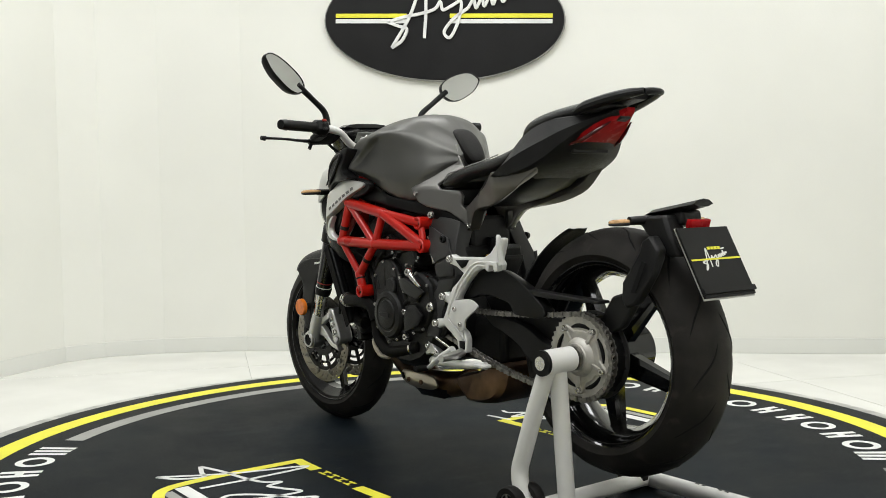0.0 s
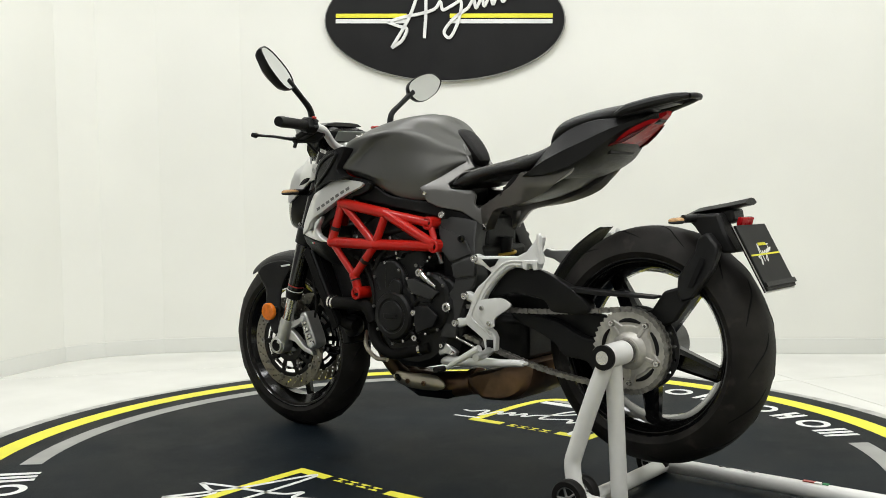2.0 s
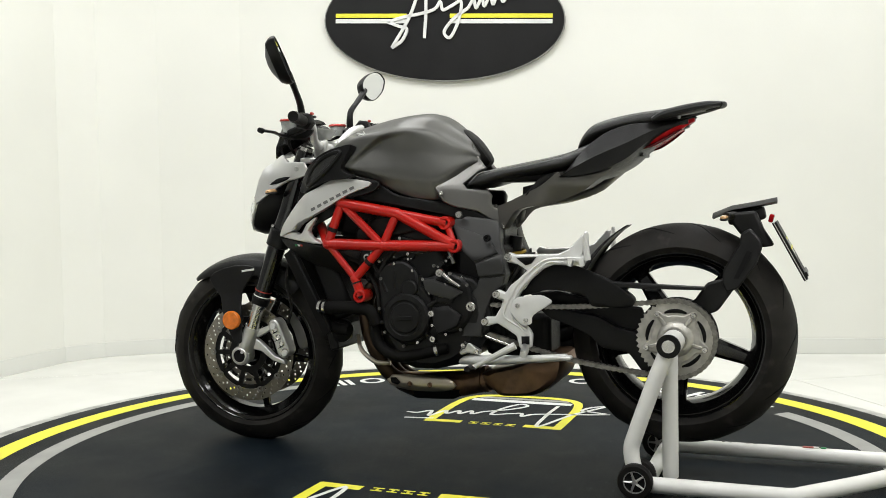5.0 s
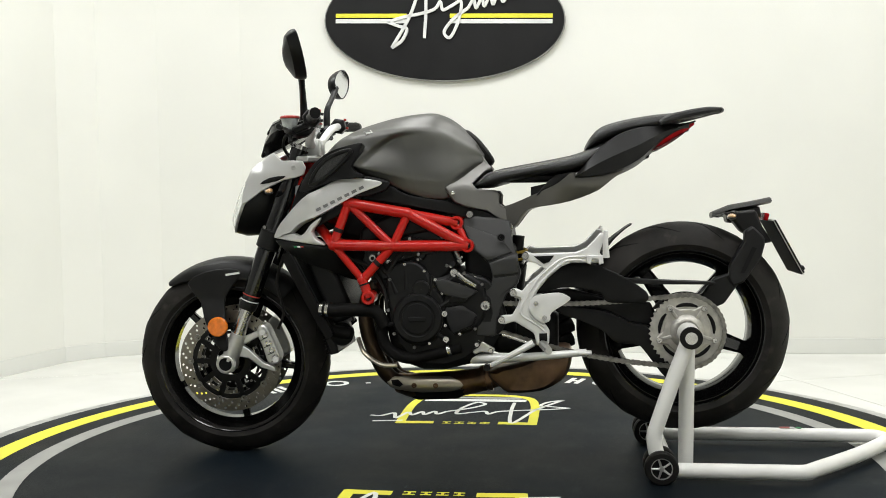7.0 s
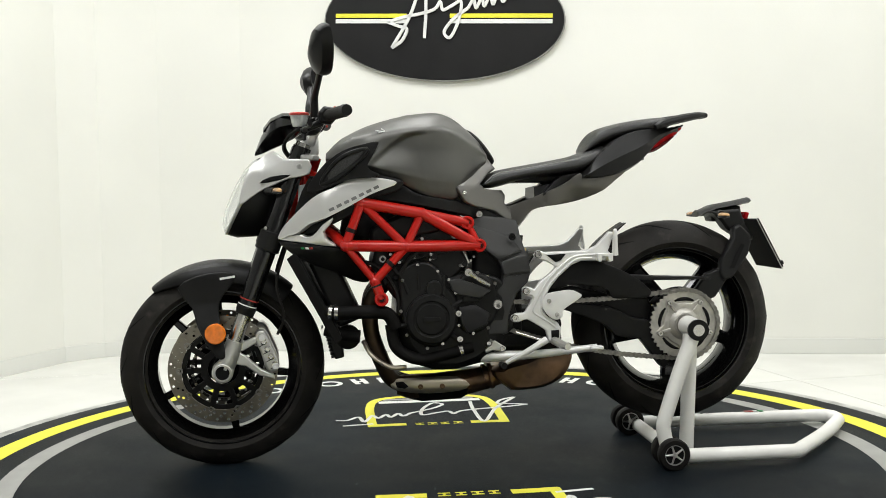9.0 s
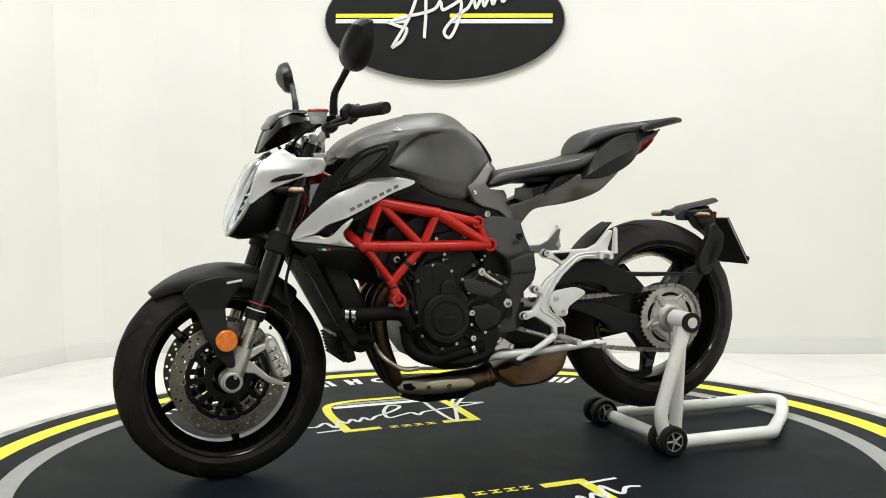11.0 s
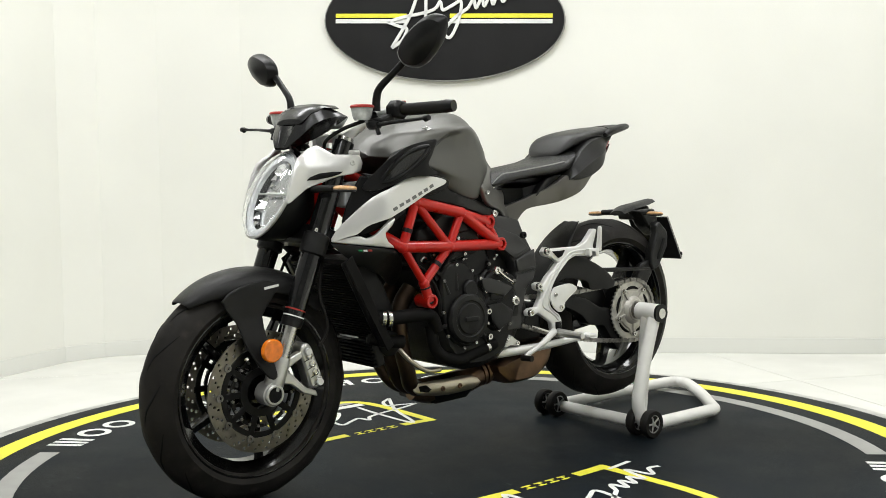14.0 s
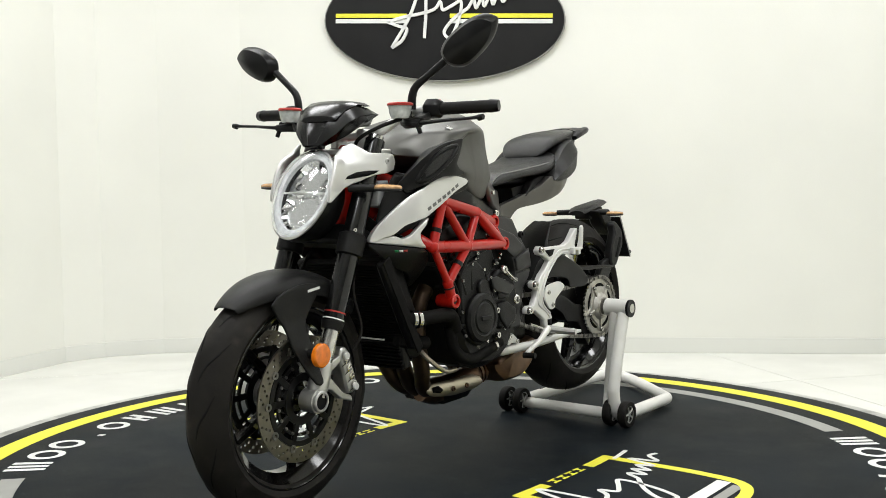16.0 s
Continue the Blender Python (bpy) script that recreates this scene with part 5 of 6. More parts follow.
# ---- red trellis frame
NA, NB, NC = (0.976, 0.198, 0.787), (0.802, 0.185, 0.754), (0.664, 0.142, 0.724)
ND, NE, NF = (1.022, 0.200, 0.665), (0.848, 0.186, 0.659), (0.631, 0.156, 0.657)
NG, NH = (0.940, 0.186, 0.560), (0.922, 0.186, 0.508)
NI, NJ, NK = (1.135, 0.035, 0.880), (1.120, 0.085, 0.752), (1.150, 0.035, 0.800)
for sg in (1, -1):
    fr = group_part("trellis_frame", "red painted steel trellis frame")
    for a, b, r in ((NA, NB, 0.0165), (NB, NC, 0.014), (NB, NF, 0.0155), (ND, NE, 0.0165), (NE, NF, 0.0165), (NA, ND, 0.0135), (NA, NE, 0.0125), (NB, NE, 0.0125),
                    (NE, NG, 0.0130), (NG, NH, 0.0145), (ND, NG, 0.0110), (NI, NA, 0.0165), (NJ, ND, 0.0150), (NK, NJ, 0.0150), (NI, NJ, 0.0125), (NC, NF, 0.010)):
        part("tube", rod((a[0], sg * a[1], a[2]), (b[0], sg * b[1], b[2]), r, n=16), RED, fr)
    for a, b, f, r in ((NA, ND, 0.60, 0.0150), (NE, NG, 0.45, 0.0145), (NG, NH, 0.20, 0.0160)):
        va, vb = Vector((a[0], sg * a[1], a[2])), Vector((b[0], sg * b[1], b[2]))
        part("cable_tie", rod(va.lerp(vb, f), va.lerp(vb, f + 0.09), r, n=16), BLACK, fr, "black tie round the tube")
    for p, r in ((NA, 0.0175), (NB, 0.0170), (NE, 0.0175), (ND, 0.0175), (NG, 0.0160)):
        bm = bmesh.new()
        bmesh.ops.create_uvsphere(bm, u_segments=16, v_segments=10, radius=r, matrix=Matrix.Translation((p[0], sg * p[1], p[2])))
        part("weld_joint", bm, RED, fr)
    for p in (NC, NF, NH):
        c = Vector((p[0], 0, p[2]))
        y = p[1]
        part("mount_boss", turn_y([(0.019, sg * (y - 0.045)), (0.020, sg * (y + 0.014)), (0.018, sg * (y + 0.016)), (0.0125, sg * (y + 0.016)), (0.0115, sg * (y + 0.006)), (0.0005, sg * (y + 0.006)), (0.0005, sg * (y - 0.045))], c, 28), RED, fr)
        bolt((p[0], sg * (y + 0.006), p[2]), 0.0085, sg, BLACK, fr, "mount_bolt", 0.005)
part("steering_head", rod(HEAD + RAKE * 0.035, HEAD - RAKE * 0.19, 0.035), RED, bike)

# ---- engine
eng = group_part("engine", "black three-cylinder engine")
part("crankcase", loft([[(x, y, z) for x, z in soft_outline(o, 2)] for y, o in (
    (-0.165, [(0.80, 0.33), (0.70, 0.31), (0.60, 0.36), (0.56, 0.46), (0.60, 0.53), (0.72, 0.55), (0.82, 0.52), (0.85, 0.42)]),
    (-0.14, [(0.83, 0.31), (0.70, 0.29), (0.57, 0.34), (0.53, 0.46), (0.58, 0.56), (0.72, 0.58), (0.85, 0.54), (0.88, 0.42)]),
    (0.14, [(0.83, 0.31), (0.70, 0.29), (0.57, 0.34), (0.53, 0.46), (0.58, 0.56), (0.72, 0.58), (0.85, 0.54), (0.88, 0.42)]),
    (0.165, [(0.80, 0.33), (0.70, 0.31), (0.60, 0.36), (0.56, 0.46), (0.60, 0.53), (0.72, 0.55), (0.82, 0.52), (0.85, 0.42)]))]), ENGINE, eng)
part("cylinder_block", plate([(0.88, 0.50), (0.72, 0.55), (0.66, 0.60), (0.72, 0.73), (0.78, 0.75), (0.93, 0.68), (0.95, 0.60)], -0.155, 0.155), ENGINE, eng, bev=0.010)
part("cam_cover", plate([(0.74, 0.70), (0.78, 0.75), (0.86, 0.755), (0.95, 0.71), (0.955, 0.66)], -0.165, 0.165), BLACK, eng, bev=0.012)
part("timing_cover", plate(soft_outline([(0.868, 0.585), (0.800, 0.615), (0.755, 0.590), (0.730, 0.540), (0.700, 0.500), (0.700, 0.430), (0.740, 0.370), (0.800, 0.365), (0.850, 0.410), (0.865, 0.480)], 3), 0.150, 0.176), ENGINE, eng, bev=0.008)
cc = Vector((0.778, 0, 0.446))
part("alternator_cover", turn_y([(0.074, 0.165), (0.074, 0.186), (0.068, 0.194), (0.054, 0.196), (0.051, 0.193), (0.046, 0.193), (0.043, 0.197), (0.0005, 0.201), (0.0005, 0.165)], cc, 48), ENGINE, eng)
part("cover_bar", box((0.778, 0.2025, 0.446), (0.050, 0.004, 0.014)), BLACK, eng, bev=0.002)
part("starter_cover", plate(soft_outline([(0.700, 0.545), (0.650, 0.580), (0.590, 0.550), (0.575, 0.480), (0.600, 0.420), (0.660, 0.395), (0.700, 0.430)], 3), 0.140, 0.172), ENGINE, eng, bev=0.010)
part("cover_wing", panel([(0.725, 0.557), (0.695, 0.561), (0.638, 0.542), (0.600, 0.525), (0.634, 0.501), (0.696, 0.515), (0.716, 0.528)], lambda x, z: 0.180, 1, sharp=True), FRAMEG, eng, "dark grey angular cover", solid=0.010, bev=0.003)
part("cover_blade", panel([(0.697, 0.477), (0.647, 0.484), (0.604, 0.457), (0.615, 0.426), (0.673, 0.401), (0.691, 0.435)], lambda x, z: 0.172 + 0.25 * (0.50 - z), 1, sharp=True), ENGINE, eng, solid=0.010, bev=0.003)
part("cover_blade", panel([(0.682, 0.543), (0.627, 0.517), (0.634, 0.491), (0.686, 0.491)], lambda x, z: 0.176, 1, sharp=True), ENGINE, eng, solid=0.008, bev=0.003)
for x, z in ((0.860, 0.560), (0.815, 0.605), (0.757, 0.585), (0.725, 0.560), (0.790, 0.360), (0.850, 0.400), (0.866, 0.470), (0.705, 0.520), (0.697, 0.425), (0.745, 0.372), (0.640, 0.578), (0.588, 0.545), (0.578, 0.478), (0.610, 0.415), (0.655, 0.400), (0.690, 0.600), (0.70, 0.555), (0.655, 0.545)):
    bolt((x, 0.176, z), 0.0050, 1, STEEL if int(x * 1000) % 2 else CHAIN, eng, "cover_bolt", 0.006)
for x, z in ((0.695, 0.385), (0.698, 0.460)):
    bolt((x, 0.178, z), 0.010, 1, STEEL, eng, "cover_plug", 0.010)
bolt((0.915, 0.150, 0.622), 0.012, 1, STEEL, eng, "cover_plug", 0.008)
bolt((0.703, 0.150, 0.688), 0.012, 1, STEEL, eng, "cover_plug", 0.008)
for a_, b_ in (((0.842, 0.520), (0.868, 0.580)), ((0.812, 0.530), (0.815, 0.605)), ((0.742, 0.515), (0.735, 0.570)), ((0.712, 0.480), (0.655, 0.515)), ((0.722, 0.400), (0.690, 0.372)), ((0.850, 0.430), (0.872, 0.425))):
    part("casting_rib", rod((a_[0], 0.172, a_[1]), (b_[0], 0.170, b_[1]), 0.0075, 0.006, n=10), ENGINE, eng)
part("cylinder_side_cover", plate([(0.905, 0.640), (0.800, 0.690), (0.745, 0.668), (0.760, 0.630), (0.880, 0.600)], 0.150, 0.166), ENGINE, eng, bev=0.005)
for x, z in ((0.892, 0.636), (0.800, 0.680), (0.758, 0.662), (0.775, 0.634), (0.868, 0.612)):
    bolt((x, 0.166, z), 0.0055, 1, STEEL, eng, "cover_bolt", 0.006)
part("shift_sensor", tube([(0.665, 0.185, 0.578), (0.640, 0.188, 0.560), (0.605, 0.190, 0.540)], [0.010, 0.007, 0.005], n=10), STEEL, eng, "bright shift rod with joint")
bolt((0.668, 0.182, 0.580), 0.013, 1, STEEL, eng, "rod_joint", 0.012)
for i, pts in enumerate((
    [(1.095, 0.150, 0.470), (1.040, 0.165, 0.468), (0.960, 0.172, 0.470), (0.905, 0.168, 0.462), (0.880, 0.165, 0.420)],
    [(0.895, 0.155, 0.430), (0.878, 0.158, 0.360), (0.815, 0.160, 0.326), (0.735, 0.160, 0.338), (0.655, 0.158, 0.358)],
    [(1.085, 0.120, 0.415), (1.030, 0.135, 0.400), (0.985, 0.14, 0.395)],
)):
    part("coolant_hose", tube(pts, (0.020, 0.018, 0.019)[i], n=12), HOSE, eng, "black rubber coolant hose")
for p, q, r in (((1.070, 0.158, 0.470), (1.060, 0.161, 0.469), 0.0245), ((1.052, 0.162, 0.468), (1.042, 0.165, 0.468), 0.0245), ((0.694, 0.160, 0.348), (0.684, 0.160, 0.351), 0.0195)):
    part("hose_clip", rod(p, q, r), STEEL, eng, "bright hose clip")
bm = bmesh.new()
for pts in ([(0.93, 0.12, 0.735), (0.86, 0.15, 0.72), (0.80, 0.155, 0.70), (0.74, 0.14, 0.71)], [(0.95, 0.11, 0.70), (0.88, 0.15, 0.69), (0.80, 0.15, 0.725), (0.70, 0.12, 0.74)], [(0.90, 0.165, 0.62), (0.87, 0.172, 0.58), (0.84, 0.176, 0.62), (0.80, 0.17, 0.66)], [(1.0, 0.13, 0.62), (0.93, 0.16, 0.60), (0.88, 0.17, 0.53), (0.87, 0.17, 0.46)]):
    tube(pts, 0.006, n=7, bm=bm)
part("cable", bm, RUBBER, eng, "black cables over the engine")
part("air_box", box((0.80, 0, 0.80), (0.34, 0.24, 0.10)), BLACK, eng, bev=0.03)
# added dark box: hides the bright wall behind the frame's front triangle
part("dark_filler_front", box((0.945, 0, 0.735), (0.170, 0.200, 0.140), rot=Matrix.Rotation(radians(-12), 4, "Y")), MATTE, eng, bev=0.02)
part("throttle_body", box((0.74, 0.0, 0.72), (0.12, 0.25, 0.08)), BLACK, eng, bev=0.01)
for k in range(3):
    part("injector", rod((0.70, -0.09 + k * 0.09, 0.70), (0.66, -0.09 + k * 0.09, 0.60), 0.018), STEEL, eng)

for (x, z), r in zip([(0.835, 0.627), (0.802, 0.631), (0.766, 0.626), (0.878, 0.566), (0.908, 0.553), (0.675, 0.600)], (0.011, 0.012, 0.012, 0.010, 0.009, 0.010)):
    part("coil", tube([(x, 0.120, z - 0.012), (x, 0.150, z), (x, 0.166, z + 0.004)], [r, r, r * 0.8], n=10), BLACK, eng, "black ignition coil")
for x, z in [(0.820, 0.625), (0.777, 0.618), (0.767, 0.621), (0.657, 0.613), (0.682, 0.597), (0.648, 0.624), (0.609, 0.566), (0.860, 0.616), (0.914, 0.573)]:
    bolt((x, 0.160, z), 0.0042, 1, STEEL, eng, "clip_screw", 0.006)
part("sensor_block", box((0.742, 0.150, 0.648), (0.046, 0.030, 0.030), rot=Matrix.Rotation(radians(12), 4, "Y")), ENGINE, eng, bev=0.004)
part("cam_cap", turn_y([(0.0005, 0.166), (0.026, 0.166), (0.026, 0.184), (0.022, 0.188), (0.0005, 0.188)], Vector((0.767, 0, 0.532)), 30), ENGINE, eng, "round black cover cap")
# ---- radiator
rad = group_part("radiator", "black finned radiator behind the front wheel")
RM = Matrix.Translation((1.112, 0, 0.512)) @ Matrix.Rotation(radians(27), 4, "Y")
part("core", box((0, 0, 0), (0.022, 0.27, 0.26)), HOSE, rad, xf=RM, smooth=False)
bm = bmesh.new()
for k in range(30):
    box((0.012, 0, -0.122 + k * 0.0084), (0.005, 0.26, 0.0022), bm)
tagged(part("fin", bm, HOSE, rad, xf=RM, smooth=False), kind="stuff")
for sg in (1, -1):
    part("side_tank", box((0, sg * 0.150, 0), (0.030, 0.030, 0.27)), BLACK, rad, xf=RM, bev=0.008)
    part("shroud", plate([(0.018, 0.14), (-0.012, 0.145), (-0.014, -0.14), (0.012, -0.145)], sg * 0.166, sg * 0.172), HOSE, rad, xf=RM, bev=0.002)
part("fan_shroud", box((1.055, 0, 0.530), (0.075, 0.235, 0.215), rot=Matrix.Rotation(radians(24), 4, "Y")), MATTE, rad, "black fan shroud behind the radiator", bev=0.012)
OM = Matrix.Translation((1.055, 0, 0.368)) @ Matrix.Rotation(radians(14), 4, "Y")
oil = part("oil_cooler", box((0, 0, 0), (0.030, 0.25, 0.080)), BLACK, bike, "black oil cooler", xf=OM, bev=0.006)
bm = bmesh.new()
for k in range(7):
    box((0.018, 0, -0.032 + k * 0.0105), (0.012, 0.245, 0.0035), bm)
tagged(part("fin", bm, HOSE, oil, xf=OM, smooth=False), kind="stuff")
part("horn", turn_y([(0.0005, 0.095), (0.030, 0.097), (0.036, 0.110), (0.036, 0.128), (0.028, 0.134), (0.0005, 0.136)], Vector((1.020, 0, 0.392)), 32), BLACK, bike, "round black horn")
part("radiator_strip", box((1.098, 0.04, 0.4125), (0.004, 0.090, 0.004)), WHT, bike)

part("header_tank", loft([[(1.135 + dx * s, 0.105 + dy, 0.811 + dz * s) for dx, dz in ((-0.022, 0.036), (0.020, 0.030), (0.024, -0.034), (-0.018, -0.040))] for dy, s in ((-0.030, 0.9), (-0.024, 1.0), (0.016, 1.0), (0.022, 0.9))]), TANKW, bike, "pale grey plastic header tank", bev=0.004)
# ---- exhaust
ex = group_part("exhaust", "heat-tinted steel exhaust with a pale heat shield")
for y in (-0.085, 0.0, 0.085):
    part("header_pipe", tube([(0.915, y, 0.540), (0.948, y, 0.490), (0.950, y * 0.95, 0.400), (0.918, y * 0.8, 0.300), (0.880, y * 0.5, 0.240), (0.800, y * 0.35, 0.215)], 0.024, n=14), EXHD, ex, "dark header pipe")
part("catalyst", tube([(0.870, 0.02, 0.225), (0.800, 0.025, 0.216), (0.700, 0.025, 0.222), (0.600, 0.02, 0.238), (0.540, 0.015, 0.250)], [0.030, 0.042, 0.042, 0.036, 0.030], n=20), EXH, ex)
muf = [(0.585, 0.268), (0.540, 0.215), (0.510, 0.204), (0.420, 0.212), (0.360, 0.245), (0.336, 0.285), (0.336, 0.330), (0.400, 0.330), (0.480, 0.300)]
part("muffler", loft([[(0.46 + (x - 0.46) * s, y, 0.262 + (z - 0.262) * s) for x, z in soft_outline(muf, 3)] for y, s in ((-0.13, 0.75), (-0.11, 1.0), (0.06, 1.0), (0.085, 0.92), (0.095, 0.75))]), EXH, ex, "brown heat-tinted muffler")
for x, z, r in ((0.600, 0.240, 0.040), (0.582, 0.243, 0.041)):
    part("clamp_band", tube([(x + 0.006, 0.02, z), (x, 0.02, z + 0.001), (x - 0.006, 0.02, z + 0.002)], r, n=22, straight=True), EXH, ex, "steel clamp band")
sh = [(0.893, 0.240), (0.870, 0.252), (0.780, 0.256), (0.695, 0.256), (0.656, 0.232), (0.690, 0.214), (0.780, 0.209), (0.860, 0.214), (0.888, 0.224)]
shp = part("heat_shield", panel(sh, lambda x, z: 0.092 - 0.5 * max(0, x - 0.80) ** 1.2 - 3.0 * (z - 0.233) ** 2 * 6, 2, 2), SHIELD, ex, "pale titanium heat shield", solid=0.008, bev=0.002)
# dark sheet on the heat shield paints the shade of its slot
part("shield_slot_shade", panel([(0.880, 0.243), (0.858, 0.246), (0.842, 0.232), (0.852, 0.224), (0.876, 0.228)], lambda x, z: 0.098 - 0.5 * max(0, x - 0.80) ** 1.2, 1, 1), NEARBLACK, ex, solid=0.002)
for x in (0.806, 0.740):
    bolt((x, 0.0955, 0.231), 0.008, 1, EXH, ex, "shield_screw", 0.004)
part("belly_pan", loft([[(x, y * w, z) for y, z in ((-1, zt), (-0.7, zb), (0.7, zb), (1, zt))] for x, w, zb, zt in ((0.870, 0.05, 0.200, 0.225), (0.800, 0.075, 0.178, 0.215), (0.680, 0.075, 0.182, 0.212), (0.640, 0.05, 0.200, 0.215))]), ENGINE, ex)
part("rod_pipe", tube([(0.975, 0.10, 0.375), (0.950, 0.13, 0.335), (0.900, 0.140, 0.302), (0.850, 0.14, 0.300)], 0.007, n=10), SHIELD, ex, "thin bright pipe")
for k in range(3):
    part("tail_pipe", rod((0.46, -0.10, 0.30 + k * 0.045), (0.33, -0.16, 0.34 + k * 0.045), 0.024), BLACK, ex)

# ---- rear shock and inner rear parts
part("shock_spring", tube([(0.50 + 0.03 * math.cos(k * 0.9) - k * 0.0006, 0.03 * math.sin(k * 0.9), 0.60 + k * 0.0032) for k in range(16)], 0.005, n=6, steps=2), GOLD, bike, "gold rear shock spring")
part("shock_body", tube([(0.515, 0, 0.48), (0.500, 0, 0.595), (0.4995, 0, 0.60), (0.49, 0, 0.68)], [0.036, 0.036, 0.020, 0.020], n=18, straight=True), BLACK, bike)
part("rear_inner_fender", loft([[(x, y * 0.075, z) for y in (-1, 1)] + [(x, y * 0.075, z - 0.012) for y in (1, -1)] for x, z in ((0.56, 0.45), (0.52, 0.52), (0.48, 0.58), (0.45, 0.63))]), MATTE, bike, bev=0.003)
# pivot block, enlarged as dark filler over the bright gap behind the engine
part("swingarm_pivot_block", box((0.570, 0, 0.52), (0.15, 0.23, 0.28)), ENGINE, bike, bev=0.015)
part("sprocket_cover", plate(soft_outline([(0.665, 0.480), (0.640, 0.560), (0.575, 0.560), (0.535, 0.500), (0.520, 0.440), (0.545, 0.395), (0.610, 0.385), (0.660, 0.410)], 3), 0.120, 0.160), ENGINE, bike, "black front sprocket cover", bev=0.008)
part("subframe_filler", box((0.560, 0, 0.680), (0.110, 0.150, 0.130)), MATTE, bike, bev=0.012)
# added dark box: closes the bright gap between engine and swingarm
part("dark_filler_low", box((0.47, 0, 0.39), (0.20, 0.15, 0.13)), ENGINE, bike, bev=0.02)
part("swingarm_web", plate([(0.424, 0.519), (0.339, 0.525), (0.187, 0.489), (0.102, 0.484), (0.077, 0.432), (0.102, 0.381), (0.201, 0.373), (0.230, 0.404), (0.306, 0.436), (0.374, 0.454)], 0.080, 0.100), BLACK, bike, bev=0.006)

# ---- front end, all of it turned with the bars
FT, FB = Vector((1.150, 0, 0.955)), Vector((1.395, 0, 0.292))
fd = (FB - FT).normalized()
for sg in (1, -1):
    leg = group_part("fork_leg", "black upside-down fork leg with bright lower tube")
    yv = Vector((0, sg * 0.103, 0))
    P = lambda s: FT + fd * s + yv
    L_ = (FB - FT).length
    part("outer_tube", tube([P(0.0), P(0.05), P(0.33), P(0.50)], [0.027, 0.027, 0.029, 0.027], n=24, straight=True), FORKB, leg, xf=ST)
    part("fork_clamp", tube([P(0.262), P(0.266), P(0.318), P(0.322)], [0.030, 0.036, 0.036, 0.030], n=24, straight=True), MATTE, leg, "black fork clamp", xf=ST)
    part("fork_cap", rod(P(-0.012), P(0.002), 0.022), STEEL, leg, xf=ST)
    part("dust_seal", rod(P(0.495), P(0.518), 0.030, 0.027, n=20), MATTE, leg, xf=ST)
    part("seal_mark", rod(P(0.488), P(0.4915), 0.0278, n=20), WHT, leg, xf=ST)
    part("seal_mark_red", rod(P(0.470), P(0.474), 0.0278, n=20), CAPRED, leg, xf=ST)
    part("inner_tube", rod(P(0.51), P(0.64), 0.0215, n=20), STEEL, leg, "bright fork inner tube", xf=ST)
    part("fork_foot", tube([P(0.600), P(0.640), P(L_ - 0.02), P(L_ + 0.01)], [0.024, 0.027, 0.026, 0.024], n=18, straight=True), ALU, leg, "cast aluminium fork foot", xf=ST)
    part("axle_clamp", turn_y([(0.014, sg * 0.078), (0.031, sg * 0.080), (0.031, sg * 0.122), (0.014, sg * 0.124)], AXLE_F, 28), ALU, leg, xf=ST)
    # caliper arms and caliper
    for pts in ([(1.385, 0.325), (1.330, 0.315), (1.290, 0.285), (1.245, 0.272), (1.250, 0.288), (1.285, 0.302), (1.330, 0.345), (1.372, 0.372)],
                [(1.362, 0.372), (1.330, 0.388), (1.286, 0.405), (1.275, 0.400), (1.300, 0.380), (1.340, 0.358)]):
        part("caliper_arm", plate(pts, sg * 0.084, sg * 0.106), ALU, leg, xf=ST, bev=0.003)
    cal = [(1.288, 0.405), (1.268, 0.418), (1.248, 0.405), (1.232, 0.372), (1.212, 0.330), (1.206, 0.300), (1.225, 0.284), (1.250, 0.290), (1.262, 0.320), (1.272, 0.350), (1.285, 0.375)]
    cal = [(1.268 + (x - 1.25) * 0.84, 0.352 + (z - 0.345) * 0.95) for x, z in cal]
    part("brake_caliper", plate(soft_outline(cal, 2), sg * 0.050, sg * 0.108), ALU, leg, "cast radial brake caliper", xf=ST, bev=0.006)
    for q in range(4):
        cx, cz = 1.276 - q * 0.0105, 0.386 - q * 0.0225
        part("piston_cap", turn_y([(0.0005, sg * 0.106), (0.0098, sg * 0.106), (0.0098, sg * 0.1125), (0.0070, sg * 0.1135), (0.0060, sg * 0.1105), (0.0005, sg * 0.1105)], Vector((cx, 0, cz)), 16), STEEL, leg, xf=ST)
        # dark bar on the caliper face paints the shade of a gap
        part("caliper_gap_shade", box((cx + 0.004, sg * 0.1082, cz - 0.011), (0.022, 0.0012, 0.0022), rot=Matrix.Rotation(radians(24), 4, "Y")), NEARBLACK, leg, xf=ST)
    for x, z in ((1.281, 0.398), (1.243, 0.312)):
        part("caliper_bolt", turn_y([(0.0005, sg * 0.11), (0.011, sg * 0.112), (0.009, sg * 0.118), (0.0005, sg * 0.118)], Vector((x, 0, z)), 14), ALUW, leg, xf=ST)
    part("brake_line", tube([(1.235, sg * 0.10, 0.405), (1.215, sg * 0.11, 0.46), (1.235, sg * 0.10, 0.55), (1.215, sg * 0.085, 0.63), (1.19, sg * 0.05, 0.69)], 0.0045, n=8), RUBBER, leg, xf=ST)
    # fender leg and reflector
    fl = [(1.520, 0.548), (1.465, 0.582), (1.390, 0.592), (1.350, 0.580), (1.372, 0.545), (1.402, 0.500), (1.398, 0.440), (1.388, 0.370), (1.388, 0.345), (1.410, 0.345), (1.442, 0.390), (1.466, 0.440), (1.480, 0.490)]
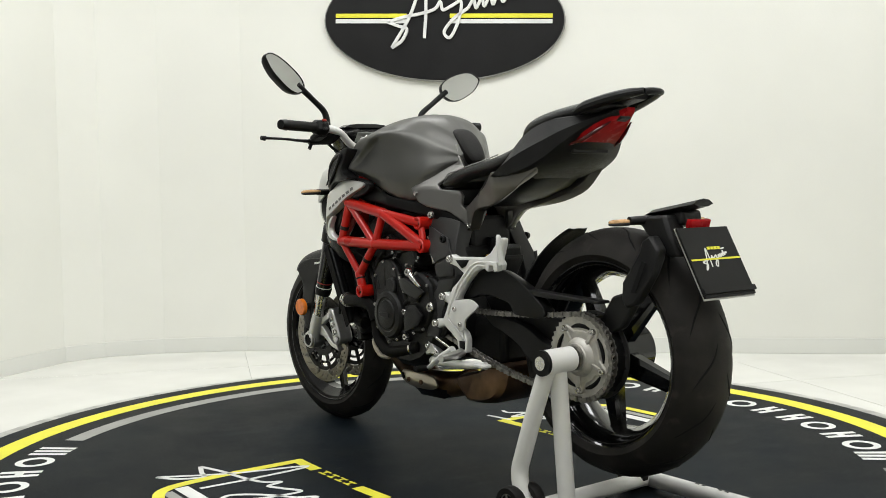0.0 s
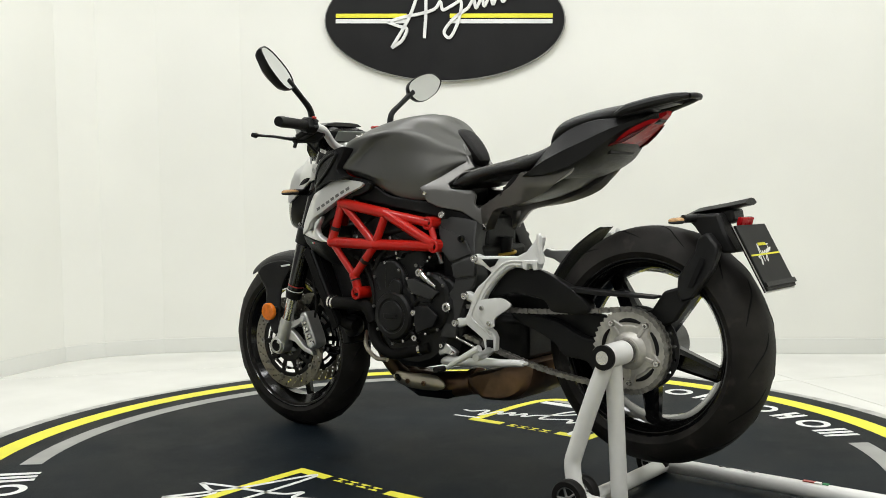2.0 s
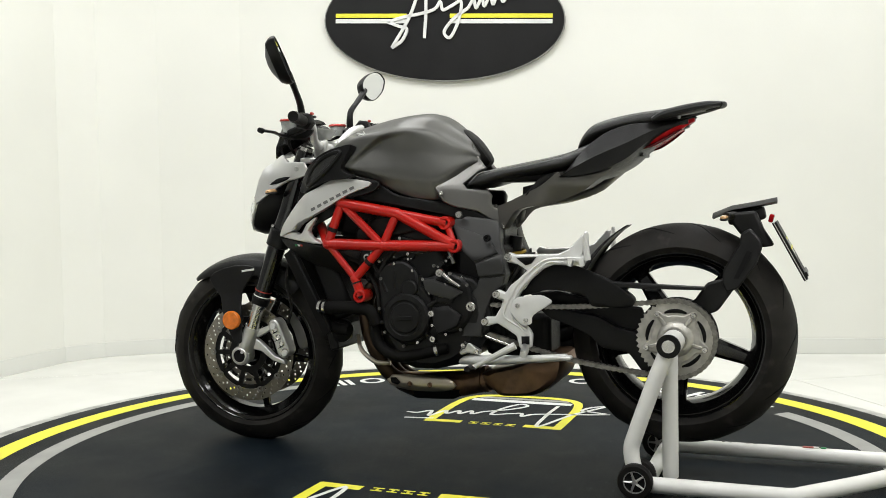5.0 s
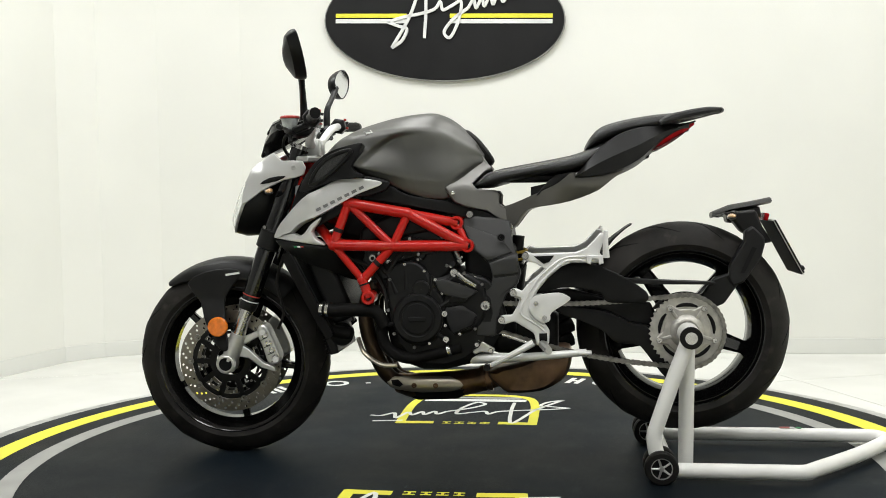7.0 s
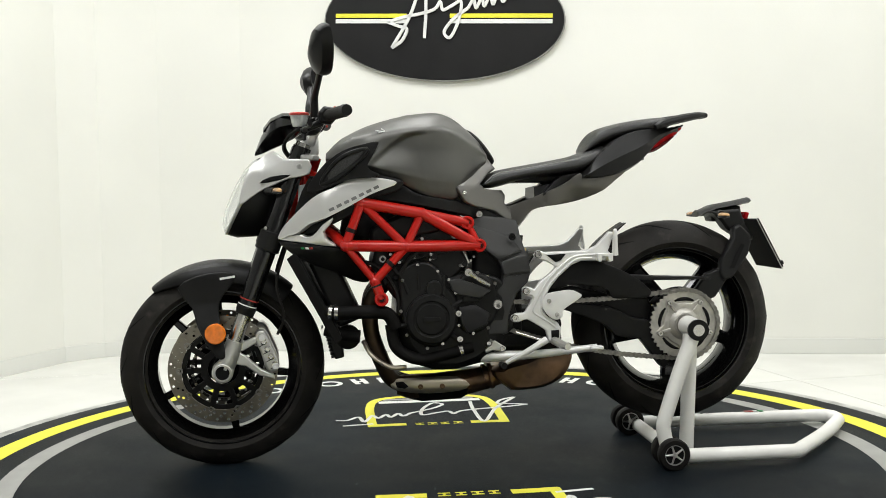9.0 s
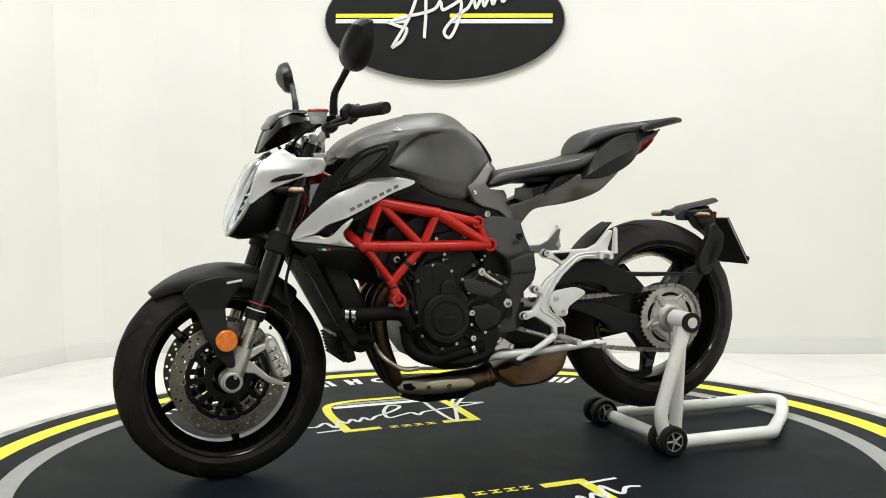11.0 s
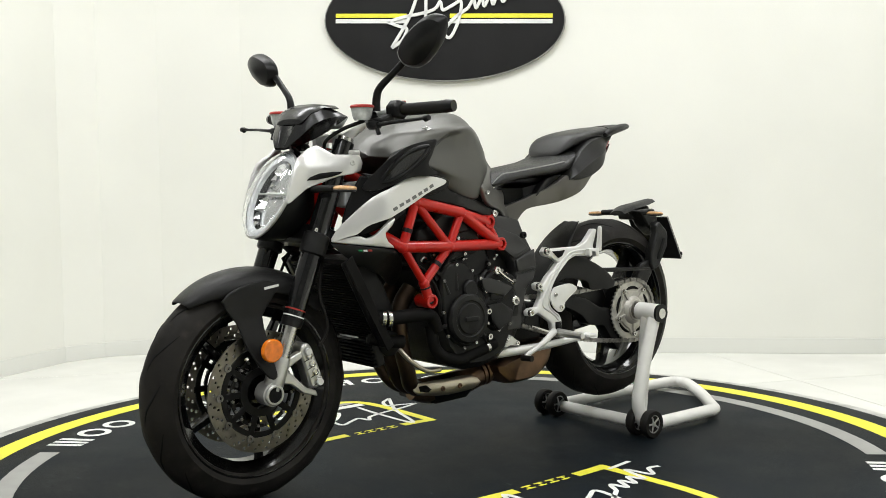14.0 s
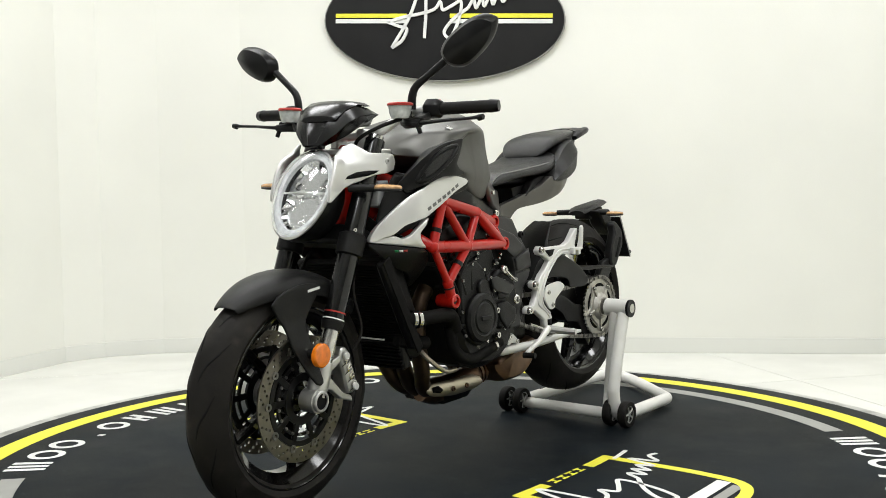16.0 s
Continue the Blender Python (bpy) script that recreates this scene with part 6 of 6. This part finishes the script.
    part("fender_leg", panel(fl, lambda x, z: sg * (0.080 + 0.30 * max(0.0, 0.50 - z)), 2, 2), MATTE, leg, xf=ST, solid=0.008, bev=0.003)
    part("print_bar", box((1.376, sg * 0.0865, 0.576), (0.044, 0.0012, 0.0065), rot=Matrix.Rotation(radians(8), 4, "Y")), WHT, leg, "small white print on the mudguard", xf=ST)
    part("side_reflector", turn_y([(0.0005, sg * 0.136), (0.030, sg * 0.136), (0.030, sg * 0.146), (0.027, sg * 0.149), (0.0005, sg * 0.149)], Vector((1.412, 0, 0.420)), 36), ORANGE, leg, "round amber side reflector", xf=ST)
    part("reflector_mount", rod((1.412, sg * 0.085, 0.420), (1.412, sg * 0.138, 0.420), 0.014), MATTE, leg, xf=ST)
secs = []
for k in range(15):
    a = radians(50 + k * 82 / 14)
    wd = 0.030 + 0.052 * min(1.0, (k + 0.6) / 5.0) ** 0.8
    r0 = 0.318 + 0.004 * math.sin(k / 14 * math.pi)
    dr = 0.014 + 0.034 * min(1, k / 5)
    secs.append([AXLE_F + Vector((math.cos(a) * (r0 - dd * dr), yy * wd, math.sin(a) * (r0 - dd * dr))) for yy, dd in ((-1.0, 1.3), (-0.98, 0.8), (-0.82, 0.28), (-0.4, 0.04), (0, 0), (0.4, 0.04), (0.82, 0.28), (0.98, 0.8), (1.0, 1.3))])
part("front_fender", loft(secs, caps=False, closed=False), MATTE, bike, "matte black front mudguard", xf=ST, solid=0.004, sub=2)

# yokes, headlight, instruments
part("top_yoke", plate([(1.19, 0.02), (1.17, 0.10), (1.155, 0.135), (1.12, 0.135), (1.10, 0.05), (1.10, -0.05), (1.12, -0.135), (1.155, -0.135), (1.17, -0.10), (1.19, -0.02)], 0, 0.018), ALU, bike, "cast top yoke",
     xf=ST @ Matrix.Translation((0, 0, 0.915)) @ Matrix(((1, 0, 0, 0), (0, 0, 1, 0), (0, 1, 0, 0), (0, 0, 0, 1))), bev=0.004)
part("bottom_yoke", box((1.225, 0, 0.700), (0.070, 0.250, 0.055), rot=Matrix.Rotation(radians(-20), 4, "Y")), BLACK, bike, xf=ST, bev=0.012)
for sg in (1, -1):
    for dz in (-0.016, 0.018):
        bolt((1.252, sg * 0.126, 0.700 + dz), 0.006, sg, STEEL, bike, "yoke_bolt")
HM = ST @ Matrix.Translation((1.318, 0, 0.811)) @ Matrix.Rotation(radians(-26.5), 4, "Y")   # local x out of the lens, z up its face


def egg(x, s, n=40, dome=0.0):
    out = []
    for k in range(n):
        a = 2 * math.pi * k / n
        z = math.sin(a) * 0.128
        w = 0.093 * (1 + 0.06 * math.sin(a))
        out.append((x, math.cos(a) * w * s, z * s))
    return out


hl = group_part("headlight", "oval clear-lens headlight in a silver shell")
part("bowl", loft([egg(-0.115, 0.42), egg(-0.085, 0.72), egg(-0.03, 0.96), egg(0.0, 1.0), egg(0.002, 0.94), egg(-0.03, 0.90), egg(-0.075, 0.55)]), BLACK, hl, "black headlight shell", xf=HM)
part("reflector", loft([egg(-0.020, 0.88), egg(-0.044, 0.72), egg(-0.058, 0.45), egg(-0.062, 0.10)], caps=True), CHROME, hl, "chrome reflector bowl", xf=HM)
rng = random.Random(4)
# a mosaic of small tilted mirrors, in two bowls
for zc, rr in ((0.050, 0.052), (-0.042, 0.064)):
    for ring_k, (r0, r1, cnt) in enumerate(((0.003, 0.34, 6), (0.34, 0.66, 10), (0.66, 1.0, 14))):
        for k in range(cnt):
            bm = bmesh.new()
            lo_, hi_ = (r0 if ring_k == 0 else r0 * rr), r1 * rr
            quad = []
            for rad_, an in ((lo_, k), (lo_, k + 0.94), (hi_, k + 0.94), (hi_, k)):
                an = 2 * math.pi * an / cnt
                quad.append(Vector((-0.034 + 0.022 * (rad_ / rr) ** 2 + rng.uniform(-0.008, 0.008), rad_ * math.cos(an) * 1.05, zc + rad_ * math.sin(an))))
            bm.faces.new([bm.verts.new(q) for q in quad])
            part("reflector_facet", bm, CHROME, hl, xf=HM, smooth=False, solid=0.001)
part("reflector_bar", box((-0.006, 0, 0.006), (0.006, 0.150, 0.006)), ALU, hl, xf=HM, bev=0.002)
bm = loft([egg(0.003, 0.985), egg(0.012, 0.96), egg(0.026, 0.82), egg(0.036, 0.55), egg(0.040, 0.2)], caps=False)
bm.verts.ensure_lookup_table()
bm.faces.new([bm.verts[len(bm.verts) - 40 + k] for k in range(40)])
part("lens", bm, LENS, hl, "clear domed lens", xf=HM, solid=0.003)
bm = loft([egg(0.000, 1.0), egg(0.006, 1.02), egg(0.010, 0.98), egg(0.006, 0.96), egg(0.0, 1.0)], caps=False)
part("lens_rim", bm, ALU, hl, xf=HM)
part("lens_surround", loft([egg(0.0035, 0.965), egg(0.0060, 0.88), egg(0.0035, 0.80), egg(-0.006, 0.78), egg(-0.008, 0.95)], caps=False), FROST, hl, "pale frosted ring inside the lens", xf=HM)
[o for o in hl.children if o.name.startswith("lens") and not o.name.startswith("lens_")][0].visible_shadow = False
for sg in (1, -1):
    shell = [(1.304, 0.896), (1.275, 0.919), (1.233, 0.945), (1.201, 0.920), (1.135, 0.919), (1.132, 0.877), (1.194, 0.863), (1.236, 0.845), (1.278, 0.826), (1.317, 0.798), (1.335, 0.792), (1.329, 0.832)]
    bm = panel(shell, lambda x, z: sg * (0.098 + 0.050 * max(0, min(1, (1.27 - x) / 0.10)) - 0.9 * max(0, z - 0.885) ** 1.1 * max(0, min(1, (x - 1.15) / 0.12))), 2, 2)
    part("headlight_shell", bm, SILVER, hl, "silver headlight side shell", xf=ST, solid=0.010, bev=0.003)
    slot = [(1.276, 0.851), (1.244, 0.870), (1.188, 0.875), (1.218, 0.860)]
    # dark sheet laid on the shell paints the shade of its slot
    part("shell_slot_shade", panel(slot, lambda x, z: sg * (0.1047 + 0.050 * max(0, min(1, (1.27 - x) / 0.10)) - 0.9 * max(0, z - 0.885) ** 1.1 * max(0, min(1, (x - 1.15) / 0.12))), 1, 2), NEARBLACK, hl, "dark sheet painted as the shaded slot in the headlight shell", xf=ST, solid=0.002)
    bolt((1.150, sg * 0.1535, 0.895), 0.008, sg, ALU, bike, "shell_bolt", 0.003)
    part("indicator_stem", rod((1.255, sg * 0.100, 0.828), (1.235, sg * 0.170, 0.830), 0.010), MATTE, bike, xf=ST)
    bm = loft([[(1.232 - (y - 0.16) * 0.15 + dx * s, sg * y, 0.831 + dz * s) for dx, dz in ((-0.012, 0), (-0.008, 0.009), (0.006, 0.010), (0.016, 0.001), (0.010, -0.008), (-0.006, -0.009))] for y, s in ((0.158, 0.6), (0.168, 0.9), (0.205, 1.0), (0.235, 0.8), (0.243, 0.4))])
    hs = loft([[(1.232 - (y - 0.16) * 0.15 + dx * s * 1.08, sg * y, 0.831 + dz * s * 0.7 - 0.0045) for dx, dz in ((-0.012, 0), (-0.008, 0.009), (0.006, 0.010), (0.016, 0.001), (0.010, -0.008), (-0.006, -0.009))] for y, s in ((0.158, 0.6), (0.168, 0.9), (0.205, 1.0), (0.235, 0.8), (0.243, 0.4))])
    part("indicator_body", hs, FRAMEG, bike, "dark grey indicator body", xf=ST, sub=1)
    part("front_indicator", bm, AMBER, bike, "amber front indicator", xf=ST, sub=1)
# instrument cowl
fs = []
for x, w, zb, zt in ((1.288, 0.030, 0.932, 0.942), (1.268, 0.070, 0.938, 0.990), (1.242, 0.092, 0.950, 1.034), (1.214, 0.104, 0.962, 1.050), (1.170, 0.112, 0.985, 1.048), (1.140, 0.108, 1.004, 1.036)):
    fs.append((x, [(w * 0.50, zb), (w, zb + (zt - zb) * 0.60), (w * 0.82, zt - 0.008), (w * 0.46, zt), (w * 0.40, zt - 0.004), (0, zt - 0.004)]))
part("instrument_cowl", loft(half_loft(fs)), GLOSS, bike, "satin black instrument cowl", xf=ST, bev=0.004, autosmooth=30)
part("cowl_visor", loft([[(x, y * w, z + dz) for y, dz in ((-1, -0.010), (-0.8, -0.001), (-0.4, 0.003), (0.4, 0.003), (0.8, -0.001), (1, -0.010), (0.7, -0.012), (-0.7, -0.012))] for x, w, z in ((1.262, 0.060, 1.012), (1.240, 0.078, 1.040), (1.205, 0.090, 1.056), (1.160, 0.096, 1.055))]), GLOSS, bike, "black lip over the instrument cowl", xf=ST, bev=0.002)
part("instrument_display", box((1.128, 0, 1.010), (0.006, 0.150, 0.040), rot=Matrix.Rotation(radians(-35), 4, "Y")), LCD, bike, "grey display panel", xf=ST, bev=0.004)

# ---- handlebar
bars = group_part("handlebar", "silver tapered handlebar with black controls")
BP = [(1.122, 0.0, 0.968), (1.122, 0.055, 0.968), (1.118, 0.105, 0.985), (1.098, 0.165, 1.024), (1.085, 0.225, 1.036), (1.047, 0.405, 1.042)]
part("bar", tube([(x, -y, z) for x, y, z in BP[-2:0:-1]] + BP[:-1], 0.0125, n=14), ALUW, bars, "silver handlebar", xf=ST)
for sg in (1, -1):
    part("bar_clamp", box((1.122, sg * 0.045, 0.960), (0.044, 0.026, 0.056)), ALU, bars, xf=ST, bev=0.006)
    Q = lambda p: (p[0], sg * p[1], p[2])
    gp = bmesh.new()
    a, b = Vector(Q((1.084, 0.260, 1.0375))), Vector(Q((1.049, 0.400, 1.042)))
    rr = []
    for k in range(25):
        rr.append(0.0165 if k % 2 else 0.0158)
    part("grip", tube([a.lerp(b, k / 24) for k in range(25)], rr, n=16, straight=True, bm=gp), RUBBER, bars, "ribbed black rubber grip", xf=ST, autosmooth=60)
    part("bar_end", rod(Q((1.050, 0.398, 1.042)), Q((1.044, 0.421, 1.043)), 0.0175, 0.015), BLACK, bars, xf=ST)
    part("switch_block", loft([[Q((1.085 + dx * s, y, 1.038 + dz * s)) for dx, dz in ((-0.026, -0.008), (-0.018, 0.022), (0.010, 0.026), (0.026, 0.008), (0.022, -0.020), (-0.010, -0.026))] for y, s in ((0.222, 0.7), (0.230, 1.0), (0.262, 1.0), (0.272, 0.75))]), BLACK, bars, xf=ST, bev=0.003)
    for dx, dz, mm in ((-0.028, 0.012, FRAMEG), (-0.026, -0.006, CAPRED if sg < 0 else FRAMEG), (-0.020, 0.022, CAPRED)):
        part("switch_button", box(Q((1.083 + dx, 0.246, 1.038 + dz)), (0.008, 0.014, 0.008)), mm, bars, xf=ST, bev=0.002)
    part("lever_perch", tube([Q((1.105, 0.165, 1.026)), Q((1.120, 0.185, 1.004)), Q((1.145, 0.215, 0.998)), Q((1.150, 0.250, 0.996))], [0.018, 0.018, 0.013, 0.010], n=10), BLACK, bars, xf=ST)
    part("lever", tube([Q((1.146, 0.235, 0.996)), Q((1.150, 0.290, 1.000)), Q((1.140, 0.345, 1.004)), Q((1.140, 0.395, 1.006)), Q((1.142, 0.425, 1.008))], [0.009, 0.007, 0.0062, 0.006, 0.008], n=10, flat=0.7), BLACK, bars, "black hand lever", xf=ST)
    part("lever_ball", rod(Q((1.141, 0.420, 1.006)), Q((1.142, 0.434, 1.008)), 0.0085, 0.007), BLACK, bars, xf=ST)
    part("lever_guard", box(Q((1.120, 0.232, 1.012)), (0.050, 0.040, 0.020), rot=Matrix.Rotation(radians(20), 4, "Y")), BLACK, bars, xf=ST, bev=0.006)
    part("clutch_adjuster", rod(Q((1.150, 0.236, 1.000)), Q((1.150, 0.250, 0.972)), 0.006), BLACK, bars, xf=ST)
    pot = part("fluid_reservoir", loft([[Q((1.160 + math.cos(2 * math.pi * k / 20) * 0.026 * s, 0.192 + math.sin(2 * math.pi * k / 20) * 0.034 * s, z)) for k in range(20)] for s, z in ((0.72, 1.010), (0.88, 1.022), (1.0, 1.042))]), FLUID, bars, "translucent fluid reservoir", xf=ST)
    part("reservoir_cap", loft([[Q((1.160 + math.cos(2 * math.pi * k / 20) * 0.029 * s, 0.192 + math.sin(2 * math.pi * k / 20) * 0.037 * s, z)) for k in range(20)] for s, z in ((1.0, 1.0425), (1.0, 1.047), (0.9, 1.050))]), CAPRED, bars, "red anodised reservoir cap", xf=ST)
    part("reservoir_arm", rod(Q((1.150, 0.190, 1.022)), Q((1.115, 0.190, 1.028)), 0.008), BLACK, bars, xf=ST)
    part("cable", tube([Q((1.150, 0.190, 1.010)), Q((1.190, 0.140, 0.985)), Q((1.200, 0.080, 0.950)), Q((1.160, 0.050, 0.900))], 0.005, n=8), RUBBER, bars, xf=ST)
    # mirror
    mir = group_part("mirror", "black mirror on a curved stem")
    part("stem", tube([Q((1.117, 0.198, 1.036)), Q((1.117, 0.200, 1.070)), Q((1.116, 0.212, 1.096)), Q((1.110, 0.250, 1.125)), Q((1.104, 0.295, 1.158)), Q((1.104, 0.315, 1.172))], [0.012, 0.011, 0.010, 0.009, 0.010, 0.012], n=12), BLACK, mir, xf=ST)
    MM = ST @ Matrix.Translation(Q((1.108, 0.306, 1.160 if sg > 0 else 1.166))) @ Matrix.Rotation(radians(9 if sg > 0 else -9), 4, "Z") @ Matrix.Rotation(radians(5), 4, "Y") @ Matrix.Rotation(radians(33 if sg > 0 else -17), 4, "X") @ Matrix.Rotation(radians(15 if sg > 0 else 4), 4, "Y") @ Matrix.Translation((0, sg * 0.074, 0.004))

    def leaf(s, x, n=40):
        form = [(-0.070, -0.034), (-0.086, -0.006), (-0.078, 0.026), (-0.040, 0.043), (0.020, 0.047), (0.066, 0.036), (0.090, 0.010), (0.088, -0.008), (0.050, -0.036), (-0.010, -0.050), (-0.045, -0.048)]
        pts = [(x, sg * p.x * s, p.y * s * 0.94) for p in smooth_path([(u, v, 0) for u, v in form], 4, True)]
        return pts
    part("housing", loft([leaf(0.06, 0.036), leaf(0.35, 0.033), leaf(0.84, 0.018), leaf(0.96, 0.006), leaf(1.0, -0.004), leaf(0.99, -0.012), leaf(0.95, -0.013), leaf(0.94, -0.008)]), BLACK, mir, "black mirror housing", xf=MM, autosmooth=24)
    part("mirror_glass", loft([leaf(0.935, -0.0082), leaf(0.935, -0.0105)]), MIRROR, mir, "mirror glass", xf=MM, smooth=False)

# ---------------------------------------------------------------- the paddock stand
stand = thing("paddock_stand", "white tubular single-sided paddock stand on four small black wheels", "paddock stand")
R1 = 0.0215
part("spindle", rod((0.004, 0.175, 0.404), (0.006, 0.268, 0.402), 0.030, n=28), STANDW, stand, "white spindle tube")
part("spindle_end", rod((0.006, 0.262, 0.402), (0.006, 0.271, 0.402), 0.031, n=28), BLACK, stand, "black rubber end ring")
part("spindle_pin", rod((0.006, 0.262, 0.402), (0.006, 0.274, 0.402), 0.017, n=20), STEEL, stand)
part("pin_shaft", rod((0.004, 0.140, 0.406), (0.006, 0.180, 0.404), 0.018), CHAIN, stand)
part("front_leg", tube([(0.010, 0.243, 0.392), (0.050, 0.246, 0.290), (0.094, 0.250, 0.165), (0.106, 0.252, 0.120), (0.098, 0.254, 0.070), (0.085, 0.256, 0.045)], R1, n=16, steps=5), STANDW, stand, "white bent leg tube")
part("rear_leg", rod((0.010, 0.212, 0.390), (0.012, 0.182, 0.036), R1, n=16), STANDW, stand)
part("base_tube", tube([(0.075, 0.262, 0.032), (-0.100, 0.262, 0.032), (-0.250, 0.262, 0.032), (-0.300, 0.258, 0.032), (-0.335, 0.225, 0.032), (-0.480, 0.075, 0.032), (-0.595, -0.065, 0.032), (-0.622, -0.110, 0.032), (-0.622, -0.150, 0.032), (-0.590, -0.172, 0.032), (-0.500, -0.174, 0.032), (-0.250, -0.174, 0.032), (0.060, -0.172, 0.032)], R1, n=16, steps=5), STANDW, stand, "white bent base tube")
part("cross_tube", rod((0.065, -0.165, 0.034), (0.065, 0.255, 0.034), R1 * 0.95, n=16), STANDW, stand)
for x, mm in ((-0.330, CAPRED), (-0.345, CAPRED), (-0.360, WHT), (-0.380, GREEN)):
    part("flag_sticker", box((x, -0.174, 0.0545), (0.015, 0.014, 0.002)), mm, stand)
for x in (-0.12, -0.10, -0.17, -0.19):
    part("sticker_bar", box((x, -0.174, 0.0542), (0.010, 0.010, 0.001)), BLACK, stand)
for yc, first in ((0.268, 1), (-0.165, -1)):
    for yy in (yc + 0.026, yc - 0.034):
        cw = Vector((0.090, 0, 0.0465))
        w = new("castor")
        w.parent = stand
        part("castor_tyre", turn_y([(0.030, yy - 0.014), (0.043, yy - 0.014), (0.0465, yy - 0.009), (0.0465, yy + 0.009), (0.043, yy + 0.014), (0.030, yy + 0.014)], cw, 36), RUBBER, w)
        part("castor_disc", turn_y([(0.0005, yy - 0.008), (0.030, yy - 0.009), (0.030, yy + 0.009), (0.0005, yy + 0.008)], cw, 30), BLACK, w)
        bm = bmesh.new()
        for k in range(5):
            a = 2 * math.pi * k / 5
            for d in (-0.22, 0.22):
                u = Vector((math.cos(a + d), 0, math.sin(a + d)))
                rod(cw + Vector((0, yy + 0.010, 0)) + u * 0.006, cw + Vector((0, yy + 0.010, 0)) + Vector((math.cos(a), 0, math.sin(a))) * 0.027 + u * 0.002, 0.0022, n=6, bm=bm)
        turn_y([(0.027, yy + 0.008), (0.031, yy + 0.008), (0.031, yy + 0.011), (0.027, yy + 0.011)], cw, 30, bm)
        turn_y([(0.0005, yy + 0.008), (0.008, yy + 0.008), (0.007, yy + 0.013), (0.0005, yy + 0.013)], cw, 16, bm)
        part("castor_rim", bm, ALU, w, "silver spoked castor face")
    part("castor_axle", rod((0.090, yc - 0.045, 0.0465), (0.090, yc + 0.036, 0.0465), 0.007), STEEL, stand)

# ---------------------------------------------------------------- floor tiles (last)
TW = 1.20


def cut(poly, a, b, out):
    """Keep what lies to the left of the line a to b, moved outwards by out."""
    d = (b - a).normalized()
    n = Vector((-d.y, d.x))
    side = [(p - a).dot(n) + out for p in poly]
    res = []
    for k in range(len(poly)):
        p, q, u, v = poly[k], poly[(k + 1) % len(poly)], side[k], side[(k + 1) % len(poly)]
        if u >= 0:
            res.append(p)
        if (u >= 0) != (v >= 0):
            res.append(p.lerp(q, u / (u - v)))
    return res


tile_me = None
line2 = [Vector(p) for p in WALK_LINE]
H = (TW - 0.003) / 2
for i in range(-6, 7):
    for j in range(-8, 6):
        m = Matrix.Rotation(radians(14), 4, "Z") @ Matrix.Translation((i * TW + 0.06, j * TW + 0.36, FLOOR_Z - 0.004))
        whole = [(m @ Vector((sx * H, sy * H, 0))).to_2d() for sx, sy in ((-1, -1), (1, -1), (1, 1), (-1, 1))]
        poly = whole
        for a, b in zip(line2, line2[1:] + line2[:1]):
            if poly:
                poly = cut(poly, a, b, 0.05)
        if len(poly) < 3:
            continue
        if len(poly) == 4 and all((p - q).length < 1e-4 for p, q in zip(poly, whole)):
            if tile_me is None:
                t0 = part("tile", box((0, 0, 0), (2 * H, 2 * H, 0.008)), TILE, floor, smooth=False)
                tile_me = t0.data
            else:
                t0 = new("tile", tile_me)
                t0.parent = floor
            t0.matrix_basis = m
        else:
            part("tile", loft([[(p.x, p.y, FLOOR_Z - 0.008) for p in poly], [(p.x, p.y, FLOOR_Z) for p in poly]]), TILE, floor, smooth=False)


# ---------------------------------------------------------------- what moves
def motions():
    times = [i * 0.5 for i in range(33)]
    rows = [(t, turned(t)) for t in times]
    walk(bike, rows)
    walk(stand, rows)
    walk(turntable, rows)


motions()
